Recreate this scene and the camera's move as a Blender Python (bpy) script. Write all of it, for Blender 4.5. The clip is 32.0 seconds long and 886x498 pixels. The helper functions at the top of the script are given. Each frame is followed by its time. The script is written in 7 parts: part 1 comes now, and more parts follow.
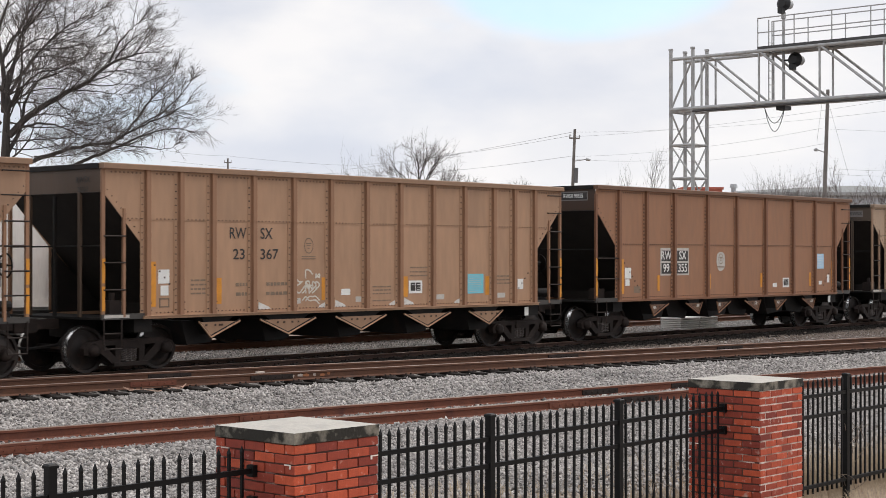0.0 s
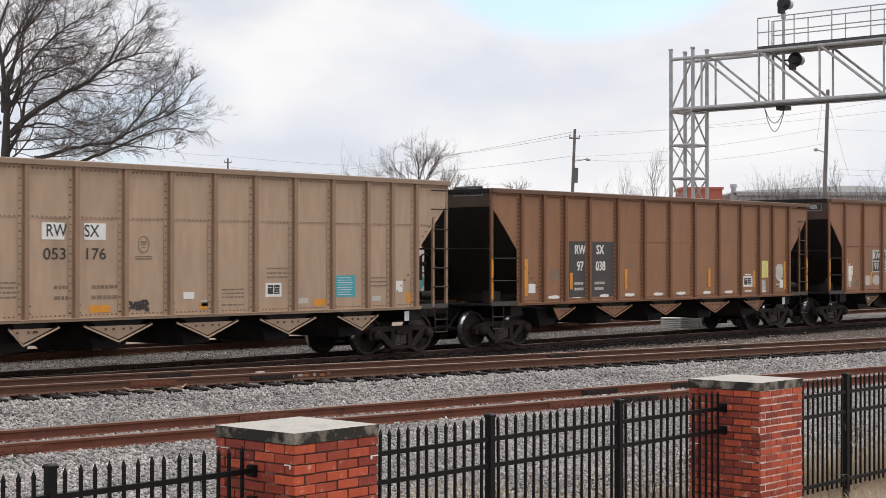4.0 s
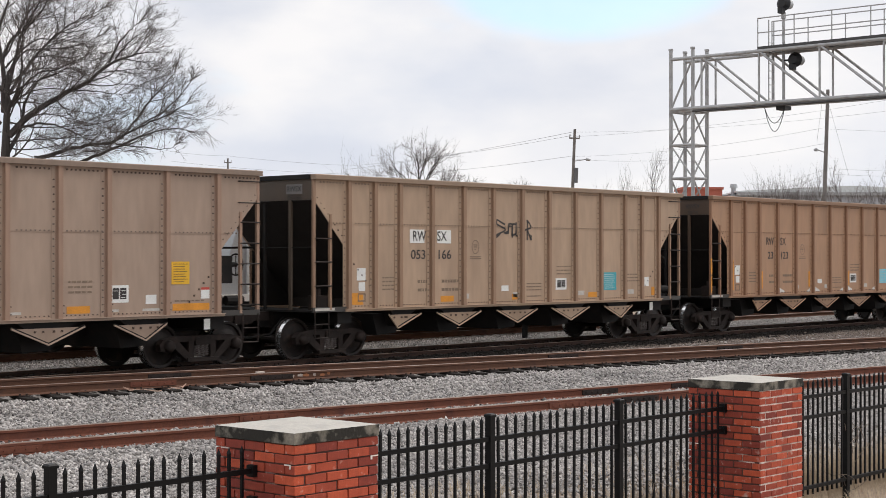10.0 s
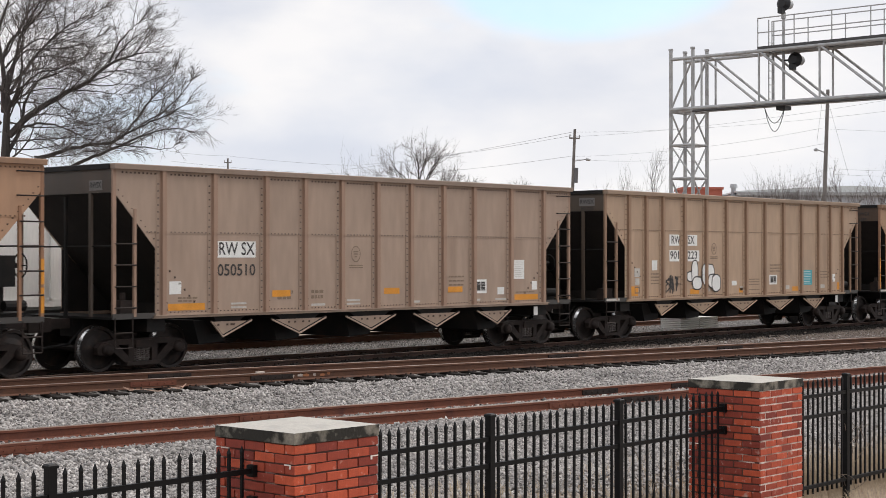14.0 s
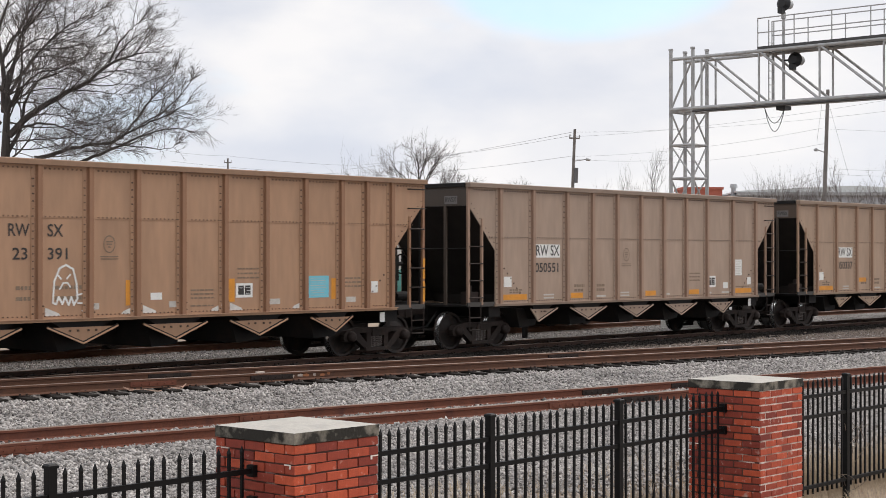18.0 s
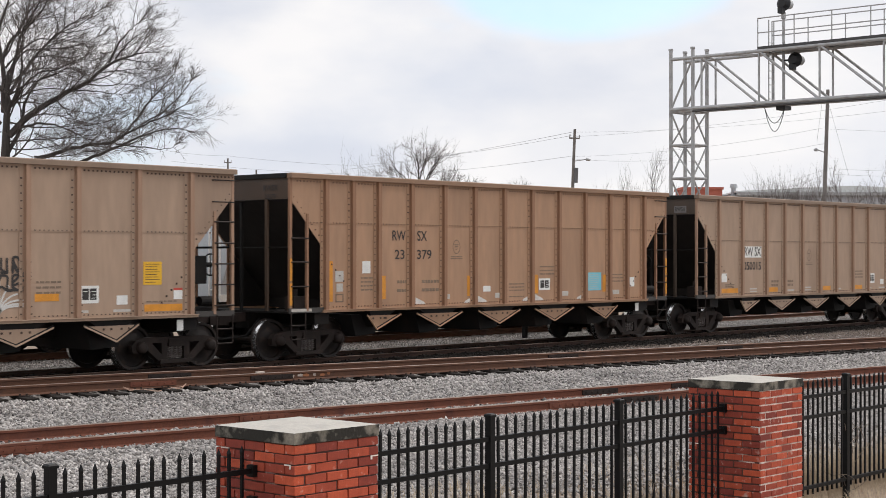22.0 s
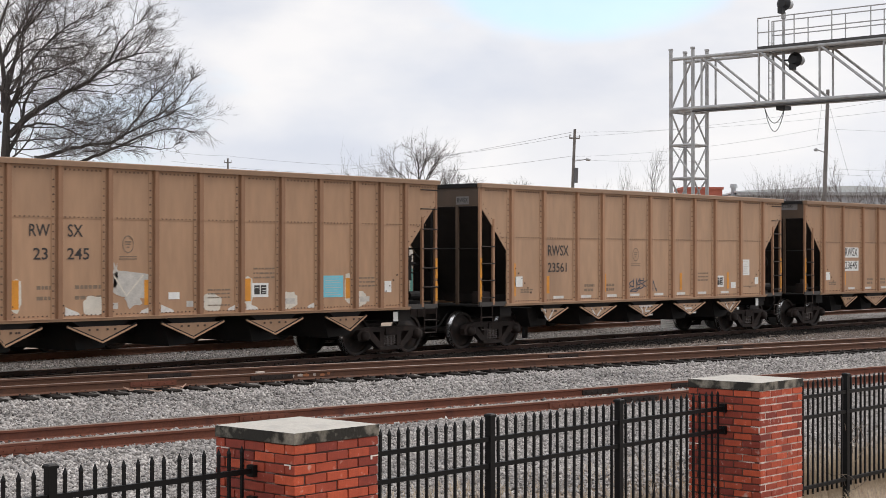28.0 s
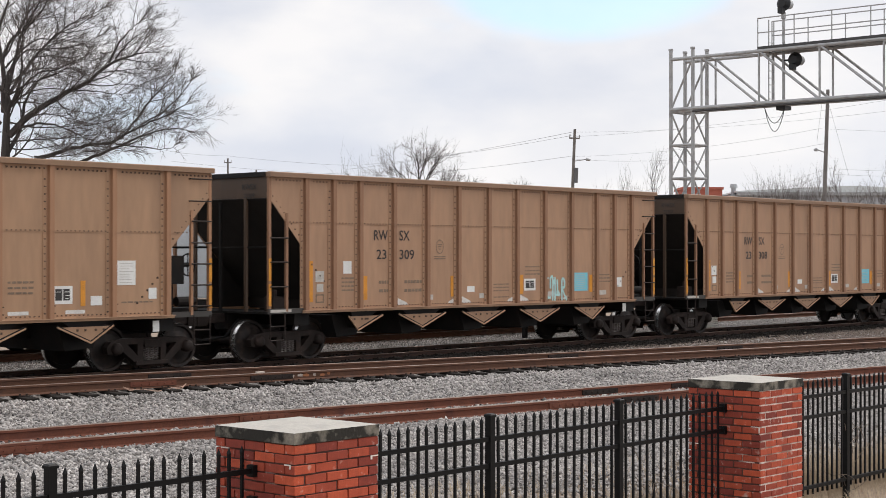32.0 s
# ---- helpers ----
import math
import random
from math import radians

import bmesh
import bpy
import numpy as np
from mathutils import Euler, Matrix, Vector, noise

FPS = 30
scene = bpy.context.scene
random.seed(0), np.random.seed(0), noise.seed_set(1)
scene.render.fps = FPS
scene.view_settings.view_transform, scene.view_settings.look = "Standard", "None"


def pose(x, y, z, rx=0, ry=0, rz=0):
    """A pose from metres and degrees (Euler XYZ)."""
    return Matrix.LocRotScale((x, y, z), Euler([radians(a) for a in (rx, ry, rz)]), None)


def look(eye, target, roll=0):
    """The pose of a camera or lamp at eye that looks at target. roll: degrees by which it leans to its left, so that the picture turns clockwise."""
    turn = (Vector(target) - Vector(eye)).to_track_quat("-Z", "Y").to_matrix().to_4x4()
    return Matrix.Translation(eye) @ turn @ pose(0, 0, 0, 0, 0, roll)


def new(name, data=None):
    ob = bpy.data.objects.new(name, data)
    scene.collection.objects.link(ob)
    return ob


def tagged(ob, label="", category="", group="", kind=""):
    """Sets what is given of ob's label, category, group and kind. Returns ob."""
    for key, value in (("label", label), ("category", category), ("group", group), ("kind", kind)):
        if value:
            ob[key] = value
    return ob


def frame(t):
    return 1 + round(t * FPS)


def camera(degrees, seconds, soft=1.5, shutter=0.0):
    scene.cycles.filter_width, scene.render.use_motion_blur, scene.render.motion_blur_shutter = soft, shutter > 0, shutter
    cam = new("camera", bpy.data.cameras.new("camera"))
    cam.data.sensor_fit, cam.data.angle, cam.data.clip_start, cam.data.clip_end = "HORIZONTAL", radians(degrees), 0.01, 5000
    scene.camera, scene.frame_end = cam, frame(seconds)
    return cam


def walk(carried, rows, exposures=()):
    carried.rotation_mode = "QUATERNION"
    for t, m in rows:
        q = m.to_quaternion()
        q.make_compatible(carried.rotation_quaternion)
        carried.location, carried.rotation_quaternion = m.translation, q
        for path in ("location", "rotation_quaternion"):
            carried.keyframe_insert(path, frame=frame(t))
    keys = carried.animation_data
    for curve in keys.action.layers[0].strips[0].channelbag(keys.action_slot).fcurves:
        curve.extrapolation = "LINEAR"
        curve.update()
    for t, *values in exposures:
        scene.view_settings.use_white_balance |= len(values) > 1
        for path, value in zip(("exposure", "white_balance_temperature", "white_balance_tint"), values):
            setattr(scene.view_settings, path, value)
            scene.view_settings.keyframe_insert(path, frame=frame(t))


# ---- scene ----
# ---------------- camera ----------------
BETA = 41.73                       # angle between the line of sight and the tracks
EYE = (0.0, 0.0, 2.20)             # rail tops of the train's track are z = 0
cam = camera(31.28, 32.0, soft=0.75, shutter=0.09)
sight = pose(*EYE, 90.31, 0, BETA - 90)
walk(cam, [(0.0, sight), (32.0, sight)])

# ---------------- world and light ----------------
SUN_DIR = Vector((0.85, -0.22, 0.95)).normalized()   # towards the sun
world = bpy.data.worlds.new("overcast_sky")
scene.world = world
world.use_nodes = True
wn, wl = world.node_tree.nodes, world.node_tree.links
bg = wn["Background"]
sky = wn.new("ShaderNodeTexSky")
sky.sky_type, sky.sun_disc = "NISHITA", False
sky.sun_elevation = math.asin(SUN_DIR.z)
sky.sun_rotation = math.atan2(SUN_DIR.x, SUN_DIR.y)
sky_dim = wn.new("ShaderNodeMix")
sky_dim.data_type, sky_dim.blend_type = "RGBA", "MULTIPLY"
sky_dim.inputs[0].default_value = 1.0
sky_dim.inputs[7].default_value = (0.15, 0.15, 0.15, 1)
wl.new(sky.outputs[0], sky_dim.inputs[6])
coord = wn.new("ShaderNodeTexCoord")
squash = wn.new("ShaderNodeMapping")
squash.inputs["Scale"].default_value = (1.0, 1.0, 2.2)
squash.inputs["Location"].default_value = (0.13, 0.52, 0.31)
wl.new(coord.outputs["Generated"], squash.inputs[0])
clouds = wn.new("ShaderNodeTexNoise")
clouds.inputs["Scale"].default_value = 3.2
clouds.inputs["Detail"].default_value = 7.0
clouds.inputs["Roughness"].default_value = 0.5
wl.new(squash.outputs[0], clouds.inputs["Vector"])
cover = wn.new("ShaderNodeValToRGB")
cover.color_ramp.elements[0].position, cover.color_ramp.elements[1].position = 0.28, 0.46
cover.color_ramp.elements[0].color = (0.25, 0.25, 0.25, 1)
wl.new(clouds.outputs[0], cover.inputs[0])
shade = wn.new("ShaderNodeTexNoise")
shade.inputs["Scale"].default_value = 5.0
shade.inputs["Detail"].default_value = 5.0
wl.new(squash.outputs[0], shade.inputs["Vector"])
tone = wn.new("ShaderNodeValToRGB")
tone.color_ramp.elements[0].position, tone.color_ramp.elements[1].position = 0.33, 0.55
tone.color_ramp.elements[0].color = (0.76, 0.79, 0.87, 1)
tone.color_ramp.elements[1].color = (0.97, 0.955, 0.96, 1)
wl.new(shade.outputs[0], tone.inputs[0])
sky_mix = wn.new("ShaderNodeMix")
sky_mix.data_type = "RGBA"
# a break in the cloud, low over the tracks

def gap_axis(axis, scale, gap_at):
    dot = wn.new("ShaderNodeVectorMath")
    dot.operation = "DOT_PRODUCT"
    wl.new(coord.outputs["Generated"], dot.inputs[0])
    dot.inputs[1].default_value = axis
    ma = wn.new("ShaderNodeMath")
    ma.operation = "MULTIPLY_ADD"
    wl.new(dot.outputs["Value"], ma.inputs[0])
    ma.inputs[1].default_value, ma.inputs[2].default_value = 1 / scale, -gap_at.dot(axis) / scale
    sq = wn.new("ShaderNodeMath")
    sq.operation = "POWER"
    wl.new(ma.outputs[0], sq.inputs[0])
    sq.inputs[1].default_value = 2.0
    return sq


side_dir = Vector((math.sin(radians(BETA)), -math.cos(radians(BETA)), 0))
gap_at = Vector((math.cos(radians(BETA)), math.sin(radians(BETA)), 0)) + side_dir * 0.088 + Vector((0, 0, 0.172))
ga, gb = gap_axis(side_dir, 0.085, gap_at), gap_axis(Vector((0, 0, 1)), 0.033, gap_at)
gsum = wn.new("ShaderNodeMath")
wl.new(ga.outputs[0], gsum.inputs[0])
wl.new(gb.outputs[0], gsum.inputs[1])
gnoise = wn.new("ShaderNodeMath")
gnoise.operation = "MULTIPLY_ADD"
wl.new(shade.outputs[0], gnoise.inputs[0])
gnoise.inputs[1].default_value = 3.4
wl.new(gsum.outputs[0], gnoise.inputs[2])
gmap = wn.new("ShaderNodeMapRange")
gmap.interpolation_type = "SMOOTHSTEP"
gmap.inputs[1].default_value, gmap.inputs[2].default_value, gmap.inputs[3].default_value, gmap.inputs[4].default_value = 2.05, 3.0, 0.42, 1.0
wl.new(gnoise.outputs[0], gmap.inputs[0])
gmin = wn.new("ShaderNodeMath")
gmin.operation = "MINIMUM"
wl.new(cover.outputs[0], gmin.inputs[0])
wl.new(gmap.outputs[0], gmin.inputs[1])
wl.new(gmin.outputs[0], sky_mix.inputs[0])
veil = wn.new("ShaderNodeMix")
veil.data_type, veil.blend_type = "RGBA", "ADD"
veil.inputs[0].default_value = 1.0
veil.inputs[7].default_value = (0.02, 0.20, 0.34, 1)
wl.new(sky_dim.outputs[2], veil.inputs[6])
wl.new(veil.outputs[2], sky_mix.inputs[6])
# soft blue-grey banks among the white cloud
bank_noise = wn.new("ShaderNodeTexNoise")
bank_noise.inputs["Scale"].default_value, bank_noise.inputs["Detail"].default_value = 9.0, 6.0
wl.new(squash.outputs[0], bank_noise.inputs["Vector"])
cloud_tone = tone.outputs[0]
for across, up, wide, tall, deep in ((-0.175, 0.168, 0.10, 0.045, 1.0), (0.085, 0.082, 0.075, 0.040, 0.5), (0.165, 0.105, 0.05, 0.03, 0.4), (-0.20, 0.090, 0.09, 0.05, 0.9), (-0.09, 0.060, 0.10, 0.018, 0.5), (0.21, 0.045, 0.08, 0.02, 0.3)):
    at = Vector((math.cos(radians(BETA)), math.sin(radians(BETA)), 0)) + side_dir * across + Vector((0, 0, up))
    pa, pb = gap_axis(side_dir, wide, at), gap_axis(Vector((0, 0, 1)), tall, at)
    total = wn.new("ShaderNodeMath")
    wl.new(pa.outputs[0], total.inputs[0])
    wl.new(pb.outputs[0], total.inputs[1])
    frayed = wn.new("ShaderNodeMath")
    frayed.operation = "MULTIPLY_ADD"
    wl.new(bank_noise.outputs[0], frayed.inputs[0])
    frayed.inputs[1].default_value = 2.6
    wl.new(total.outputs[0], frayed.inputs[2])
    amount = wn.new("ShaderNodeMapRange")
    amount.interpolation_type = "SMOOTHSTEP"
    amount.inputs[1].default_value, amount.inputs[2].default_value, amount.inputs[3].default_value, amount.inputs[4].default_value = 0.9, 2.6, deep, 0.0
    wl.new(frayed.outputs[0], amount.inputs[0])
    bank = wn.new("ShaderNodeMix")
    bank.data_type = "RGBA"
    wl.new(amount.outputs[0], bank.inputs[0])
    wl.new(cloud_tone, bank.inputs[6])
    bank.inputs[7].default_value = (0.66, 0.70, 0.80, 1)
    cloud_tone = bank.outputs[2]
wl.new(cloud_tone, sky_mix.inputs[7])
wl.new(sky_mix.outputs[2], bg.inputs[0])
# an overcast sky is brighter towards the zenith
height = wn.new("ShaderNodeSeparateXYZ")
wl.new(coord.outputs["Generated"], height.inputs[0])
zenith = wn.new("ShaderNodeMapRange")
zenith.inputs[1].default_value, zenith.inputs[2].default_value, zenith.inputs[3].default_value, zenith.inputs[4].default_value = 0.25, 1.0, 1.0, 1.5
wl.new(height.outputs[2], zenith.inputs[0])
wl.new(zenith.outputs[0], bg.inputs[1])

sun = new("sun", bpy.data.lights.new("sun", "SUN"))
sun.data.energy, sun.data.angle, sun.data.color = 2.0, radians(40), (1.0, 0.93, 0.87)
sun.matrix_world = look(SUN_DIR * 50, (0, 0, 0))
scene.view_settings.exposure = 0.0

# ---------------- small mesh kit ----------------
class Geo:
    """Vertices and faces gathered for one mesh."""
    def __init__(self):
        self.v, self.f = [], []

    def add(self, vs, fs):
        n = len(self.v)
        self.v += [tuple(p) for p in vs]
        self.f += [tuple(i + n for i in q) for q in fs]
        return self

    def box(self, x0, x1, y0, y1, z0, z1):
        vs = [(x, y, z) for x in (x0, x1) for y in (y0, y1) for z in (z0, z1)]
        return self.add(vs, [(0, 1, 3, 2), (4, 6, 7, 5), (0, 4, 5, 1), (2, 3, 7, 6), (0, 2, 6, 4), (1, 5, 7, 3)])

    def chamfer(self, x0, x1, y0, y1, z0, z1, c):
        """A box whose top edges are chamfered."""
        lo = [(x0, y0, z0), (x1, y0, z0), (x1, y1, z0), (x0, y1, z0)]
        mi = [(x, y, z1 - c) for x, y, z in lo]
        hi = [(x0 + c, y0 + c, z1), (x1 - c, y0 + c, z1), (x1 - c, y1 - c, z1), (x0 + c, y1 - c, z1)]
        fs = [(3, 2, 1, 0), (8, 9, 10, 11)]
        for i in range(4):
            j = (i + 1) % 4
            fs += [(i, j, j + 4, i + 4), (i + 4, j + 4, j + 8, i + 8)]
        return self.add(lo + mi + hi, fs)

    def prism(self, pts, axis, a, b):
        """A polygon extruded along an axis from a to b. pts: the other two coordinates, in x, y, z order."""
        n = len(pts)
        def at(p, h):
            q = list(p)
            q.insert(axis, h)
            return q
        vs = [at(p, a) for p in pts] + [at(p, b) for p in pts]
        fs = [tuple(range(n - 1, -1, -1)), tuple(range(n, 2 * n))]
        fs += [(i, (i + 1) % n, (i + 1) % n + n, i + n) for i in range(n)]
        return self.add(vs, fs)

    def tube(self, p, q, r, n=8, r2=None):
        p, q = Vector(p), Vector(q)
        r2 = r if r2 is None else r2
        d = (q - p).normalized()
        u = d.orthogonal().normalized()
        w = d.cross(u)
        vs = []
        for c, rr in ((p, r), (q, r2)):
            vs += [c + (u * math.cos(2 * math.pi * i / n) + w * math.sin(2 * math.pi * i / n)) * rr for i in range(n)]
        fs = [(i, (i + 1) % n, (i + 1) % n + n, i + n) for i in range(n)]
        fs += [tuple(range(n - 1, -1, -1)), tuple(range(n, 2 * n))]
        return self.add(vs, fs)

    def lathe(self, prof, n=20, centre=(0, 0, 0), axis=1):
        """A profile of (radius, height) turned round an axis."""
        vs, fs = [], []
        for i in range(n):
            a = 2 * math.pi * i / n
            for r, h in prof:
                p = [r * math.cos(a), r * math.sin(a)]
                p.insert(axis, h)
                vs.append([p[k] + centre[k] for k in range(3)])
        m = len(prof)
        for i in range(n):
            j = (i + 1) % n
            fs += [(i * m + k, i * m + k + 1, j * m + k + 1, j * m + k) for k in range(m - 1)]
        return self.add(vs, fs)

    def ring(self, c, r, t, n=18, axis=1):
        for i in range(n):
            a, b = 2 * math.pi * i / n, 2 * math.pi * (i + 1) / n
            p = [c[0] + r * math.cos(a), c[1], c[2] + r * math.sin(a)]
            q = [c[0] + r * math.cos(b), c[1], c[2] + r * math.sin(b)]
            if axis == 0:
                p, q = [c[0], c[1] + r * math.cos(a), c[2] + r * math.sin(a)], [c[0], c[1] + r * math.cos(b), c[2] + r * math.sin(b)]
            self.tube(p, q, t, 5)
        return self

    def mesh(self, name, material=None, smooth=False):
        me = bpy.data.meshes.new(name)
        me.from_pydata([tuple(p) for p in self.v], [], self.f)
        if smooth:
            me.polygons.foreach_set("use_smooth", [True] * len(me.polygons))
        if material:
            me.materials.append(material)
        bm = bmesh.new()
        bm.from_mesh(me)
        bmesh.ops.recalc_face_normals(bm, faces=bm.faces)
        bm.to_mesh(me)
        bm.free()
        return me


def piece(name, me, parent=None, m=None, label="", colour=None):
    """One mesh object, under a thing or a part."""
    ob = new(name, me)
    if parent:
        ob.parent = parent
    if m is not None:
        ob.matrix_basis = m
    if colour:
        ob.color = (*colour, 1)
    if label:
        ob["label"] = label
    return ob


def part(name, geo, material, parent, label="", m=None, smooth=False, colour=None):
    return piece(name, geo.mesh(name, material, smooth), parent, m, label, colour)


def thing(name, at, label, category, group="", kind=""):
    ob = new(name)
    ob.matrix_basis = at if isinstance(at, Matrix) else pose(*at)
    ob.empty_display_size = 0.2
    return tagged(ob, label, category, group, kind)


# ---------------- materials ----------------
def mat(name, base, rough=0.7, metal=0.0, var=0.15, scale=6.0, fine=60.0, bump=0.2, second=None, mix=(0.5, 0.7), own=False, streak=False, dist=0.01, spec=0.5):
    """A surface with variation at two scales and fine relief; second: a stain or wear colour."""
    ma = bpy.data.materials.new(name)
    ma.use_nodes = True
    n, l = ma.node_tree.nodes, ma.node_tree.links
    b = n["Principled BSDF"]
    b.inputs["Roughness"].default_value, b.inputs["Metallic"].default_value = rough, metal
    b.inputs["Specular IOR Level"].default_value = spec
    tc = n.new("ShaderNodeTexCoord")
    mp = n.new("ShaderNodeMapping")
    l.new(tc.outputs["Object"], mp.inputs[0])
    big, small = n.new("ShaderNodeTexNoise"), n.new("ShaderNodeTexNoise")
    info = n.new("ShaderNodeObjectInfo")
    for node, s in ((big, scale), (small, fine)):
        node.noise_dimensions = "4D"
        node.inputs["Scale"].default_value, node.inputs["Detail"].default_value = s, 5.0
        l.new(mp.outputs[0], node.inputs["Vector"])
    rnd = n.new("ShaderNodeMath")
    rnd.operation = "MULTIPLY"
    rnd.inputs[1].default_value = 40.0
    l.new(info.outputs["Random"], rnd.inputs[0])
    l.new(rnd.outputs[0], big.inputs["W"])
    if streak:
        mp.inputs["Scale"].default_value = (1.0, 1.0, 0.22)
    both = n.new("ShaderNodeMath")
    both.operation = "ADD"
    l.new(big.outputs[0], both.inputs[0])
    l.new(small.outputs[0], both.inputs[1])
    span = n.new("ShaderNodeMapRange")
    span.inputs[1].default_value, span.inputs[2].default_value = 0.7, 1.3
    span.inputs[3].default_value, span.inputs[4].default_value = 1 - var, 1 + var
    l.new(both.outputs[0], span.inputs[0])
    mul = n.new("ShaderNodeVectorMath")
    mul.operation = "SCALE"
    l.new(span.outputs[0], mul.inputs["Scale"])
    if own:
        l.new(info.outputs["Color"], mul.inputs[0])
    else:
        mul.inputs[0].default_value = base
    last = mul.outputs[0]
    if second:
        edge = n.new("ShaderNodeMapRange")
        edge.inputs[1].default_value, edge.inputs[2].default_value = mix
        l.new(big.outputs[0], edge.inputs[0])
        mx = n.new("ShaderNodeMix")
        mx.data_type = "RGBA"
        l.new(edge.outputs[0], mx.inputs[0])
        l.new(last, mx.inputs[6])
        mx.inputs[7].default_value = (*second, 1)
        last = mx.outputs[2]
    l.new(last, b.inputs["Base Color"])
    rr = n.new("ShaderNodeMapRange")
    rr.inputs[3].default_value, rr.inputs[4].default_value = max(0.05, rough - 0.12), min(1, rough + 0.12)
    l.new(small.outputs[0], rr.inputs[0])
    l.new(rr.outputs[0], b.inputs["Roughness"])
    if bump:
        bp = n.new("ShaderNodeBump")
        bp.inputs["Strength"].default_value, bp.inputs["Distance"].default_value = bump, dist
        l.new(both.outputs[0], bp.inputs["Height"])
        l.new(bp.outputs[0], b.inputs["Normal"])
    return ma


PAINT = mat("weathered_car_paint", (0.3, 0.2, 0.12), 0.60, 0, 0.14, 0.8, 7, 0.05, own=True, streak=True, second=(0.13, 0.078, 0.05), mix=(0.53, 0.92))
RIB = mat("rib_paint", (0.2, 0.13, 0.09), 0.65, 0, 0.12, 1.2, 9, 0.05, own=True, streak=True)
# Dark brown with the shade of the end recess put into the colour.
SLOPE = mat("shaded_brown_slope_sheet", (0.020, 0.0155, 0.0135), 0.75, 0.0, 0.35, 3, 40, 0.2, spec=0.3)
# Near-black steel; the shade under the bodies and in the ends is painted in.
DARK = mat("near_black_steel", (0.009, 0.0075, 0.007), 0.75, 0.0, 0.35, 3, 40, 0.2, second=(0.018, 0.012, 0.009), mix=(0.5, 0.75), spec=0.3)
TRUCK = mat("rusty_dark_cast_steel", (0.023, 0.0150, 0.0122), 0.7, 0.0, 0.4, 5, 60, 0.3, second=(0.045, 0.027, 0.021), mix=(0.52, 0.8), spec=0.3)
WHEEL = mat("dark_wheel_steel", (0.022, 0.016, 0.014), 0.55, 0.4, 0.3, 6, 60, 0.15, second=(0.05, 0.03, 0.022), mix=(0.5, 0.7))
TREAD = mat("polished_tread_steel", (0.8, 0.8, 0.8), 0.25, 0.9, 0.1, 10, 80, 0.05)
RAIL = mat("rusty_rail_steel", (0.125, 0.056, 0.032), 0.85, 0.1, 0.3, 3, 40, 0.3, second=(0.07, 0.034, 0.024), mix=(0.48, 0.7))
RAILTOP = mat("worn_rail_head", (0.15, 0.112, 0.092), 0.5, 0.4, 0.2, 3, 40, 0.1, second=(0.14, 0.075, 0.05), mix=(0.42, 0.62))
# Near-black ties; on the train's track the black includes painted shade.
BLACKTIE = mat("near_black_tie", (0.017, 0.014, 0.012), 0.92, 0, 0.4, 4, 50, 0.5, spec=0.2)
# Rusty rail, darkened in colour for the shade under the train.
DARKRAIL = mat("shade_darkened_rusty_rail", (0.055, 0.028, 0.019), 0.8, 0.1, 0.3, 3, 40, 0.3)
TIE = mat("weathered_timber_tie", (0.055, 0.042, 0.034), 0.9, 0, 0.4, 4, 50, 0.6, second=(0.11, 0.09, 0.075), mix=(0.5, 0.8))
REDRAIL = mat("red_rusted_rail_steel", (0.165, 0.055, 0.031), 0.88, 0.05, 0.3, 3, 40, 0.3, second=(0.10, 0.035, 0.024), mix=(0.48, 0.7))
# Coal-fouled ballast, with the train's shade put into the black as well.
FOULSHADE = mat("coal_and_shade_black_ballast", (0.016, 0.0135, 0.012), 0.97, 0, 0.5, 2, 25, 0.8, second=(0.030, 0.023, 0.019), mix=(0.6, 0.8), spec=0.08)
BALLAST = mat("grey_limestone_ballast", (0.27, 0.252, 0.236), 0.92, 0, 0.3, 0.7, 25, 0.5, second=(0.19, 0.176, 0.163), mix=(0.5, 0.75))
BRICK = mat("red_brick", (0.36, 0.072, 0.035), 0.85, 0, 0.22, 14, 90, 0.35, own=True, second=(0.50, 0.37, 0.31), mix=(0.60, 0.74))
MORTAR = mat("pale_mortar", (0.80, 0.71, 0.65), 0.95, 0, 0.25, 3.5, 90, 0.5, second=(0.34, 0.22, 0.18), mix=(0.50, 0.64))
DARKMORTAR = mat("sooty_dark_mortar", (0.10, 0.05, 0.04), 0.95, 0, 0.3, 3.5, 90, 0.5, second=(0.55, 0.44, 0.39), mix=(0.60, 0.66))
CAP = mat("stained_cast_concrete", (0.40, 0.375, 0.335), 0.9, 0, 0.2, 4, 50, 0.4, second=(0.25, 0.24, 0.22), mix=(0.5, 0.75))
IRON = mat("black_coated_iron", (0.004, 0.004, 0.0045), 0.5, 0.0, 0.2, 5, 60, 0.1, spec=0.2)
STEEL = mat("galvanised_steel", (0.40, 0.40, 0.40), 0.55, 0.25, 0.15, 3, 40, 0.1, second=(0.25, 0.24, 0.235), mix=(0.5, 0.7))
GRASS = mat("dry_winter_grass", (0.27, 0.20, 0.145), 0.95, 0, 0.4, 1.2, 30, 0.6, second=(0.17, 0.125, 0.088), mix=(0.45, 0.65))
WOODPOLE = mat("grey_timber_pole", (0.17, 0.155, 0.145), 0.9, 0, 0.3, 3, 40, 0.4)
BARK = mat("winter_bark", (0.048, 0.041, 0.037), 0.9, 0, 0.35, 4, 30, 0.4)
TWIG = mat("fine_twigs", (0.105, 0.09, 0.083), 0.9, 0, 0.3, 2, 20, 0.0)
# Far trees: bark and twigs lightened to stand in for distance haze.
HAZETWIG = mat("haze_lightened_twigs", (0.135, 0.118, 0.112), 0.9, 0, 0.3, 2, 20, 0.0)
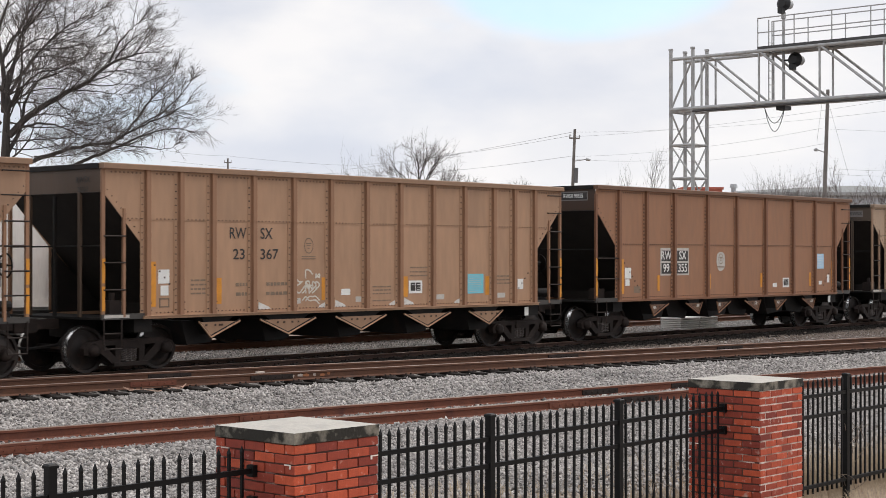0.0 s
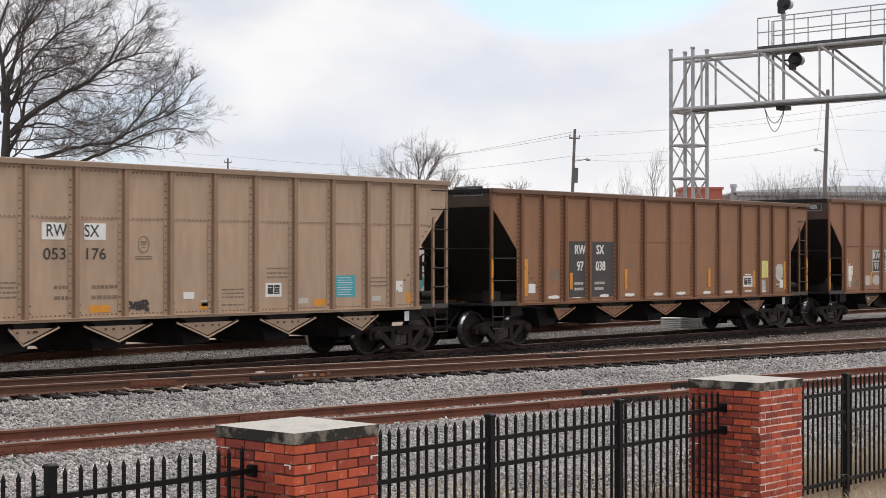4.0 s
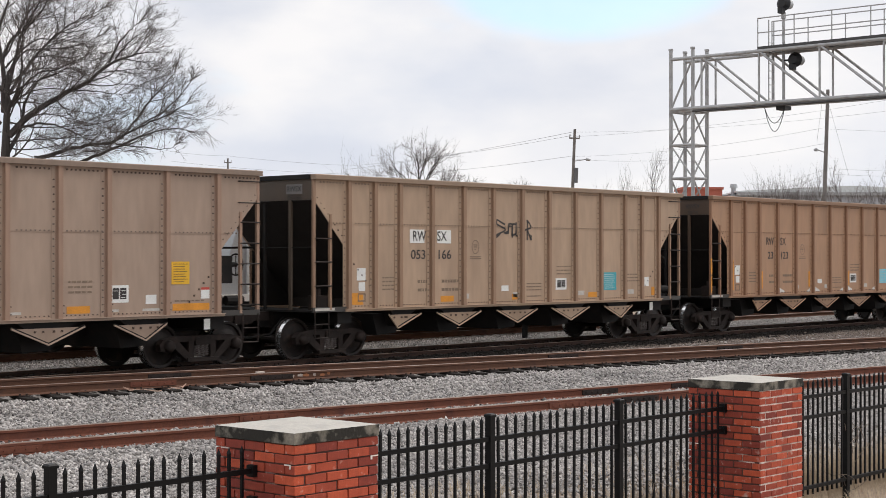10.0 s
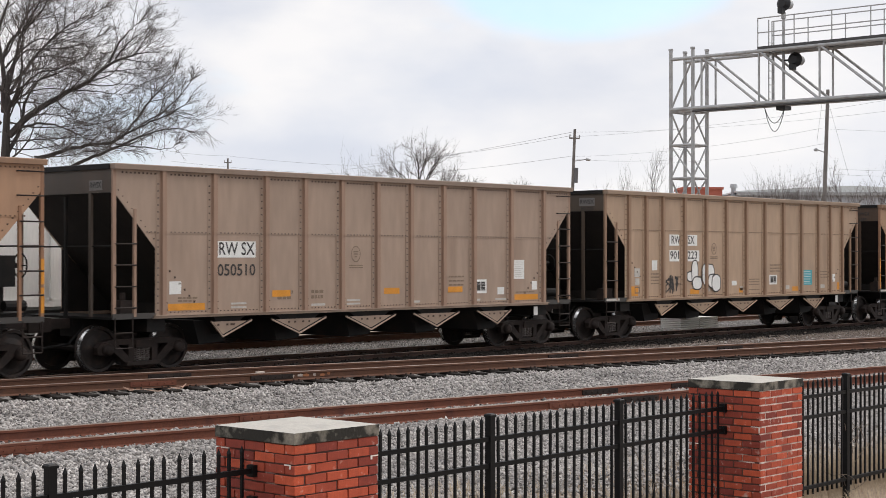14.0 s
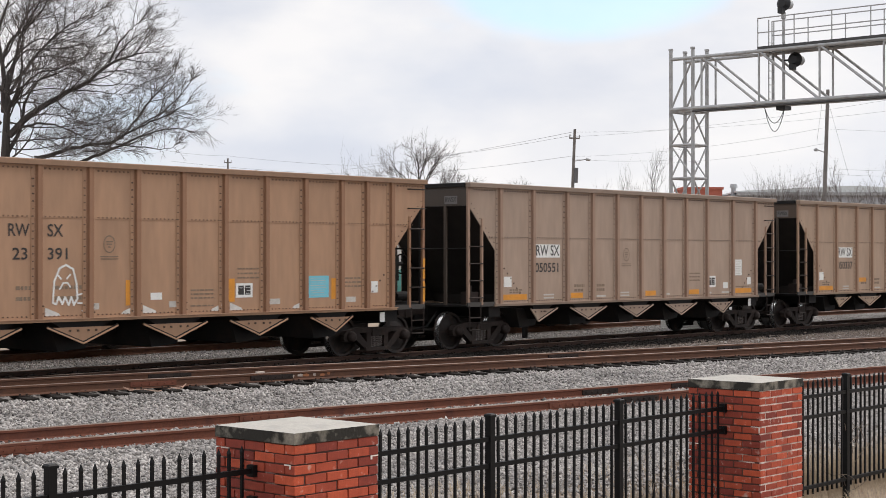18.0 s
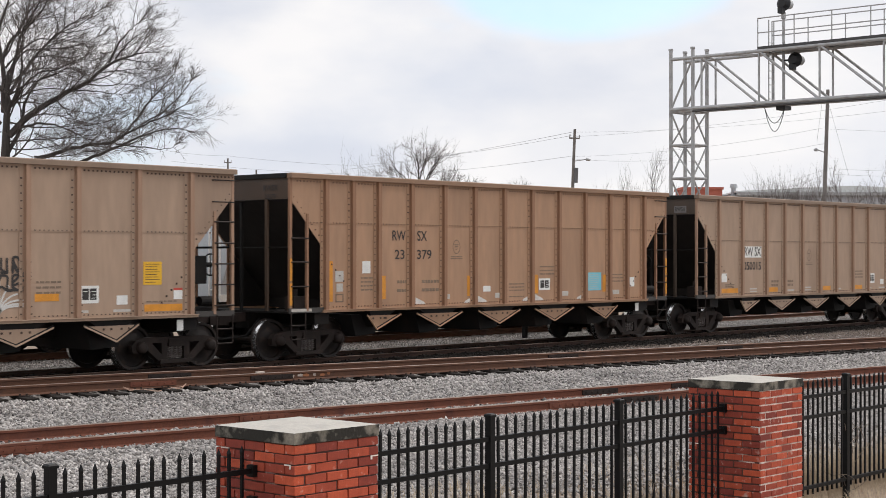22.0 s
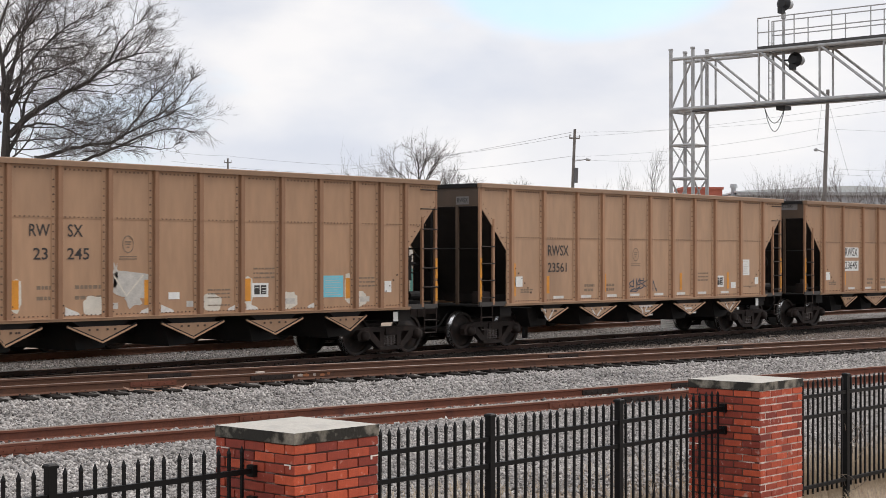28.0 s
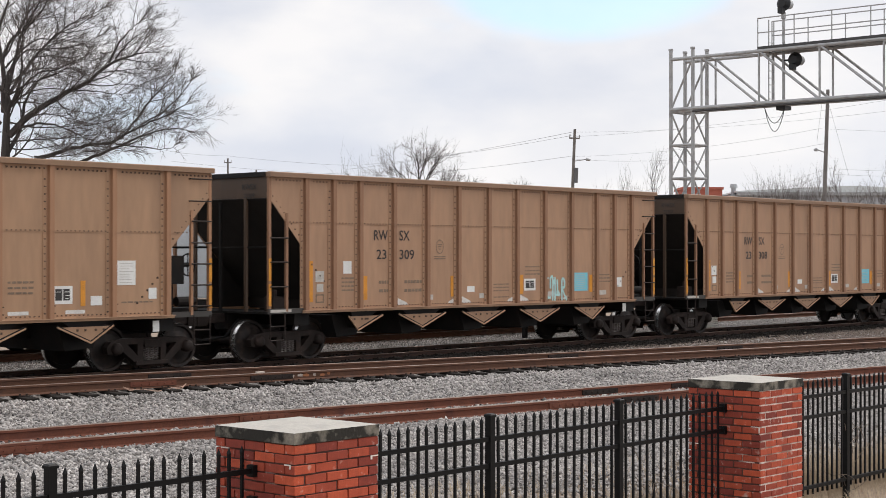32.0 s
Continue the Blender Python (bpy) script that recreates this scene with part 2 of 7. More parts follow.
WHITE = mat("white_label", (0.72, 0.71, 0.68), 0.6, 0, 0.12, 5, 50, 0.0)
PALEGREY = mat("faded_grey_white_paint", (0.47, 0.44, 0.40), 0.75, 0, 0.2, 8, 60, 0.0)
CHALK = mat("chalky_white_primer", (0.60, 0.58, 0.55), 0.75, 0, 0.2, 8, 60, 0.0)
ORANGE = mat("orange_reflective_tape", (0.62, 0.25, 0.02), 0.5, 0, 0.2, 4, 50, 0.0)
CYAN = mat("pale_blue_placard", (0.16, 0.50, 0.60), 0.55, 0, 0.08, 6, 50, 0.0)
TEALSIGN = mat("teal_placard", (0.05, 0.33, 0.38), 0.55, 0, 0.08, 6, 50, 0.0)
SKYBLUE = mat("light_blue_placard", (0.38, 0.56, 0.72), 0.55, 0, 0.08, 6, 50, 0.0)
YELLOW = mat("yellow_placard", (0.70, 0.62, 0.16), 0.55, 0, 0.1, 6, 50, 0.0)
AMBER = mat("amber_placard", (0.72, 0.40, 0.02), 0.55, 0, 0.1, 6, 50, 0.0)
INK = mat("faded_black_lettering", (0.035, 0.03, 0.028), 0.7, 0, 0.25, 8, 60, 0.0)
SOOT = mat("faded_black_mark_field", (0.055, 0.05, 0.048), 0.75, 0, 0.15, 3, 60, 0.0)
FAINT = mat("faint_dark_stencil", (0.205, 0.145, 0.10), 0.75, 0, 0.25, 8, 60, 0.0)
RED = mat("red_label", (0.5, 0.06, 0.04), 0.6, 0, 0.1, 6, 50, 0.0)
# ---------------- ground ----------------
def smooth(a, b, x):
    t = min(1.0, max(0.0, (x - a) / (b - a)))
    return t * t * (3 - 2 * t)


YA = 26.87                          # centre line of the train's track
YD = 32.35                          # centre line of the track behind it


def yb(x):
    """Centre line of the diverging track."""
    if x >= 13:
        return 24.86 - 0.1974 * (x - 13)
    if x <= -7:
        return YA
    u = x + 7
    return YA - 0.1974 * u * u / 40


def yc(x):
    """Centre line of the siding nearest the fence."""
    return 18.46 - 0.1533 * (x - 12.33)


ZC = -0.20


def ground_z(x, y):
    """Height of the ballast and soil."""
    shoulder = yb(min(x, 60)) - 1.9
    z = -0.205
    if -2.0 < y - yb(min(x, 60)) < -0.62:
        z -= 0.045 * smooth(0.62, 0.8, yb(min(x, 60)) - y)
    cf = yc(min(max(x, -30), 60))
    if y < shoulder:
        z = -0.265 - 0.105 * smooth(0, 1.6, shoulder - y)
    if y < cf + 1.6:
        z = -0.37
    if y < cf - 1.3:
        z = -0.37 - 0.03 * smooth(0, 2, cf - 1.3 - y)
    if y > YD + 2.2:
        z = -0.17 - 0.35 * smooth(0, 2.5, y - YD - 2.2)
    return z


def grid_sheet(name, xs, ys, zf, material):
    nx, ny = len(xs), len(ys)
    vs = [(x, y, zf(x, y)) for x in xs for y in ys]
    fs = [(i * ny + j, (i + 1) * ny + j, (i + 1) * ny + j + 1, i * ny + j + 1) for i in range(nx - 1) for j in range(ny - 1)]
    me = bpy.data.meshes.new(name)
    me.from_pydata(vs, [], fs)
    me.polygons.foreach_set("use_smooth", [True] * len(fs))
    me.materials.append(material)
    return me


xs = [-3000, -1000, -400, -150, -60] + [-30 + 1.0 * i for i in range(111)] + [100, 150, 400, 1000, 3000]
ys = [-3000, -1000, -300, -60, -10] + [0.4 * i for i in range(100)] + [45, 60, 120, 400, 1000, 3000]
ground = piece("ground", grid_sheet("ground", xs, ys, lambda x, y: ground_z(x, y) - 0.03 - (0.02 if y < 12 else 0), GRASS))
tagged(ground, "dry winter grass and soil beside the railway", "ground", kind="structure")

bx = [-330, -150, -60] + [-30 + 1.0 * i for i in range(111)] + [130, 200, 330]
by = [11.3 + 0.35 * i for i in range(68)]
bed = piece("ballast_bed", grid_sheet("ballast_bed", bx, by, ground_z, BALLAST))
tagged(bed, "bed of crushed grey stone under the tracks", "ballast", kind="structure")

# Dark sheet under the train: coal dirt and painted shade together.
fouled = piece("fouled_ballast", grid_sheet("fouled_ballast", bx, [24.3, 24.7, 25.2, 25.7, 26.0, 26.4, 26.87, 27.4, 27.9, 28.2], lambda x, y: -0.197 - (0.03 if y in (24.3, 28.2) else 0), FOULSHADE))
tagged(fouled, "coal-fouled ballast under the train, blackened further for its shade", "ballast", kind="structure")

# ---------------- tracks ----------------
RAIL_PROF = [(-0.07, -0.17), (0.07, -0.17), (0.07, -0.158), (0.012, -0.135), (0.009, -0.05), (0.036, -0.04), (0.037, -0.008), (0.028, 0.0),
             (-0.028, 0.0), (-0.037, -0.008), (-0.036, -0.04), (-0.009, -0.05), (-0.012, -0.135), (-0.07, -0.158)]


def rail_mesh(name, line, z, material):
    """A flat-bottomed rail swept along a line of (x, y)."""
    me = bpy.data.meshes.new(name)
    vs, fs, top = [], [], []
    n, k = len(line), len(RAIL_PROF)
    for i, (x, y) in enumerate(line):
        a, b = line[max(0, i - 1)], line[min(n - 1, i + 1)]
        d = Vector((b[0] - a[0], b[1] - a[1])).normalized()
        for u, h in RAIL_PROF:
            vs.append((x - d.y * u, y + d.x * u, z + h))
    for i in range(n - 1):
        for j in range(k):
            fs.append((i * k + j, i * k + (j + 1) % k, (i + 1) * k + (j + 1) % k, (i + 1) * k + j))
            top.append(1 if 5 <= j <= 9 and j != 5 and j != 9 else 0)
    fs += [tuple(range(k)), tuple((n - 1) * k + j for j in range(k - 1, -1, -1))]
    top += [0, 0]
    me.from_pydata(vs, [], fs)
    me.materials.append(material)
    me.materials.append(RAILTOP)
    me.polygons.foreach_set("material_index", top)
    return me


def offset(fy, x, u):
    d = Vector((1, (fy(x + 0.05) - fy(x - 0.05)) / 0.1)).normalized()
    return (x - d.y * u, fy(x) + d.x * u)


tie_mesh = Geo().chamfer(-0.115, 0.115, -1.3, 1.3, -0.18, 0.0, 0.012).mesh("tie", TIE)
black_tie_mesh = Geo().chamfer(-0.115, 0.115, -1.3, 1.3, -0.18, 0.0, 0.012).mesh("tie", BLACKTIE)
plate_geo = Geo()
for s in (-1, 1):
    plate_geo.box(-0.09, 0.09, s * 0.7525 - 0.17, s * 0.7525 + 0.17, 0.0, 0.014)
    for a in (-0.06, 0.06):
        for b in (-0.10, 0.10):
            plate_geo.box(a - 0.012, a + 0.012, s * 0.7525 + b - 0.012, s * 0.7525 + b + 0.012, 0.014, 0.045)
rng = random.Random(4)


def track(label, fy, z, x0, x1, near0, near1, step=1.0, material=RAIL, timber=None):
    root = thing("railway_track", (0, 0, 0), label, "railway track", "tracks beside one another")
    xs = []
    x = x0
    while x < x1:
        xs.append(x)
        x += step if near0 - 2 < x < near1 + 2 else 12.0
    xs.append(x1)
    for u in (-0.7525, 0.7525):
        piece("rail", rail_mesh("rail", [offset(fy, a, u) for a in xs], z, material), root)
    far, plates = Geo(), Geo()
    x = x0 + 0.3
    while x < x1:
        ang = math.atan2(fy(x + 0.1) - fy(x - 0.1), 0.2)
        j = rng.uniform(-0.03, 0.03)
        m = Matrix.Translation((x, fy(x) + rng.uniform(-0.06, 0.06), z - (0.187 if z > -0.05 or z < -0.15 else 0.105))) @ Matrix.Rotation(ang + j, 4, "Z")
        if near0 < x < near1:
            piece("tie", timber or tie_mesh, root, m)
            plates.add([m @ Vector(p) for p in plate_geo.v], plate_geo.f)
        elif near0 - 40 < x < near1 + 60:
            c, s = math.cos(ang), math.sin(ang)
            far.box(x - 0.115, x + 0.115, fy(x) - 1.3, fy(x) + 1.3, z - 0.36, z - 0.187)
        x += 0.533
    tagged(part("tie_plate", plates, TRUCK, root), kind="stuff")
    if far.v:
        tagged(part("distant_tie", far, TIE, root), kind="stuff")
    return root


track_a = track("rusty main line track carrying the passing train", lambda x: YA, -0.08, -330, 340, 8, 62, material=DARKRAIL, timber=black_tie_mesh)
track_b = track("rusty track diverging from the main line", yb, 0.0, -7, 90, 8, 52, timber=black_tie_mesh)
track_c = track("rusty siding on grey ballast beside the fence", yc, ZC, -60, 90, 3, 46, material=REDRAIL)
track_d = track("rusty track behind the train with parked cars", lambda x: YD, -0.02, -120, 200, 14, 40)


# rail joints
def joint(root, fy, x, u, z, length=0.75, material=TRUCK):
    (a, b), (c, d) = offset(fy, x - length / 2, u), offset(fy, x + length / 2, u)
    ang = math.atan2(d - b, c - a)
    g = Geo()
    for s in (-1, 1):
        g.box(-length / 2, length / 2, s * 0.012 - 0.0, s * 0.045, -0.135, -0.045)
        for i in range(6):
            x0 = -length / 2 + length * (i + 0.5) / 6
            g.tube((x0, s * 0.045, -0.09), (x0, s * 0.075, -0.09), 0.018, 6)
    part("joint_bar", g, material, root, "rusty bolted rail joint bar", Matrix.Translation(((a + c) / 2, (b + d) / 2, z)) @ Matrix.Rotation(ang, 4, "Z"))


# ---------------- gravel stones ----------------
def stones(name, x0, x1, y0, y1, n, size, seed, material, keep=None, zf=ground_z):
    """Loose angular stones on a stretch of ground, one mesh."""
    g = np.random.RandomState(seed)
    px, py = g.uniform(x0, x1, n), g.uniform(y0, y1, n)
    if keep is not None:
        k = np.array([keep(a, b) for a, b in zip(px, py)])
        px, py = px[k], py[k]
        n = len(px)
    pz = np.array([zf(a, b) for a, b in zip(px, py)])
    base = np.array([(1, 0, 0), (-1, 0, 0), (0, 1, 0), (0, -1, 0), (0, 0, 1), (0, 0, -1)], float)
    r = g.uniform(0.6, 1.2, (n, 1, 1)) * size * g.uniform(0.6, 1.4, (n, 1, 3)) * np.array([1.25, 0.95, 0.8])
    v = base[None] * r * g.uniform(0.75, 1.2, (n, 6, 1)) + g.normal(0, 0.19, (n, 6, 3)) * size
    a, b = g.uniform(0, 6.28, n), g.normal(0, 0.55, n)
    ca, sa, cb, sb = np.cos(a), np.sin(a), np.cos(b), np.sin(b)
    x, y, z = v[..., 0].copy(), v[..., 1].copy(), v[..., 2].copy()
    y, z = y * cb[:, None] - z * sb[:, None], y * sb[:, None] + z * cb[:, None]
    x, y = x * ca[:, None] - y * sa[:, None], x * sa[:, None] + y * ca[:, None]
    v = np.stack([x + px[:, None], y + py[:, None], z + pz[:, None] + size * g.uniform(-0.1, 0.5, n)[:, None]], -1).reshape(-1, 3)
    tri = np.array([(0, 2, 4), (2, 1, 4), (1, 3, 4), (3, 0, 4), (2, 0, 5), (1, 2, 5), (3, 1, 5), (0, 3, 5)])
    f = (tri[None] + 6 * np.arange(n)[:, None, None]).reshape(-1, 3)
    me = bpy.data.meshes.new(name)
    me.vertices.add(len(v))
    me.vertices.foreach_set("co", v.ravel())
    me.loops.add(f.size)
    me.loops.foreach_set("vertex_index", f.ravel())
    me.polygons.add(len(f))
    me.polygons.foreach_set("loop_start", np.arange(0, f.size, 3))
    me.update(calc_edges=True)
    me.materials.append(material)
    ob = new(name, me)
    return ob


def stone_material():
    ma = bpy.data.materials.new("crushed_stone")
    ma.use_nodes = True
    n, l = ma.node_tree.nodes, ma.node_tree.links
    b = n["Principled BSDF"]
    b.inputs["Roughness"].default_value = 0.9
    geo = n.new("ShaderNodeNewGeometry")
    ramp = n.new("ShaderNodeValToRGB")
    e = ramp.color_ramp.elements
    e[0].color, e[1].color = (0.085, 0.077, 0.072, 1), (0.52, 0.487, 0.458, 1)
    for p, c in ((0.22, (0.215, 0.197, 0.186)), (0.6, (0.315, 0.293, 0.277)), (0.88, (0.40, 0.374, 0.352))):
        e.new(p).color = (*c, 1)
    l.new(geo.outputs["Random Per Island"], ramp.inputs[0])
    tc = n.new("ShaderNodeTexCoord")
    no = n.new("ShaderNodeTexNoise")
    no.inputs["Scale"].default_value, no.inputs["Detail"].default_value = 0.6, 4
    l.new(tc.outputs["Object"], no.inputs["Vector"])
    mr = n.new("ShaderNodeMapRange")
    mr.inputs[1].default_value, mr.inputs[2].default_value, mr.inputs[3].default_value, mr.inputs[4].default_value = 0.35, 0.65, 0.78, 1.12
    l.new(no.outputs[0], mr.inputs[0])
    sc = n.new("ShaderNodeVectorMath")
    sc.operation = "SCALE"
    l.new(ramp.outputs[0], sc.inputs[0])
    l.new(mr.outputs[0], sc.inputs["Scale"])
    l.new(sc.outputs[0], b.inputs["Base Color"])
    return ma


ORANGERUST = mat("bright_orange_rust", (0.36, 0.14, 0.06), 0.9, 0, 0.3, 9, 60, 0.2)
PALESCALE = mat("pale_flaking_scale", (0.50, 0.42, 0.36), 0.9, 0, 0.25, 9, 60, 0.2)
STONE = stone_material()
BROWNSTONE = mat("rust_stained_stone", (0.15, 0.118, 0.098), 0.92, 0, 0.5, 3, 30, 0.0)


def off_rails(x, y):
    for fy, z in ((yb, 0), (yc, ZC)):
        d = abs(y - fy(x))
        if 0.62 < d < 0.88:
            return False
    if -1.38 < y - yb(x) < -0.6 and noise.noise((x * 1.3, y * 2.2, 5.0)) < 0.0 and math.sin(x * 53.7 + y * 97.3) < 0.3:
        return False
    return abs(abs(y - YA) - 0.7525) > 0.13


def seen_strip(x, y):
    """Ground that lies before the train and in the camera's way."""
    dep, lat = 0.7463 * x + 0.6656 * y, 0.6656 * x - 0.7463 * y
    return abs(lat) < 0.285 * dep + 0.8


# ---------------- brick pillars and iron fence ----------------
YF = 8.18                            # centre line of the fence
PW = 0.80                            # width of a brick pillar
COURSE = 0.0685
ZG = -0.38


def brick_colour(r):
    k = r.random()
    return tuple(a + (b - a) * k for a, b in zip((0.19, 0.030, 0.020), (0.50, 0.088, 0.036)))


def brick_pillar(x, seed, pale):
    r = random.Random(seed)
    root = thing("brick_pillar", (x + PW / 2, YF, ZG - 0.1), "square red brick fence pillar with stained concrete cap", "pillar", "pillars along the fence")
    top = (0.925 if pale else 0.945) - ZG + 0.1
    h = PW / 2
    part("mortar_core", Geo().box(-h + 0.013, h - 0.004, -h + (0.005 if pale else 0.011), h - 0.012, 0, top), MORTAR if pale else DARKMORTAR, root)
    if pale:
        part("mortar_bed", Geo().box(-h + 0.009, -h + 0.013, -h + 0.02, h - 0.012, 0, top), DARKMORTAR, root)
    n = int(top / COURSE)
    bl, bw = 0.19, 0.092
    brick_meshes = []
    for i in range(6):
        g = Geo().chamfer(-bl / 2, bl / 2, 0, bw, -(0.0268 if pale else 0.0285), 0.0268 if pale else 0.0285, 0.003)
        brick_meshes.append(g.mesh("brick", BRICK))
    half = Geo().chamfer(-0.0425, 0.0425, 0, bw, -(0.0268 if pale else 0.0285), 0.0268 if pale else 0.0285, 0.003).mesh("brick_half", BRICK)
    for c in range(n):
        z = top - (c + 0.5) * COURSE
        for side in range(4):
            ang = side * math.pi / 2
            lead = (c + side) % 2
            us = [-h + 0.095 + 0.203 * k for k in range(4)] if lead == 0 else [-h + 0.198 + 0.203 * k for k in range(3)] + [h - 0.0425 - 0.004]
            if lead:
                us = [-h + 0.1 + 0.0985 + 0.203 * k for k in range(3)]
            for u in us:
                m = Matrix.Rotation(ang, 4, "Z") @ pose(u + r.uniform(-0.003, 0.003), -h - 0.002 + r.uniform(-0.003, 0.003), z + r.uniform(-0.002, 0.002), 0, r.uniform(-0.5, 0.5), r.uniform(-0.5, 0.5))
                if side in (0, 3) or c < 2:
                    piece("brick", brick_meshes[r.randrange(6)], root, m, colour=brick_colour(r))
            if lead and side in (0, 3):
                m = Matrix.Rotation(ang, 4, "Z") @ pose(h - 0.0455, -h - 0.002, z)
                piece("brick", half, root, m, colour=brick_colour(r))
            if lead and side == 3:
                m = Matrix.Rotation(ang, 4, "Z") @ pose(-h + 0.0455, -h - 0.002, z)
                piece("brick", half, root, m, colour=brick_colour(r))
    # lime that has run over the joints near the corners
    for i in range(6):
        side, c = (0, 3)[i % 2], r.randrange(1, 12)
        u = r.choice((-1, 1)) * (h - r.uniform(0.02, 0.13)) if r.random() < 0.8 else r.uniform(-h, h) * 0.8
        z, w = top - c * COURSE, r.uniform(0.02, 0.06)
        g = Geo().box(max(-h, u - w), min(h, u + w), -0.002, 0.006, z - 0.005, z + 0.003)
        if r.random() < 0.6:
            v = max(-h + 0.01, min(h - 0.01, u + r.choice((-1, 1)) * w))
            g.box(v - 0.008, v + 0.007, -0.0024, 0.006, z - r.uniform(0.02, 0.06), z)
        part("lime_streak", g, MORTAR, root, "pale lime streak on the joints", Matrix.Rotation(side * math.pi / 2, 4, "Z") @ pose(0, -h - 0.004, 0))
    k = h + 0.006
    cap = Geo().add([(-k, -k, 0), (k, -k, 0), (k, k, 0), (-k, k, 0), (-k, -k, 0.078), (k, -k, 0.078), (k, k, 0.078), (-k, k, 0.078), (0, 0, 0.105)],
                    [(3, 2, 1, 0), (0, 1, 5, 4), (1, 2, 6, 5), (2, 3, 7, 6), (3, 0, 4, 7), (4, 5, 8), (5, 6, 8), (6, 7, 8), (7, 4, 8)])
    cm = cap.mesh("cap", CAP)
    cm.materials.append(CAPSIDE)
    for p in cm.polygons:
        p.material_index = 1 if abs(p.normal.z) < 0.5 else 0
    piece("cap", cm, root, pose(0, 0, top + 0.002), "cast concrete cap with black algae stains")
    return root


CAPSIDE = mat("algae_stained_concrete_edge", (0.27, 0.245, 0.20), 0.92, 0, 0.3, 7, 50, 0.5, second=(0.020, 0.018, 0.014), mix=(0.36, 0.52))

for i, x in enumerate((7.232, 13.265)):
    brick_pillar(x, 20 + i, i == 1)


def fence_run(x0, x1, posts, brackets):
    root = thing("iron_fence", (0, YF, ZG), "black iron picket fence with pointed pickets", "fence", "fence runs between pillars")
    zt = 0.925 - ZG
    pick = Geo().box(-0.0095, 0.0095, -0.0095, 0.0095, 0.10, zt - 0.06)
    pick.add([(-0.0095, -0.0095, zt - 0.06), (0.0095, -0.0095, zt - 0.06), (0.0095, 0.0095, zt - 0.06), (-0.0095, 0.0095, zt - 0.06), (-0.0115, -0.0115, zt - 0.045), (0.0115, -0.0115, zt - 0.045), (0.0115, 0.0115, zt - 0.045), (-0.0115, 0.0115, zt - 0.045), (0, 0, zt)],
             [(0, 1, 5, 4), (1, 2, 6, 5), (2, 3, 7, 6), (3, 0, 4, 7), (4, 5, 8), (5, 6, 8), (6, 7, 8), (7, 4, 8)])
    pm = pick.mesh("picket", IRON)
    rr = random.Random(int(x0 * 10))
    edges = [x0] + list(posts) + [x1]
    for a, b in zip(edges, edges[1:]):
        n = max(1, round((b - a) / 0.108))
        for k in range(1, n):
            x = a + (b - a) * k / n
            piece("picket", pm, root, pose(x, 0, rr.uniform(-0.004, 0.004), rr.uniform(-0.3, 0.3), rr.uniform(-0.4, 0.4), 0))
    for z in (0.743, 0.53, -0.205):
        part("rail_bar", Geo().box(x0, x1, -0.018, 0.018, z - ZG - 0.018, z - ZG + 0.018), IRON, root)
    for x in posts:
        g = Geo().box(-0.029, 0.029, -0.029, 0.029, -0.2, zt - 0.005)
        post = part("post", g, IRON, root, "", pose(x, 0, 0))
        part("post_cap", Geo().chamfer(-0.036, 0.036, -0.036, 0.036, zt - 0.005, zt + 0.022, 0.01), IRON, post)
    for x in brackets:
        for z in (0.743, 0.53, -0.205):
            part("bracket", Geo().box(x - 0.02, x + 0.02, -0.035, 0.035, z - ZG - 0.04, z - ZG + 0.04), IRON, root)
    return root


fence_run(3.6, 7.23, (5.59,), (7.21,))
fence_run(8.03, 13.265, (9.74, 11.515), (8.05, 13.245))
fence_run(14.065, 18.6, (15.75, 17.4), (14.085,))
# ---------------- hopper train ----------------
BODY_Z0 = 1.05
W2 = 1.60                               # half width over the side sheets
RIBS = {    # from the middle of the car
    "a": [-6.19, -4.87, -3.44, -2.31, -1.18, -0.04, 1.09, 2.24, 3.36, 4.79, 6.11],
    "b": [-6.26, -5.42, -4.58, -3.47, -2.32, -1.20, -0.06, 1.05, 2.19, 3.33, 4.44, 5.25, 6.07],
    "c": [-6.28, -4.96, -3.56, -1.80, -0.16, 1.54, 3.24, 4.66, 5.99],
    "d": [-6.81, -5.90, -4.99, -3.92, -2.63, -1.35, -0.06, 1.22, 2.54, 3.79, 4.88, 5.68, 6.68],
}
LENGTH = {"a": 14.66, "b": 14.54, "c": 14.40, "d": 15.88}
SHIFT = {"a": -0.07, "b": -0.07, "c": -0.125, "d": -0.04}    # the body sits a little towards the leading end
TOP = {"a": 4.04, "b": 4.04, "c": 4.16, "d": 3.93}      # height of the top chord
PITCH = {"a": 16.18, "b": 16.18, "c": 15.95, "d": 17.46}
SEAM = {"a": 2.74, "b": 3.0, "c": 2.60, "d": 2.69}


def sheet_points(h, z0, z1):
    """Outline of the side sheet between two heights; its ends are cut away below the slope."""
    def end(z):
        return h if z >= 3.50 else (h - 1.03 if z <= 2.38 else h - 1.03 * (3.50 - z) / 1.12)
    zs = [z0] + [z for z in (2.38, 3.50) if z0 < z < z1] + [z1]
    return [(-end(z), z) for z in zs] + [(end(z), z) for z in reversed(zs)]


def wheel_meshes():
    tyre = Geo().lathe([(0.10, -0.055), (0.12, -0.05), (0.30, 0.0), (0.385, 0.01), (0.40, -0.045), (0.455, -0.05), (0.457, 0.07), (0.487, 0.075), (0.487, 0.10), (0.40, 0.105), (0.385, 0.07), (0.12, 0.06), (0.10, 0.06)], 28)
    return tyre.mesh("wheel", WHEEL)


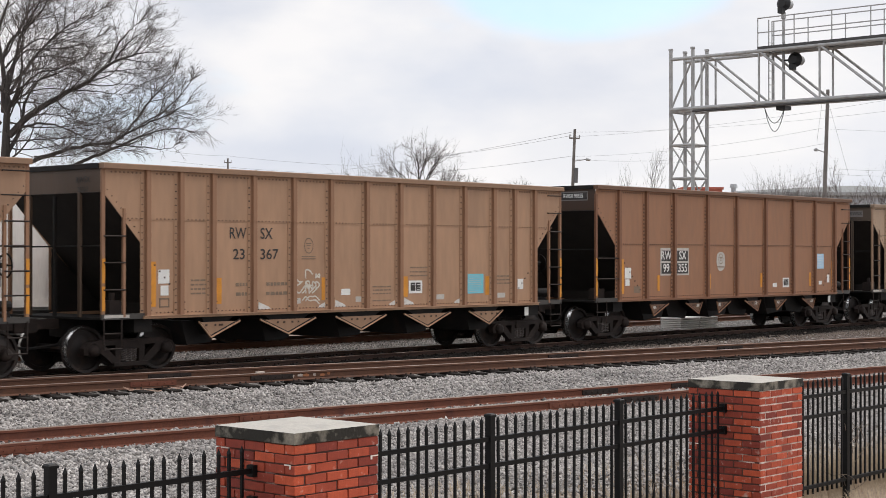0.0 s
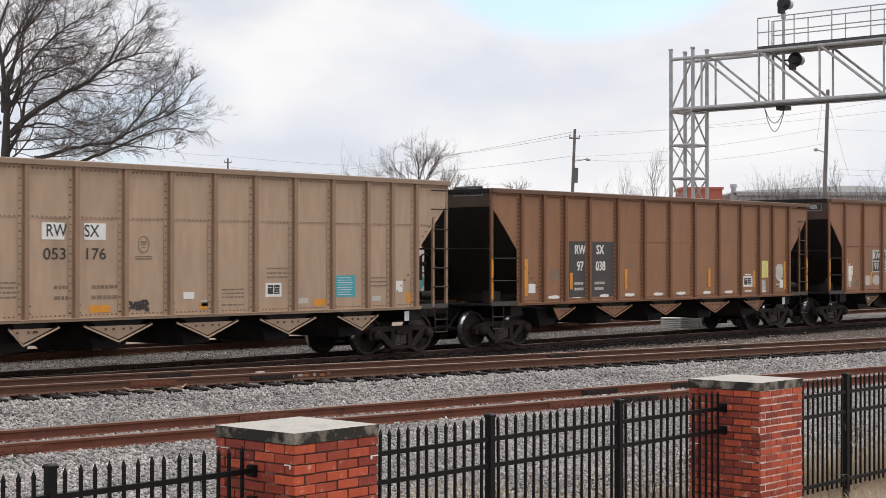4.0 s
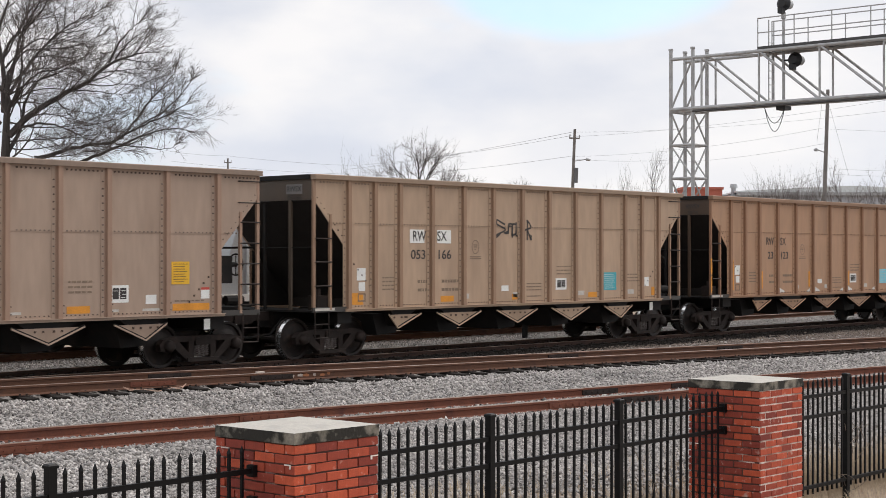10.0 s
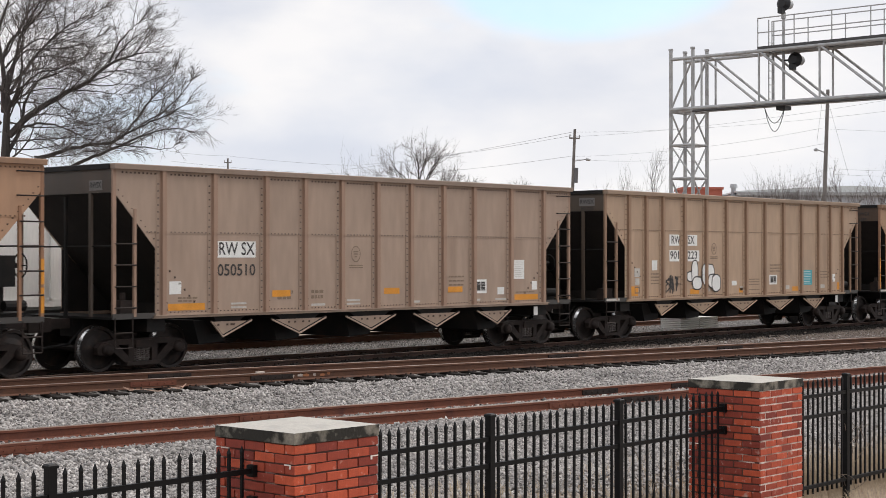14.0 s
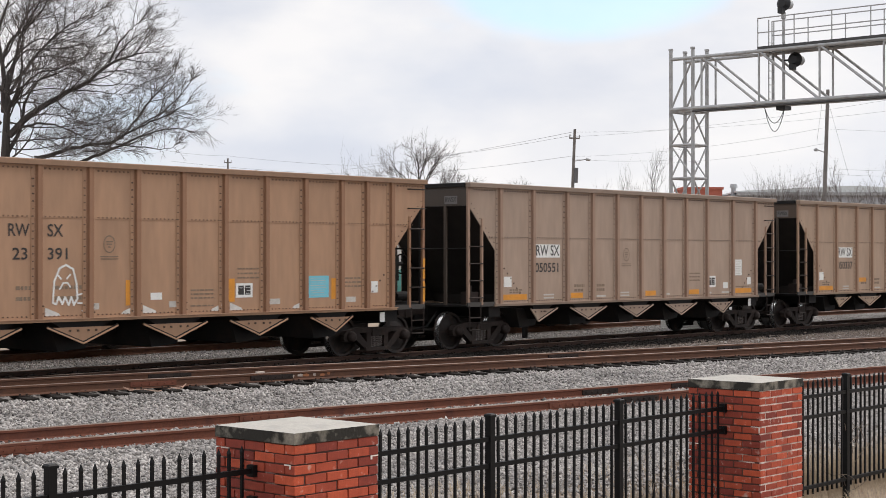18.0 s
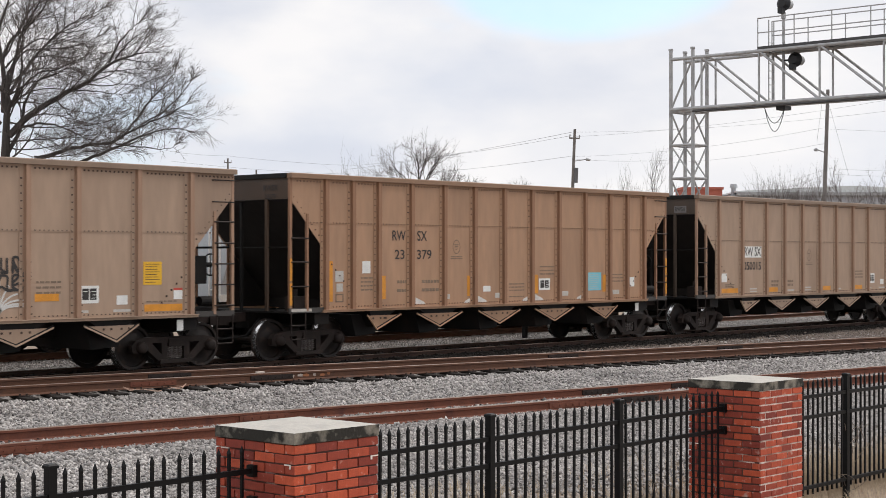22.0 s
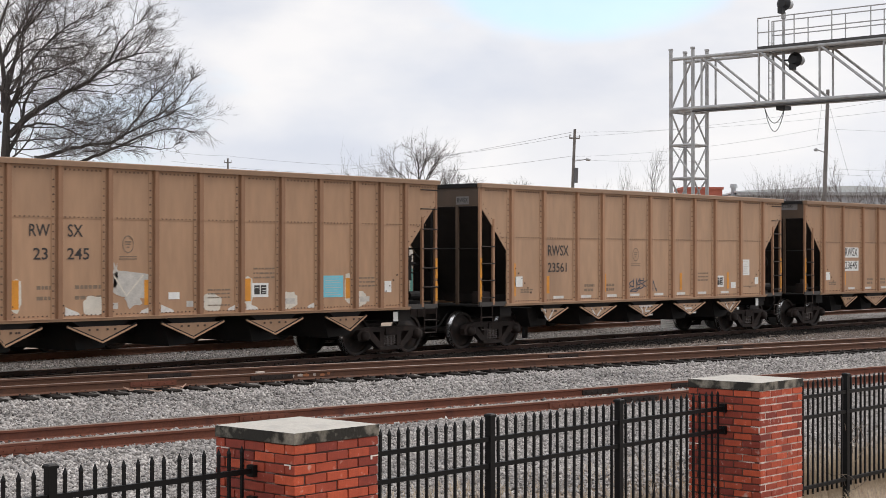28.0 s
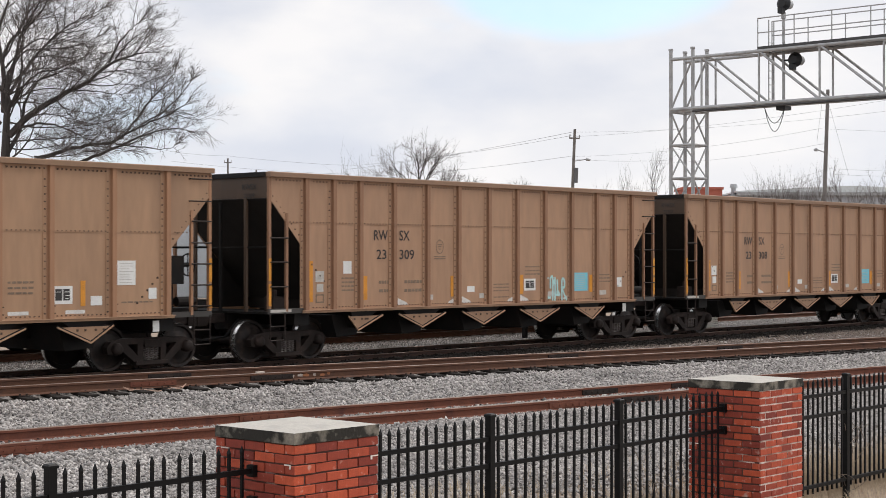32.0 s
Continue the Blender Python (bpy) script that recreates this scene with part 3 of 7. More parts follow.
def side_frame():
    """Cast truck side frame, seen from outside, axles at +-0.889."""
    g = Geo()
    y0, y1 = -0.075, 0.075
    arch = [(-1.10, 0.36), (-1.12, 0.50), (-1.02, 0.60), (-0.72, 0.66), (0.72, 0.66), (1.02, 0.60), (1.12, 0.50), (1.10, 0.36), (0.96, 0.34), (0.74, 0.42), (0.60, 0.54), (-0.60, 0.54), (-0.74, 0.42), (-0.96, 0.34)]
    g.prism(arch, 1, y0, y1)
    for s in (-1, 1):
        g.prism([(s * 0.78, 0.44), (s * 0.62, 0.54), (s * 0.26, 0.20), (s * 0.38, 0.13)], 1, y0, y1)
        g.prism([(s * 0.22, 0.16), (s * 0.36, 0.16), (s * 0.36, 0.56), (s * 0.22, 0.56)], 1, y0 + 0.01, y1 - 0.01)
    g.prism([(-0.42, 0.12), (0.42, 0.12), (0.42, 0.20), (-0.42, 0.20)], 1, y0 - 0.03, y1 + 0.03)
    return g.mesh("side_frame", TRUCK)


WHEEL_ME, FRAME_ME = wheel_meshes(), side_frame()
RIM_ME = Geo().lathe([(0.4575, -0.05), (0.459, 0.0), (0.459, 0.068)], 28).mesh("tread", TREAD, True)
AXLE_ME = Geo().tube((0, -1.08, 0), (0, 1.08, 0), 0.085, 10).mesh("axle", WHEEL)
BOX_ME = Geo().lathe([(0.0, -0.10), (0.06, -0.10), (0.11, -0.08), (0.13, -0.02), (0.13, 0.08)], 12).mesh("bearing_cap", TRUCK, True)
spring2 = Geo()
for i in range(6):
    for k in range(9):
        a, b = 2 * math.pi * k / 9, 2 * math.pi * (k + 1) / 9
        spring2.tube((0.062 * math.cos(a), 0.062 * math.sin(a), 0.02 + 0.045 * (i + k / 9)), (0.062 * math.cos(b), 0.062 * math.sin(b), 0.02 + 0.045 * (i + (k + 1) / 9)), 0.016, 4)
SPRING_ME = spring2.mesh("spring", mat("worn_spring_steel", (0.13, 0.105, 0.095), 0.5, 0.3, 0.3, 8, 60, 0.1))
BOLSTER_ME = Geo().box(-0.2, 0.2, -1.12, 1.12, 0.46, 0.62).box(-0.28, 0.28, -0.5, 0.5, 0.6, 0.72).mesh("bolster", TRUCK)
BRAKE_ME = Geo().box(-0.5, -0.46, -0.85, 0.85, 0.30, 0.40).box(0.46, 0.5, -0.85, 0.85, 0.30, 0.40).tube((-0.48, -0.62, 0.35), (0.48, -0.62, 0.24), 0.02).mesh("brake_beam", TRUCK)


CAR_ME = {}


def car_meshes(kind):
    """All meshes that cars of one kind share."""
    h = LENGTH[kind] / 2
    d = {}
    t = 0.012
    seam, BODY_Z1 = SEAM[kind], TOP[kind]
    for s, tag in ((-1, "near"), (1, "far")):
        y = s * W2
        lo = Geo().prism(sheet_points(h, BODY_Z0, seam), 1, y, y - s * t)
        up = Geo().prism(sheet_points(h, seam - 0.06, BODY_Z1 - 0.05), 1, y + s * 0.008, y - s * t + s * 0.008)
        d["lower_sheet_" + tag] = lo.mesh("lower_side_sheet", PAINT)
        d["upper_sheet_" + tag] = up.mesh("upper_side_sheet", PAINT)
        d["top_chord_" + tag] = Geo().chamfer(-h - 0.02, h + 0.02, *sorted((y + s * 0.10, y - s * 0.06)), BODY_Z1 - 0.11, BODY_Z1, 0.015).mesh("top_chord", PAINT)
        sill = Geo().box(-h + 0.98, h - 0.98, *sorted((y + s * 0.05, y - s * 0.10)), 0.985, 1.05)
        sill.box(-h + 0.98, h - 0.98, *sorted((y + s * 0.085, y + s * 0.05)), 1.035, 1.05)
        d["sill_" + tag] = sill.mesh("side_sill", PAINT)
    # hat-section rib, in its own space, wide at the foot
    rz0, rz1 = BODY_Z0 + 0.0, BODY_Z1 - 0.11
    for s, tag in ((-1, "near"), (1, "far")):
        y = s * W2
        pts = [(-0.09, y), (-0.058, y + s * 0.018), (-0.050, y + s * 0.078), (0.050, y + s * 0.078), (0.058, y + s * 0.018), (0.09, y)]
        d["rib_" + tag] = Geo().prism(pts, 2, rz0, rz1).mesh("rib", RIB)
    # riveted lap strip beside each rib
    d["lap"] = Geo().box(-0.165, -0.088, -W2 - 0.016, -W2, rz0, rz1).mesh("lap_strip", PAINT)
    # rivets and bolts, near side
    g, faint = Geo(), Geo()

    def bolt(x, z, y=-W2, r=0.0098, to=None, tall=1.0):
        v = r * tall
        (to or g).add([(x - r, y - 0.012, z - v), (x + r, y - 0.012, z - v), (x + r, y - 0.012, z + v), (x - r, y - 0.012, z + v), (x - r * 1.3, y, z - v * 1.3), (x + r * 1.3, y, z - v * 1.3), (x + r * 1.3, y, z + v * 1.3), (x - r * 1.3, y, z + v * 1.3)],
              [(0, 1, 2, 3), (4, 5, 1, 0), (5, 6, 2, 1), (6, 7, 3, 2), (7, 4, 0, 3)])
    ribs = list(RIBS[kind])
    for i, r in enumerate(ribs):
        z, k = 1.15, 0
        while z < 3.75:
            bold = kind in "cd" or z < 1.25 or (kind == "b" and 3.25 < z < 3.72 and i % 2) or (kind == "a" and 3.1 < z and i % 3)
            bolt(r - 0.126, z, -W2 - 0.016, 0.0135 if kind in "cd" else 0.0145, g if bold else faint, 1.5 if kind in "cd" else 0.75)
            if z < 1.3:
                bolt(r + 0.115, z)
            z += 0.105 if kind in "cd" else 0.14
            k += 1
    x = -h + 0.15
    while x < h - 0.1:
        if min(abs(x - r) for r in ribs) > 0.14:
            if kind in "abc" and abs(x) < h - 1.0 + max(0.0, (seam - 2.40) * 0.9):
                bolt(x, seam - 0.03, -W2 - 0.008, 0.0115, None if kind == "c" else faint)
            bolt(x, BODY_Z1 - 0.17, -W2 - 0.008, 0.0135, None if kind in "ad" else faint)
            if abs(x) < h - 1.1:
                bolt(x, 1.10)
        x += 0.10
    for s in (-1, 1):
        for k in range(10):
            u = k / 9
            bolt(s * (h - 1.10 + 0.98 * u) + SHIFT[kind], 2.46 + 1.06 * u, -W2, 0.0115)
        for k in range(7):
            u = k / 6
            bolt(s * (h - 1.20 - 0.75 * u), 2.05 - 0.75 * u, -W2, 0.0155)
    d["rivets"] = g.mesh("rivets", RIVET)
    d["faint_rivets"] = faint.mesh("painted_rivets", PAINT)
    # the ends
    for e, s in (("left", -1), ("right", 1)):
        x = s * h
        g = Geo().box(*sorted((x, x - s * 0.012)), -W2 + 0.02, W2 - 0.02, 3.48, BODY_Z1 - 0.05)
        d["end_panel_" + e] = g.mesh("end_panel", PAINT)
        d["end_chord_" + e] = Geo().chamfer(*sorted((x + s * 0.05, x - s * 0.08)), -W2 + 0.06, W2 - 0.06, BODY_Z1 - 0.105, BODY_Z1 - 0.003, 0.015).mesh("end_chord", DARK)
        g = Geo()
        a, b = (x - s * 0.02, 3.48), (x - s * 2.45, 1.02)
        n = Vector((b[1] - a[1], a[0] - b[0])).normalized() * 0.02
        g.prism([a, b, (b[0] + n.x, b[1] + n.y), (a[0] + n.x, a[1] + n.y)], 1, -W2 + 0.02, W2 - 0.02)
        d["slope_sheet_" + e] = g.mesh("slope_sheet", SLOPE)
        # Added dark plates that give the recess under the slope its shade.
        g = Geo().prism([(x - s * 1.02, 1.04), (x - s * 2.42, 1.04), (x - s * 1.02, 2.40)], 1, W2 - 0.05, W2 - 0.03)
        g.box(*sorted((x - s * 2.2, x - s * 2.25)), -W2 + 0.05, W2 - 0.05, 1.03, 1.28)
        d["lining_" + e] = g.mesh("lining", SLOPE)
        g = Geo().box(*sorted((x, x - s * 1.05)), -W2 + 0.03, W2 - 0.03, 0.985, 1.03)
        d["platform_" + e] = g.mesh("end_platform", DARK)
        g = Geo().box(*sorted((x + s * 0.01, x - s * 1.02)), -0.025, 0.025, 0.99, 1.10)
        d["end_sill_" + e] = g.mesh("end_sill", RIB)
        d["post_" + e] = Geo().box(*sorted((x + s * 0.004, x - s * 0.068)), -0.03, 0.03, 1.03, 3.92).mesh("corner_post", RIB)
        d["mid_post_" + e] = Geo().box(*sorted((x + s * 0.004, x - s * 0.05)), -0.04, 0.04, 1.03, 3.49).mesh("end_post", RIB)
        d["thin_post_" + e] = Geo().box(*sorted((x - s * 0.0, x - s * 0.06)), -0.03, 0.03, 1.03, 3.42).mesh("end_brace", DARK)
        g = Geo().box(*sorted((x - s * 0.49, x - s * 0.55)), -W2 - 0.03, -W2 + 0.03, 1.03, 3.16)
        d["stile_" + e] = g.mesh("ladder_stile", RIB)
        reach = 1.04 if s < 0 and kind in "cd" else 0.54
        d["rung_" + e] = Geo().tube((x - s * 0.02, -W2 - 0.045, 0), (x - s * reach, -W2 - 0.045, 0), 0.016, 6).mesh("rung", TRUCK)
        d["grab_" + e] = Geo().tube((x - s * 0.04, -W2 - 0.07, 0), (x - s * 0.60, -W2 - 0.07, 0), 0.014, 6).tube((x - s * 0.58, -W2 - 0.07, 0), (x - s * 0.58, -W2, 0), 0.014, 6).mesh("grab_iron", TRUCK)
        g = Geo()
        for z in (0.42, 0.72):
            g.tube((x - s * 0.04, -W2 - 0.02, z), (x - s * 0.46, -W2 - 0.02, z), 0.016, 6)
        for u in (0.04, 0.46):
            g.tube((x - s * u, -W2 - 0.02, 0.42), (x - s * u, -W2 - 0.02, 1.02), 0.016, 6)
        d["stirrup_" + e] = g.mesh("stirrup_step", TRUCK)
        d["handrail_" + e] = Geo().tube((x - s * 0.03, -W2 + 0.05, 2.42), (x - s * 0.03, W2 - 0.05, 2.42), 0.016, 6).mesh("end_handrail", DARK)
        end = s * PITCH[kind] / 2
        g = Geo().box(*sorted((x - s * 0.3, end - s * 0.22)), -0.12, 0.12, 0.78, 0.98)
        g.prism([(end - s * 0.26, -0.17), (end - s * 0.01, -0.15), (end - s * 0.0, -0.03), (end - s * 0.09, 0.03), (end - s * 0.03, 0.15), (end - s * 0.24, 0.17)], 2, 0.72, 1.0)
        d["coupler_" + e] = g.mesh("coupler", TRUCK)
        d["hose_" + e] = Geo().tube((x - s * 0.1, -0.45, 0.85), (x + s * 0.25, -0.4, 0.48), 0.03, 6).tube((x + s * 0.25, -0.4, 0.48), (end, -0.3, 0.42), 0.03, 6).mesh("air_hose", DARK)
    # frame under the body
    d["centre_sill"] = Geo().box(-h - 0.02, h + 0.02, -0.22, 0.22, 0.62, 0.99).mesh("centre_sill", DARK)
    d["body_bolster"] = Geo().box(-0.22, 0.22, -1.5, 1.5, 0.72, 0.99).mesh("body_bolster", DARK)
    # hopper bays between the trucks
    tips = [-4.62, -2.46, -0.22, 2.02, 4.28]
    cut = [(-4.9, -3.86), (-3.24, -1.68), (-1.0, 0.56), (1.24, 2.8), (3.55, 4.78)]
    d["bays"] = []
    if kind == "c":
        tips = [-4.57, -2.25, -1.15, 1.08, 2.26, 4.55]
        cut = [(-4.72, -3.87), (-2.90, -2.10), (-1.22, -0.52), (0.37, 1.24), (2.15, 2.81), (3.90, 4.67)]
    if kind == "d":
        tips, cut = [-5.24, -2.73, -0.26, 2.36, 4.78], [(-5.42, -4.55), (-3.5, -1.95), (-1.0, 0.5), (1.6, 3.12), (4.05, 5.15)]
    low = {"c": 0.56, "d": 0.575}.get(kind, 0.56)
    for tip, (a, b) in zip(tips, cut):
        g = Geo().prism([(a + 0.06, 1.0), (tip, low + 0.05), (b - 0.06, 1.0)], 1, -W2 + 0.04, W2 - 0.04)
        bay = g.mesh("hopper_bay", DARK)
        skirt = Geo().prism([(a, 0.875), (tip, low), (b, 0.875)], 1, -W2 + 0.005, -W2 + 0.025).mesh("bay_skirt", PAINT)
        v = Geo()
        ln = Geo()
        for p, q in (((a - 0.03, 0.865), (tip, low - 0.015)), ((tip, low - 0.015), (b + 0.03, 0.865))):
            w = 0.032
            v.prism([p, q, (q[0], q[1] + w), (p[0], p[1] + w)], 1, -W2 - 0.02, -W2 + 0.02)
            ln.prism([(p[0], p[1] + w), (q[0], q[1] + w), (q[0], q[1] + w + 0.028), (p[0], p[1] + w + 0.028)], 1, -W2 - 0.0, -W2 + 0.02)
        rim = v.mesh("bay_rim", RIB)
        groove = ln.mesh("bay_groove", DARK)
        g = Geo()
        for k in (-0.30, -0.12, 0.12, 0.30):
            xx = tip + k if a < tip + k - 0.1 and tip + k + 0.1 < b else (a + b) / 2
            g.box(xx - 0.02, xx + 0.02, -W2 - 0.01, -W2 + 0.006, 0.79, 0.83)
        studs = g.mesh("bay_bolt", RIVET)
        # The recessed gates get their shade from the near-black colour.
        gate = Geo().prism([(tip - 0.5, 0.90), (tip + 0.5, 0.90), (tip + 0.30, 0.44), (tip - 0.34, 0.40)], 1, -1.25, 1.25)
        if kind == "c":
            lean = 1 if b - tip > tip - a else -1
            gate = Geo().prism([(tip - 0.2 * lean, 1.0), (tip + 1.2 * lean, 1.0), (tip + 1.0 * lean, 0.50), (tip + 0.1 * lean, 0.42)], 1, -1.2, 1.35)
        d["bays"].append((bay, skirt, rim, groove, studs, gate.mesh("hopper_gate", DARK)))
    # brake gear on the platform at the right-hand end
    g = Geo().tube((h - 0.75, -1.0, 1.30), (h - 0.75, 0.1, 1.30), 0.20, 14)
    d["reservoir"] = g.mesh("air_reservoir", DARK, False)
    d["brake_wheel"] = Geo().ring((h - 0.12, -0.91, 2.05), 0.23, 0.017, 16, 0).tube((h - 0.12, -0.91, 1.82), (h - 0.12, -0.91, 2.28), 0.012, 5).tube((h - 0.12, -1.14, 2.05), (h - 0.12, -0.68, 2.05), 0.012, 5).tube((h - 0.42, -0.88, 2.05), (h - 0.1, -0.91, 2.05), 0.05, 8).mesh("brake_wheel", DARK)
    d["brake_stand"] = Geo().box(h - 0.60, h - 0.25, -0.95, -0.45, 1.65, 2.24).box(h - 0.55, h - 0.38, -0.75, -0.6, 1.03, 1.65).box(h - 0.8, h - 0.2, -1.2, -0.2, 1.03, 1.16).tube((h - 0.7, -1.25, 1.3), (h - 0.25, -1.25, 1.3), 0.10, 10).mesh("brake_stand", DARK)
    for key, me in d.items():
        if key.startswith(("lower_sheet", "upper_sheet", "top_chord", "sill_")) or key.endswith(("_left", "_right")) and not key.startswith(("coupler", "hose")):
            me.transform(Matrix.Translation((SHIFT[kind], 0, 0)))
    d["valve"] = Geo().box(-h + 0.3, -h + 0.62, -1.35, -1.05, 1.03, 1.35).tube((-h + 0.46, -1.2, 1.35), (-h + 0.46, -1.2, 1.5), 0.06).mesh("brake_valve", TRUCK)
    return d


RIVET = mat("rusty_bolt_heads", (0.07, 0.042, 0.03), 0.8, 0.1, 0.3, 8, 60, 0.0)
ENDPLATE = mat("dark_grey_end_plate", (0.17, 0.155, 0.145), 0.8, 0, 0.2, 8, 60, 0.0)
ENDWORDS = mat("dark_brown_lettering", (0.055, 0.04, 0.034), 0.8, 0, 0.3, 8, 60, 0.0)
letter_cache = {}


def letters(text, size, material, spacing=1.0):
    key = (text, round(size, 3), material.name, spacing)
    if key not in letter_cache:
        cu = bpy.data.curves.new("lettering", "FONT")
        cu.body, cu.size, cu.extrude, cu.align_x, cu.align_y = text, size, 0.0008, "CENTER", "CENTER"
        cu.space_character, cu.offset = spacing, 0.010 * size
        cu.resolution_u = 3
        tmp = bpy.data.objects.new("lettering", cu)
        me = bpy.data.meshes.new_from_object(tmp)
        bpy.data.objects.remove(tmp)
        bpy.data.curves.remove(cu)
        me.materials.clear()
        me.materials.append(material)
        letter_cache[key] = me
    return letter_cache[key]


plate_cache = {}


def plate_me(w, hh, material, t=0.003):
    key = (round(w, 3), round(hh, 3), material.name)
    if key not in plate_cache:
        plate_cache[key] = Geo().box(-w / 2, w / 2, -t, 0.0, -hh / 2, hh / 2).mesh("plate", material)
    return plate_cache[key]


SIDE = -W2 - 0.003


def plate(car, name, x0, x1, z0, z1, material, lift=0.0, label=""):
    return piece(name, plate_me(x1 - x0, z1 - z0, material), car, pose((x0 + x1) / 2, SIDE - lift, (z0 + z1) / 2), label)


def text(car, s, x, z, size, material, lift=0.004, sx=1.0, name="lettering"):
    ob = piece(name, letters(s, size, material), car, pose(x, SIDE - lift, z, 90) @ Matrix.Diagonal((sx, 1, 1, 1)))
    return ob


def lines(car, name, x0, x1, zs, hh, material, lift=0.0):
    """Rows of writing too faint to read."""
    g = Geo()
    r = random.Random(int(x0 * 100))
    for z in zs:
        x = x0
        while x < x1 - 0.03:
            w = r.uniform(0.05, 0.14)
            g.box(x, min(x + w, x1), -0.002, 0.0, z, z + hh)
            x += w + 0.025
    return tagged(part(name, g, material, car, "", pose(0, SIDE - lift, 0)), kind="stuff")


def placard(car, x0, x1, z0, z1, base, ink, rows=8):
    p = plate(car, "placard", x0, x1, z0, z1, base)
    g = Geo()
    st = (z1 - z0) / (rows + 1)
    r = random.Random(int(x0 * 77))
    for i in range(rows):
        z = z1 - (i + 1) * st
        g.box(x0 + 0.05, x1 - r.uniform(0.05, 0.15), -0.0055, -0.003, z - st * 0.10, z + st * 0.10)
    tagged(part("printed_line", g, ink, p, "", pose(-(x0 + x1) / 2, 0, -(z0 + z1) / 2)), kind="stuff")


def grid_label(car, x0, x1, z0, z1):
    plate(car, "inspection_stencil", x0, x1, z0, z1, WHITE)
    g = Geo()
    w, hh = x1 - x0, z1 - z0
    g.box(x0 + 0.13 * w, x0 + 0.47 * w, -0.0055, -0.003, z0 + 0.20 * hh, z0 + 0.84 * hh)
    part("stencil_field", g, INK, car, "", pose(0, SIDE, 0))
    g = Geo().box(x0 + 0.53 * w, x0 + 0.87 * w, -0.0055, -0.003, z0 + 0.20 * hh, z0 + 0.84 * hh)
    part("stencil_field", g, INK, car, "", pose(0, SIDE, 0))
    g = Geo()
    for a, b, v in ((0.18, 0.40, 0.66), (0.60, 0.84, 0.66), (0.64, 0.86, 0.46), (0.60, 0.80, 0.28)):
        g.box(x0 + a * w, x0 + b * w, -0.008, -0.0055, z0 + v * hh, z0 + (v + 0.035) * hh)
    tagged(part("stencil_rule", g, WHITE, car, "", pose(0, SIDE, 0)), kind="stuff")


def emblem(car, x, z, r, material, pale=False):
    g = Geo()
    n = 20
    for i in range(n):
        a, b = 2 * math.pi * i / n, 2 * math.pi * (i + 1) / n
        r1, r2 = r, r * 0.86
        g.add([(x + r1 * math.cos(a), -0.004, z + 1.25 * r1 * math.sin(a)), (x + r1 * math.cos(b), -0.004, z + 1.25 * r1 * math.sin(b)), (x + r2 * math.cos(b), -0.004, z + 1.25 * r2 * math.sin(b)), (x + r2 * math.cos(a), -0.004, z + 1.25 * r2 * math.sin(a))], [(0, 1, 2, 3)])
    for k, w in ((0.35, 0.9), (0.0, 0.7), (-0.4, 0.4)):
        g.box(x - r * w * 0.6, x + r * w * 0.6, -0.004, -0.002, z + r * k - 0.012, z + r * k + 0.012)
    for k in (1.7, 2.05):
        g.box(x - r * 1.5, x + r * 1.5, -0.004, -0.002, z - r * k - 0.01, z - r * k + 0.01)
    tagged(part("emblem", g, material, car, "", pose(0, SIDE, 0)), kind="stuff")


def chips(car, kind):
    """Bare grey paint patches at the feet of the ribs."""
    h = LENGTH[kind] / 2
    r = random.Random(kind)
    ribs = [q + 0.06 for q in RIBS[kind]]
    idx = {"b": [(3, 1), (5, -1), (5, 1), (7, -1), (7, 1), (9, -1)]}.get(kind, [])
    for i, s in idx:
        a = ribs[i] + s * 0.09
        g = Geo().prism([(a, 1.10), (a + s * 0.34, 1.10), (a + s * 0.30, 1.15), (a, 1.26)], 1, -0.004, 0.0)
        part("bare_patch", g, CHALK, car, "pale grey primer patch", pose(0, SIDE, 0))


def marks_b(car, num, ink=INK, plates=False):
    h = 7.3
    if plates:
        plate(car, "mark_plate", -4.22, -3.72, 2.54, 2.86, WHITE)
        plate(car, "mark_plate", -3.27, -2.77, 2.54, 2.86, WHITE)
        if num[0] == "901":
            plate(car, "mark_plate", -4.22, -3.72, 2.09, 2.41, WHITE)
            plate(car, "mark_plate", -3.27, -2.66, 2.09, 2.41, WHITE)
    text(car, "RW", -3.90, 2.70, 0.33, ink, sx=0.86)
    text(car, "SX", -3.10, 2.70, 0.33, ink, sx=0.90)
    left, right = num
    text(car, left, -3.86 if len(left) < 3 else -3.93, 2.26, 0.31, ink, sx=1.14)
    text(car, right, -3.02, 2.26, 0.31, ink, sx=1.14)


def marks_a(car, mark, num, boxed=True):
    if boxed:
        plate(car, "mark_plate", -4.78, -3.72, 2.20, 2.54, WHITE)
    text(car, mark, -4.25, 2.37, 0.38, INK, sx=0.84)
    text(car, num, -4.25, 1.93, 0.34, INK, sx=1.03)


def marks_c(car, num):
    for x0, x1, up, dn in ((-4.24, -3.67, "RW", num[0]), (-3.44, -2.78, "SX", num[1])):
        plate(car, "mark_border", x0, x1, 1.69, 2.47, PALEGREY)
        for z0, z1, s in ((2.10, 2.40, up), (1.74, 2.04, dn)):
            plate(car, "mark_plate", x0 + 0.05, x1 - 0.05, z0, z1, INK, 0.003)
            text(car, s, (x0 + x1) / 2, (z0 + z1) / 2, 0.33, WHITE, 0.008, 0.98)


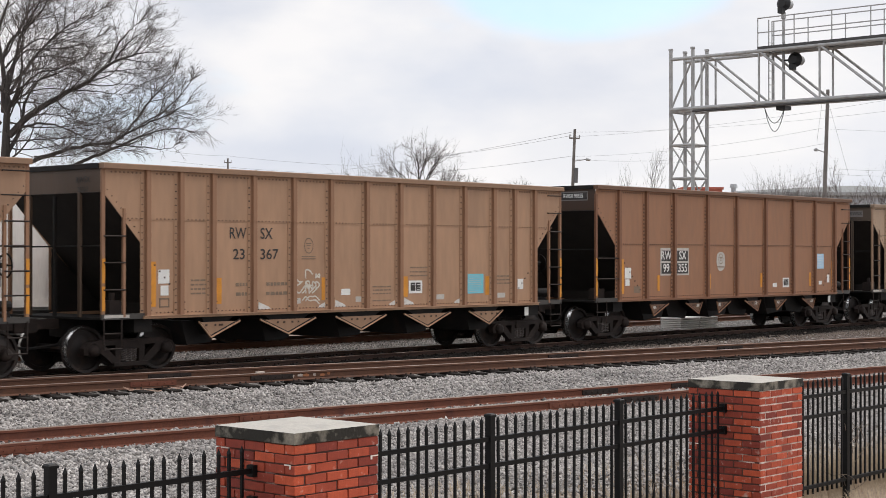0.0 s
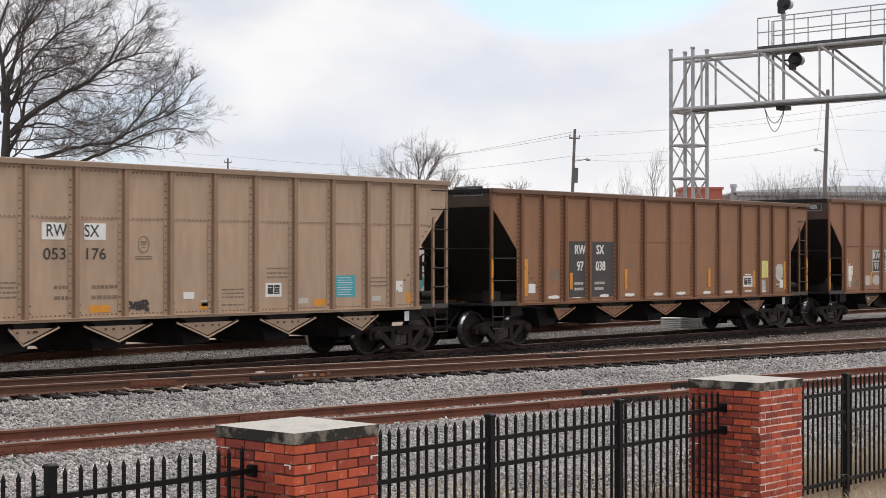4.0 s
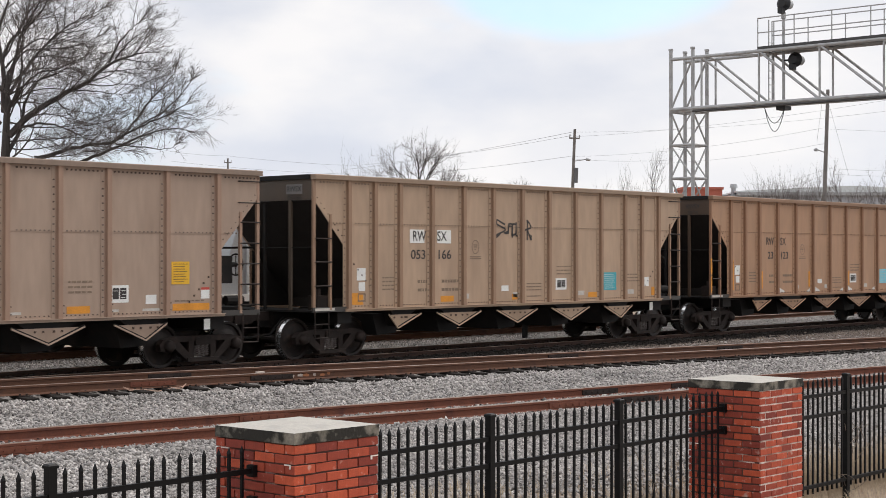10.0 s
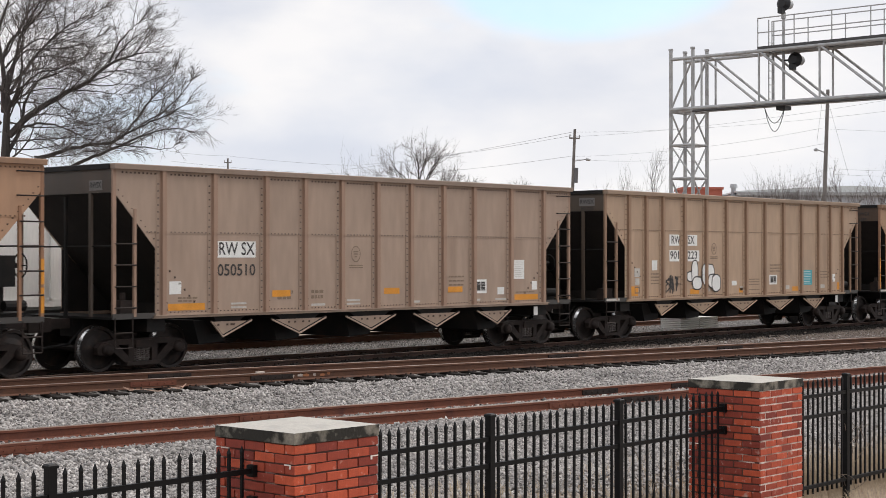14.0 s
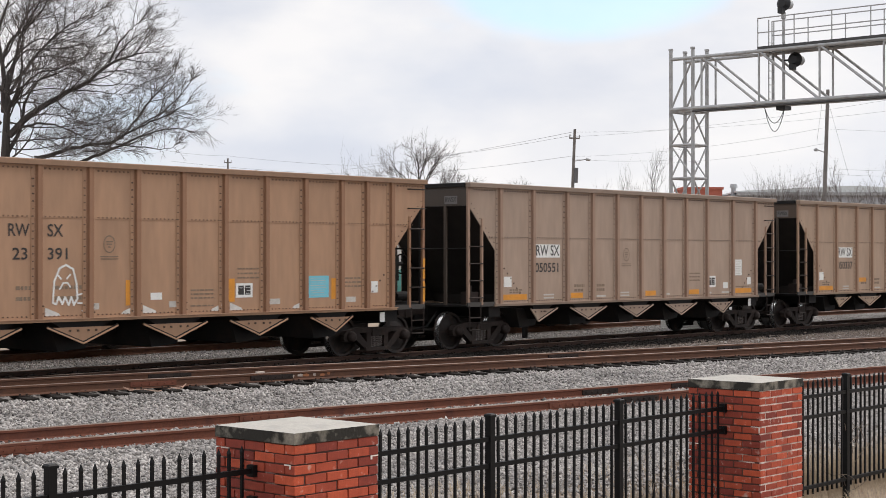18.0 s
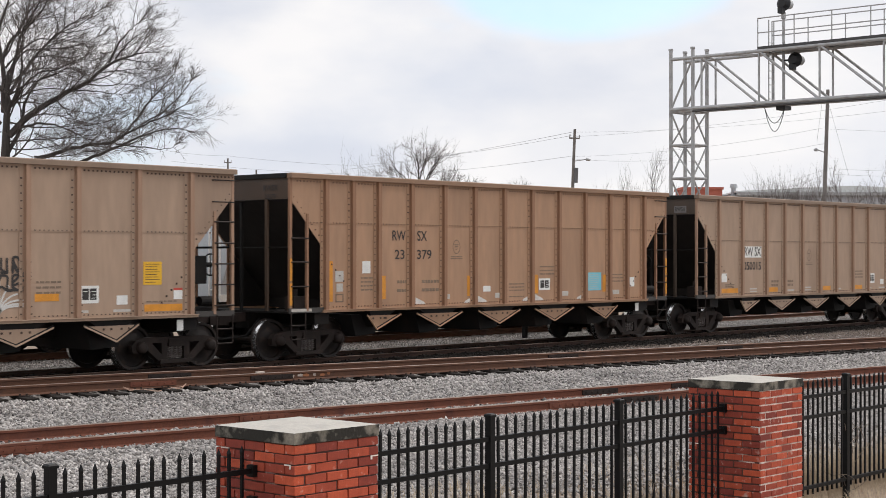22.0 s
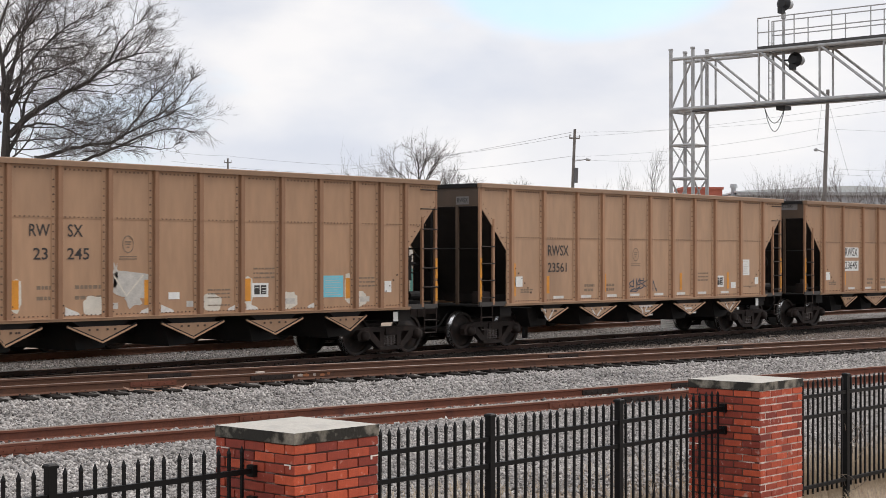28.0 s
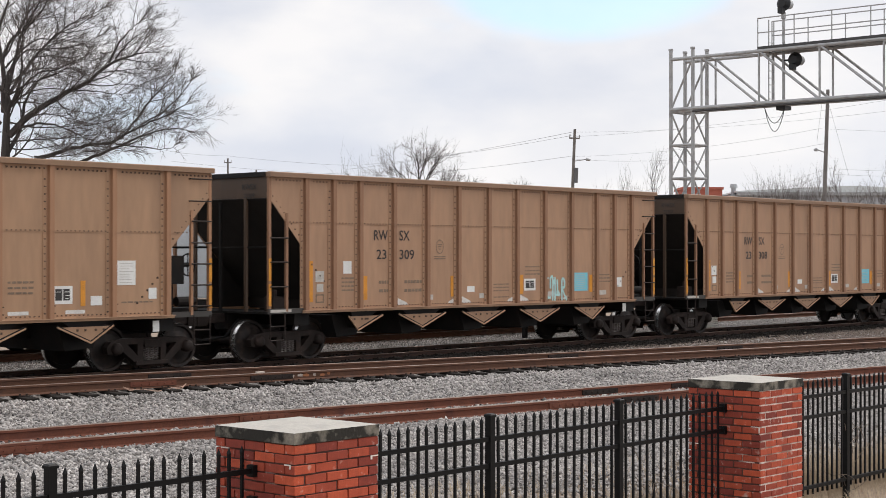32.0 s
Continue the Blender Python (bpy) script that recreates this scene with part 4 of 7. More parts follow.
def decals(car, kind, o):
    h = LENGTH[kind] / 2
    if kind == "b":
        if o.get("bars", "tall") == "tall":
            for x, z0, z1 in ((-6.12, 1.22, 2.12), (-4.42, 1.24, 1.78), (-1.38, 1.26, 1.76), (1.24, 1.28, 1.76), (4.22, 1.28, 1.74), (6.05, 1.25, 2.12)):
                plate(car, "reflective_strip", x - 0.085, x + 0.085, z0, z1, ORANGE)
        else:
            for x, w, z0, z1 in ((-6.0, 0.22, 1.13, 1.40), (-2.9, 0.24, 1.14, 1.28), (-0.2, 0.24, 1.14, 1.28), (3.0, 0.22, 1.14, 1.28), (5.95, 0.2, 1.14, 1.38)):
                plate(car, "reflective_strip", x - w, x + w, z0, z1, ORANGE)
        if o.get("second"):
            plate(car, "white_label", -5.10, -4.84, 1.84, 2.12, WHITE)
            plate(car, "faded_label", -5.96, -5.70, 1.66, 1.90, PALEGREY)
            plate(car, "faded_label", -5.92, -5.72, 1.44, 1.62, PALEGREY)
        else:
            plate(car, "white_label", -5.98, -5.70, 1.68, 1.96, WHITE)
            plate(car, "white_label", -5.92, -5.72, 1.44, 1.64, WHITE)
        g = Geo().box(-5.95, -5.70, -0.004, 0, 1.20, 1.23).box(-5.95, -5.70, -0.004, 0, 1.36, 1.39).box(-5.95, -5.92, -0.004, 0, 1.2, 1.39).box(-5.73, -5.70, -0.004, 0, 1.2, 1.39)
        part("stencil_frame", g, FAINT, car, "", pose(0, SIDE, 0))
        lines(car, "stencil_text", -5.15, -4.6, (1.72, 1.63, 1.54, 1.45), 0.035, FAINT)
        lines(car, "stencil_text", -3.95, -3.45, (1.60, 1.40), 0.07, FAINT)
        lines(car, "stencil_text", -3.1, -2.5, (1.60, 1.40), 0.07, FAINT)
        plate(car, "white_label", -0.86, -0.58, 1.36, 1.50, WHITE)
        lines(car, "stencil_text", 0.15, 0.75, (1.52, 1.44, 1.36, 1.2), 0.03, FAINT)
        lines(car, "stencil_text", 1.4, 2.0, (1.95, 1.85, 1.76), 0.035, FAINT)
        grid_label(car, 1.36, 1.82, 1.36, 1.66)
        if o.get("cyan", True):
            placard(car, 3.45, 4.06, 1.32, 1.80, TEALSIGN if o.get("plates") else CYAN, WHITE if o.get("plates") else PALEGREY)
        lines(car, "stencil_text", 4.55, 5.1, (1.72, 1.63, 1.54), 0.035, FAINT)
        plate(car, "white_label", 5.40, 5.62, 1.40, 1.66, WHITE)
        for x in (-2.4, -0.4, 2.3, 4.6):
            plate(car, "grey_patch", x, x + 0.30, 1.20, 1.32, PALEGREY)
        emblem(car, -1.86, 2.46, 0.14, FAINT)
        if o.get("chips", True):
            chips(car, kind)
    elif kind in ("a",):
        if o.get("bars", "wide") == "wide":
            for x0, x1 in ((-6.05, -5.1), (-3.25, -2.72), (0.2, 0.72), (2.42, 2.95), (4.95, 5.9)):
                z = 1.13 if x1 - x0 > 0.8 else o.get("barz", 1.13)
                plate(car, "reflective_strip", x0, x1, z, z + 0.14, ORANGE)
        else:
            for x, z0, z1 in ((-6.05, 1.22, 2.05), (-4.67, 1.27, 1.72), (-2.17, 1.27, 1.76), (1.55, 1.27, 1.76), (4.10, 1.27, 1.76), (6.0, 1.25, 2.05)):
                plate(car, "reflective_strip", x - 0.055, x + 0.055, z0, z1, ORANGE)
        plate(car, "white_label", -6.02, -5.72, 1.46, 1.72, WHITE)
        if o.get("bars") == "tall":
            for x in (-4.45, -3.24, -2.07, -0.98, 0.20, 1.33, 2.45, 3.70):
                plate(car, "white_patch", x, x + 0.44, 1.13, 1.20, CHALK, 0.002)
        lines(car, "stencil_text", -5.8, -5.3, (1.36, 1.30), 0.04, FAINT)
        for x in (-4.4, -1.0) if o.get("bars") != "tall" else ():
            plate(car, "grey_patch", x, x + 0.42, 1.22, 1.26, PALEGREY)
            plate(car, "grey_patch", x, x + 0.42, 1.14, 1.18, PALEGREY)
        for x in (-2.1, 1.0, 3.2, 4.2) if o.get("bars") != "tall" else ():
            plate(car, "grey_patch", x, x + 0.42, 1.14, 1.19, PALEGREY)
        lines(car, "stencil_text", -3.1, -2.65, (1.42, 1.30), 0.07, FAINT)
        lines(car, "stencil_text", -2.1, -1.7, (1.42, 1.30), 0.07, FAINT)
        emblem(car, -0.72, 2.28, 0.15, FAINT)
        lines(car, "stencil_text", 2.45, 3.0, (1.72, 1.62, 1.52), 0.04, FAINT)
        grid_label(car, 3.42, 3.86, 1.32, 1.66)
        plate(car, "white_label", 4.28, 4.54, 1.28, 1.46, WHITE)
        q = o.get("sign", "amber")
        if q == "amber":
            placard(car, 4.92, 5.38, 1.66, 2.12, AMBER, INK)
            plate(car, "white_label", 5.68, 5.90, 1.36, 1.54, WHITE)
            plate(car, "red_label", 5.68, 5.90, 1.54, 1.59, RED)
        else:
            placard(car, 4.90, 5.34, 1.66, 2.14, WHITE, PALEGREY)
            plate(car, "white_label", 5.66, 5.86, 1.38, 1.60, WHITE)
        lines(car, "stencil_text", 5.0, 5.8, (1.31,), 0.03, FAINT)
        lines(car, "stencil_text", -7.1, -6.3, (3.66, 3.6, 3.54), 0.02, FAINT)
    elif kind == "c":
        for x, z0, z1 in ((-6.08, 1.2, 2.15), (-4.34, 1.26, 1.70), (-1.66, 1.28, 1.72), (1.30, 1.28, 1.72), (4.36, 1.28, 1.72), (5.86, 1.25, 2.08)):
            plate(car, "reflective_strip", x - 0.055, x + 0.055, z0, z1, ORANGE, 0.004)
        plate(car, "white_label", -5.98, -5.68, 1.62, 1.92, WHITE)
        plate(car, "white_label", -5.96, -5.76, 1.42, 1.60, WHITE)
        blob(car, -1.04, 2.09, 0.46, 0.56, PALEGREY, 11, 0.05)
        emblem(car, -1.04, 2.16, 0.13, FAINT)
        plate(car, "white_label", 2.0, 2.25, 1.28, 1.40, WHITE)
        grid_label(car, 2.62, 3.02, 1.26, 1.56)
        placard(car, 4.72, 5.28, 1.84, 2.32, SKYBLUE, WHITE)
        plate(car, "white_label", 4.95, 5.15, 1.32, 1.44, WHITE)
        plate(car, "white_label", 5.5, 5.66, 1.38, 1.64, WHITE)
        plate(car, "stencil_frame", -5.55, -5.25, 1.22, 1.40, FAINT)
    elif kind == "d":
        for x, z0, z1 in ((-6.60, 1.22, 2.16), (-4.70, 1.36, 1.80), (-2.21, 1.33, 1.88), (2.04, 1.33, 1.88), (4.60, 1.3, 1.8), (6.45, 1.2, 2.08)):
            plate(car, "reflective_strip", x - 0.065, x + 0.065, z0, z1, ORANGE, 0.005)
        plate(car, "white_label", -6.50, -6.22, 1.29, 1.53, WHITE)
        blob(car, -5.40, 1.75, 0.42, 0.30, FAINT, 8, 0.06)
        emblem(car, -1.96, 2.27, 0.15, FAINT)
        lines(car, "stencil_text", -2.2, -1.75, (2.0, 1.94), 0.03, FAINT)
        lines(car, "stencil_text", 2.75, 3.25, (1.72, 1.62, 1.52, 1.36), 0.03, FAINT)
        grid_label(car, 3.94, 4.50, 1.31, 1.63)
        plate(car, "white_label", 4.05, 4.40, 1.66, 1.70, WHITE)
        plate(car, "white_label", 4.05, 4.45, 1.16, 1.20, WHITE)
        placard(car, 4.92, 5.44, 1.58, 2.10, YELLOW, PALEGREY)
        blob(car, 5.11, 1.33, 0.36, 0.38, PALEGREY, 12, 0.06)
        blob(car, 6.13, 1.74, 0.46, 0.54, PALEGREY, 13, 0.08)
        plate(car, "white_label", 6.15, 6.36, 1.25, 1.50, WHITE)
        plate(car, "pale_patch", 5.92, 6.10, 1.34, 1.38, PALEGREY)
        for x, w in ((-5.43, 0.46), (-4.42, 0.42), (-3.2, 0.42), (-2.03, 0.46), (-0.62, 0.46), (0.54, 0.46), (1.92, 0.42), (3.15, 0.46), (5.1, 0.4)):
            blob(car, x, 1.17, w, 0.085, WHITE, int(x * 10), 0.14)


def slope_words(car, h, kind):
    """Faint words on the sloping sheet at the leading end."""
    up = Vector((-2.43, 0, 2.46)).normalized()
    right = Vector((0, -1, 0))
    out = right.cross(up)
    at = Vector((-h + 1.75, -0.20, 2.14)) + out * 0.035
    for k, (s, size) in enumerate((("DO NOT", 0.26), ("HUMP", 0.26))):
        p = at - up * 0.36 * k
        m = Matrix(((right.x, up.x, out.x, p.x), (right.y, up.y, out.y, p.y), (right.z, up.z, out.z, p.z), (0, 0, 0, 1)))
        piece("lettering", letters(s, size, ENDWORDS), car, m)


def end_mark(car, h, kind, num):
    """Reporting mark on the end that faces the camera."""
    full = "".join(num)
    h -= SHIFT[kind]
    face = pose(-h - 0.014, -0.85, 3.87, 90, 0, -90)
    if kind in "cd" or full == "23645":
        piece("end_plate", plate_me(0.98, 0.25, ENDPLATE), car, pose(-h - 0.006, -0.85, 3.87, 0, 0, -90))
        piece("end_plate_field", plate_me(0.92, 0.19, INK if kind in "cd" else ENDPLATE), car, pose(-h - 0.009, -0.85, 3.87, 0, 0, -90))
        piece("end_lettering", letters("RWSX " + full, 0.16, WHITE if kind in "cd" else INK), car, face @ Matrix.Diagonal((0.75, 1, 1, 1)))
    elif kind == "a":
        piece("end_plate", plate_me(0.42, 0.20, ENDPLATE), car, pose(-h - 0.006, -1.05, 3.62, 0, 0, -90))
        piece("end_lettering", letters("RWSX", 0.17, INK), car, pose(-h - 0.014, -1.05, 3.62, 90, 0, -90) @ Matrix.Diagonal((0.75, 1, 1, 1)))
    else:
        if num[0] in ("053", "901"):
            piece("end_plate", plate_me(0.52, 0.22, ENDPLATE), car, pose(-h - 0.006, -1.0, 3.72, 0, 0, -90))
        piece("end_lettering", letters("RWSX", 0.17, INK), car, pose(-h - 0.014, -1.0, 3.72, 90, 0, -90))
        piece("end_lettering", letters(full, 0.14, INK), car, pose(-h - 0.014, -1.0, 3.53, 90, 0, -90))


def scrawl(car, x, z, w, hh, material, way, thick=0.035, lift=0.004):
    """Spray-painted strokes; way: pairs of raster digits, a space lifts the can."""
    g = Geo()
    for word in way.split():
        pts = [(x + w * int(word[i]) / 9, z + hh * int(word[i + 1]) / 9) for i in range(0, len(word) - 1, 2)]
        if len(pts) == 1:
            pts.append((pts[0][0] + w * 0.05, pts[0][1] + hh * 0.12))
        fine = []
        for i in range(len(pts) - 1):
            p0, p1, p2, p3 = pts[max(0, i - 1)], pts[i], pts[i + 1], pts[min(len(pts) - 1, i + 2)]
            for k in range(4):
                u = k / 4
                fine.append(tuple(0.5 * (2 * b + (c - a) * u + (2 * a - 5 * b + 4 * c - e) * u * u + (3 * b - a - 3 * c + e) * u ** 3) for a, b, c, e in zip(p0, p1, p2, p3)))
        fine.append(pts[-1])
        for (x0, z0), (x1, z1) in zip(fine, fine[1:]):
            d = Vector((x1 - x0, z1 - z0))
            if d.length < 1e-5:
                continue
            d.normalize()
            nx, nz = -d.y * thick / 2, d.x * thick / 2
            ex, ez = d.x * thick * 0.35, d.y * thick * 0.35
            k_ = -0.00025 * (len(g.f) % 23)
            g.add([(x0 + nx - ex, k_, z0 + nz - ez), (x0 - nx - ex, k_, z0 - nz - ez), (x1 - nx + ex, k_, z1 - nz + ez), (x1 + nx + ex, k_, z1 + nz + ez)], [(0, 1, 2, 3)])
    tagged(part("graffiti", g, material, car, "spray-painted scrawl", pose(0, SIDE - lift - 0.002, 0)), kind="stuff")


def blob(car, x, z, w, hh, material, seed, rough=0.12, lift=-0.001):
    """A sprayed patch with an uneven edge."""
    r = random.Random(seed)
    n = 18
    pts = []
    for i in range(n):
        a = 2 * math.pi * i / n
        k = 1 + r.uniform(-rough, rough)
        c, s_ = math.cos(a), math.sin(a)
        pts.append((x + w / 2 * k * math.copysign(abs(c) ** 0.72, c), z + hh / 2 * k * math.copysign(abs(s_) ** 0.72, s_)))
    part("paint_patch", Geo().prism(pts, 1, -0.0022 - 0.0004 * (seed % 5), 0.0), material, car, "sprayed patch of pale paint", pose(0, SIDE - lift, 0))


def outline(car, pts, material, thick):
    g = Geo()
    for (x0, z0), (x1, z1) in zip(pts, pts[1:]):
        d = Vector((x1 - x0, z1 - z0)).normalized()
        nx, nz = -d.y * thick / 2, d.x * thick / 2
        e = (d.x * thick * 0.3, d.y * thick * 0.3)
        k_ = -0.0004 * (len(g.f) % 9)
        g.add([(x0 + nx - e[0], k_, z0 + nz - e[1]), (x0 - nx - e[0], k_, z0 - nz - e[1]), (x1 - nx + e[0], k_, z1 - nz + e[1]), (x1 + nx + e[0], k_, z1 + nz + e[1])], [(0, 1, 2, 3)])
    tagged(part("graffiti", g, material, car, "sprayed outline", pose(0, SIDE - 0.006, 0)), kind="stuff")


moving_cars, moving_wheels = [], []


def truck(car, x, drop=-0.08):
    tr = new("truck")
    tr.parent = car
    tr.matrix_basis = pose(x, 0, drop)
    for s in (-1, 1):
        piece("side_frame", FRAME_ME, tr, pose(0, s * 1.02, 0))
        for k in (-0.12, 0.0, 0.12):
            piece("spring", SPRING_ME, tr, pose(k, s * 1.02, 0.20))
        for a in (-0.889, 0.889):
            piece("bearing_cap", BOX_ME, tr, pose(a, s * 1.10, 0.457, 0, 0, 0 if s < 0 else 180))
    piece("bolster", BOLSTER_ME, tr)
    piece("brake_beam", BRAKE_ME, tr)
    return tr


def build_car(kind, colour, label, o):
    if kind not in CAR_ME:
        CAR_ME[kind] = car_meshes(kind)
    d = CAR_ME[kind]
    h = LENGTH[kind] / 2
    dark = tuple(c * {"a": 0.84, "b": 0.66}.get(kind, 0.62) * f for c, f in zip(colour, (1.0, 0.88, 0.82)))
    car = thing("hopper_car", (0, 0, 0), label, "hopper car", "cars of the passing coal train")
    for tag in ("near", "far"):
        for p in ("lower_sheet", "upper_sheet", "top_chord", "sill"):
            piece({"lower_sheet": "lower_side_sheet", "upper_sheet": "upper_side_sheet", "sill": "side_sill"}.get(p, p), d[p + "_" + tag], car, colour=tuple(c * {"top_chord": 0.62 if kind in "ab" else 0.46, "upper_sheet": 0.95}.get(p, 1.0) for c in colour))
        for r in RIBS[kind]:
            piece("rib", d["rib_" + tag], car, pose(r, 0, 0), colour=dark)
            if tag == "near":
                piece("lap_strip", d["lap"], car, pose(r, 0, 0), colour=colour)
    piece("rivet", d["rivets"], car)["kind"] = "stuff"
    piece("painted_rivet", d["faint_rivets"], car, colour=tuple(c * 0.42 for c in colour))["kind"] = "stuff"
    for e in ("left", "right"):
        # End panels and end posts take the body colour at under a fifth.
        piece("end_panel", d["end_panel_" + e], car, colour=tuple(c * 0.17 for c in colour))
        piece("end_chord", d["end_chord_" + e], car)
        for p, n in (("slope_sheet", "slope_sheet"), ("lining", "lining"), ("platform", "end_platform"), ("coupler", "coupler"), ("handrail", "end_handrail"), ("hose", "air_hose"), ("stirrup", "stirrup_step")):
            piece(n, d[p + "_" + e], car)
        for y in (-W2 + 0.005, W2 - 0.005):
            piece("end_sill", d["end_sill_" + e], car, pose(0, y, 0), colour=(0.045, 0.04, 0.036))
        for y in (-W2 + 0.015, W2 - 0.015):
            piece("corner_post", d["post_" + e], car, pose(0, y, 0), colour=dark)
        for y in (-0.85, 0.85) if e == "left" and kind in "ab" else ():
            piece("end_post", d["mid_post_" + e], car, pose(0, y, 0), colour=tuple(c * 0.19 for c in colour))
        for y in (((0.0,) if kind in "ab" else ()) if e == "left" else (0.35,)):
            piece("end_brace", d["thin_post_" + e], car, pose(0, y, 0))
        if e == "left" and kind in "cd":
            lad = car
        else:
            lad = piece("ladder", d["stile_" + e], car, colour=dark)
        if e == "left":
            steps = (1.21, 1.63, 2.05, 2.47) if kind == "a" else (1.57, 2.10, 2.62) if kind == "b" else (1.62, 2.18)
        else:
            steps = (1.21, 1.64, 2.07, 2.50, 2.94) if kind == "a" else (1.50, 1.95, 2.41, 2.87) if kind == "b" else (1.42, 1.86, 2.30, 2.74)
        for z in steps:
            piece("rung", d["rung_" + e], lad, pose(0, 0, z))
        for z in ((3.35, 3.80) if e == "right" else ()):
            piece("grab_iron", d["grab_" + e], car, pose(0, 0, z))
        if kind in "cd" or o.get("bars", "wide" if kind == "a" else "tall") == "tall":
            s = -1 if e == "left" else 1
            g = "tape_" + e + kind
            if g not in d:
                d[g] = Geo().box(*sorted((s * h + s * 0.006 + SHIFT[kind], s * h - s * 0.066 + SHIFT[kind])), -W2 - 0.022, -W2 - 0.016, -0.24, 0.24).mesh("post_tape", ORANGE)
            for z in (1.40, 1.94):
                piece("reflective_tape", d[g], car, pose(0, 0, z))
    piece("centre_sill", d["centre_sill"], car)
    for x in (-6.27, 6.15):
        piece("body_bolster", d["body_bolster"], car, pose(x * {"c": 0.985, "d": 1.094}.get(kind, 1.0), 0, 0))
    for bay, skirt, rim, groove, studs, gate in d["bays"]:
        b = piece("hopper_bay", bay, car)
        piece("bay_skirt", skirt, b, colour=tuple(c * {"a": 0.9, "c": 0.45}.get(kind, 0.80) for c in colour))
        piece("bay_bolt", studs, b)["kind"] = "stuff"
        piece("bay_groove", groove, b)
        piece("bay_rim", rim, b, colour=tuple(min(1, c * (1.08 if kind != "c" else 0.9)) for c in colour))
        piece("hopper_gate", gate, b)
    if kind == "c":
        for bx_ in (-4.52, -2.32, -1.08, 1.0, 2.34, 4.48):
            blob(car, bx_, 0.80, 0.16, 0.09, PALEGREY, int(bx_ * 10), 0.3, -0.006)
    for p, n in (("brake_stand", "brake_stand"), ("reservoir", "air_reservoir"), ("brake_wheel", "brake_wheel"), ("valve", "brake_valve")):
        piece(n, d[p], car)
    wheels = []
    for x in (-6.27, 6.15):
        xx = x * (1.0 if kind != "c" else 0.985) + (0.58 * (1 if x > 0 else -1) if kind == "d" else 0)
        truck(car, xx)
        for a in (-0.889, 0.889):
            ax = piece("wheelset", AXLE_ME, car, pose(xx + a, 0, 0.377))
            for s in (-1, 1):
                w = piece("wheel", WHEEL_ME, ax, pose(0, s * 0.78, 0, 0, 0, 0 if s < 0 else 180))
                piece("tread", RIM_ME, ax, pose(0, s * 0.78, 0, 0, 0, 0 if s < 0 else 180))
            wheels.append((ax, xx + a))
    plate(car, "tag_plate", h - 1.52, h - 1.36, 0.72, 0.94, WHITE, -0.06)
    if kind == "b":
        plate(car, "sill_plate", -h - 0.03, -h + 0.57, 1.02, 1.08, PALEGREY, 0.022)
    decals(car, kind, o)
    return car, wheels


TAN = (0.395, 0.233, 0.135)
PINK = (0.394, 0.229, 0.136)
BROWN = (0.296, 0.141, 0.074)
UMBER = (0.268, 0.126, 0.061)
GREY = (0.362, 0.259, 0.194)
WARMGREY = (0.382, 0.262, 0.183)
BUFF = (0.430, 0.264, 0.160)
SAND = (0.420, 0.290, 0.196)
TRAIN = [   # kind, colour, marks, options
    ("b", PINK, ("23", "334"), {}),
    ("b", PINK, ("23", "367"), {"scrawl": (-2.26, 1.18, 0.92, 0.74, "PALE", "crown")}),
    ("c", BROWN, ("99", "355"), {}),
    ("b", SAND, ("053", "176"), {"scrawl": (-2.25, 1.15, 0.5, 0.2, "INK", "waves"), "bars": "wide", "plates": True, "chips": False}),
    ("d", UMBER, ("97", "038"), {}),
    ("c", BROWN, ("99", "571"), {"patches": True}),
    ("a", GREY, "050031", {}),
    ("b", SAND, ("053", "166"), {"bars": "wide", "plates": True, "chips": False, "scrawl": (-1.04, 2.66, 1.36, 0.48, "INK", "waves")}),
    ("b", PINK, ("23", "123"), {}),
    ("a", GREY, "050510", {"sign": "white", "barz": 1.36}),
    ("b", SAND, ("901", "223"), {"second": True, "bars": "wide", "plates": True, "chips": False, "bubble": (-3.2, 1.15), "scrawl": (-4.40, 1.2, 0.6, 0.45, "INK", "tall")}),
    ("b", PINK, ("23", "391"), {"ghost": True}),
    ("a", GREY, "050551", {"sign": "white"}),
    ("a", WARMGREY, "050337", {"barz": 1.38, "fan": True, "scrawl": (1.20, 1.60, 1.12, 0.58, "INK", "stack"), "scrawl2": (-1.10, 1.22, 0.95, 0.68, "GREY", "tall")}),
    ("b", PINK, ("23", "379"), {"second": True}),
    ("a", WARMGREY, "050015", {}),
    ("b", PINK, ("23", "466"), {}),
    ("b", TAN, ("23", "245"), {"silver": True, "scrawl": (-2.2, 1.45, 0.9, 0.4, "PALE", "vee")}),
    ("a", BUFF, "23561", {"bars": "tall", "sign": "white", "mark": "plain", "baymarks": True, "scrawl": (-1.16, 1.27, 1.44, 0.52, "BLUE", "script")}),
    ("a", TAN, "23645", {"bars": "tall", "sign": "white", "mark": "boxed"}),
    ("b", PINK, ("23", "309"), {"second": True, "scrawl": (2.24, 1.10, 0.88, 0.57, "TEAL", "block")}),
    ("b", PINK, ("23", "308"), {}),
    ("b", PINK, ("23", "340"), {}),
]
TEAL = mat("pale_teal_spray_paint", (0.40, 0.62, 0.60), 0.6, 0, 0.15, 6, 50, 0.0)
PALESPRAY = mat("cream_spray_paint", (0.60, 0.55, 0.47), 0.6, 0, 0.15, 6, 50, 0.0)
SPRAY = {"PALE": PALESPRAY, "INK": INK, "TEAL": TEAL, "GREY": CHALK, "BLUE": mat("blue_black_spray_paint", (0.05, 0.065, 0.09), 0.6, 0, 0.2, 6, 50, 0.0)}
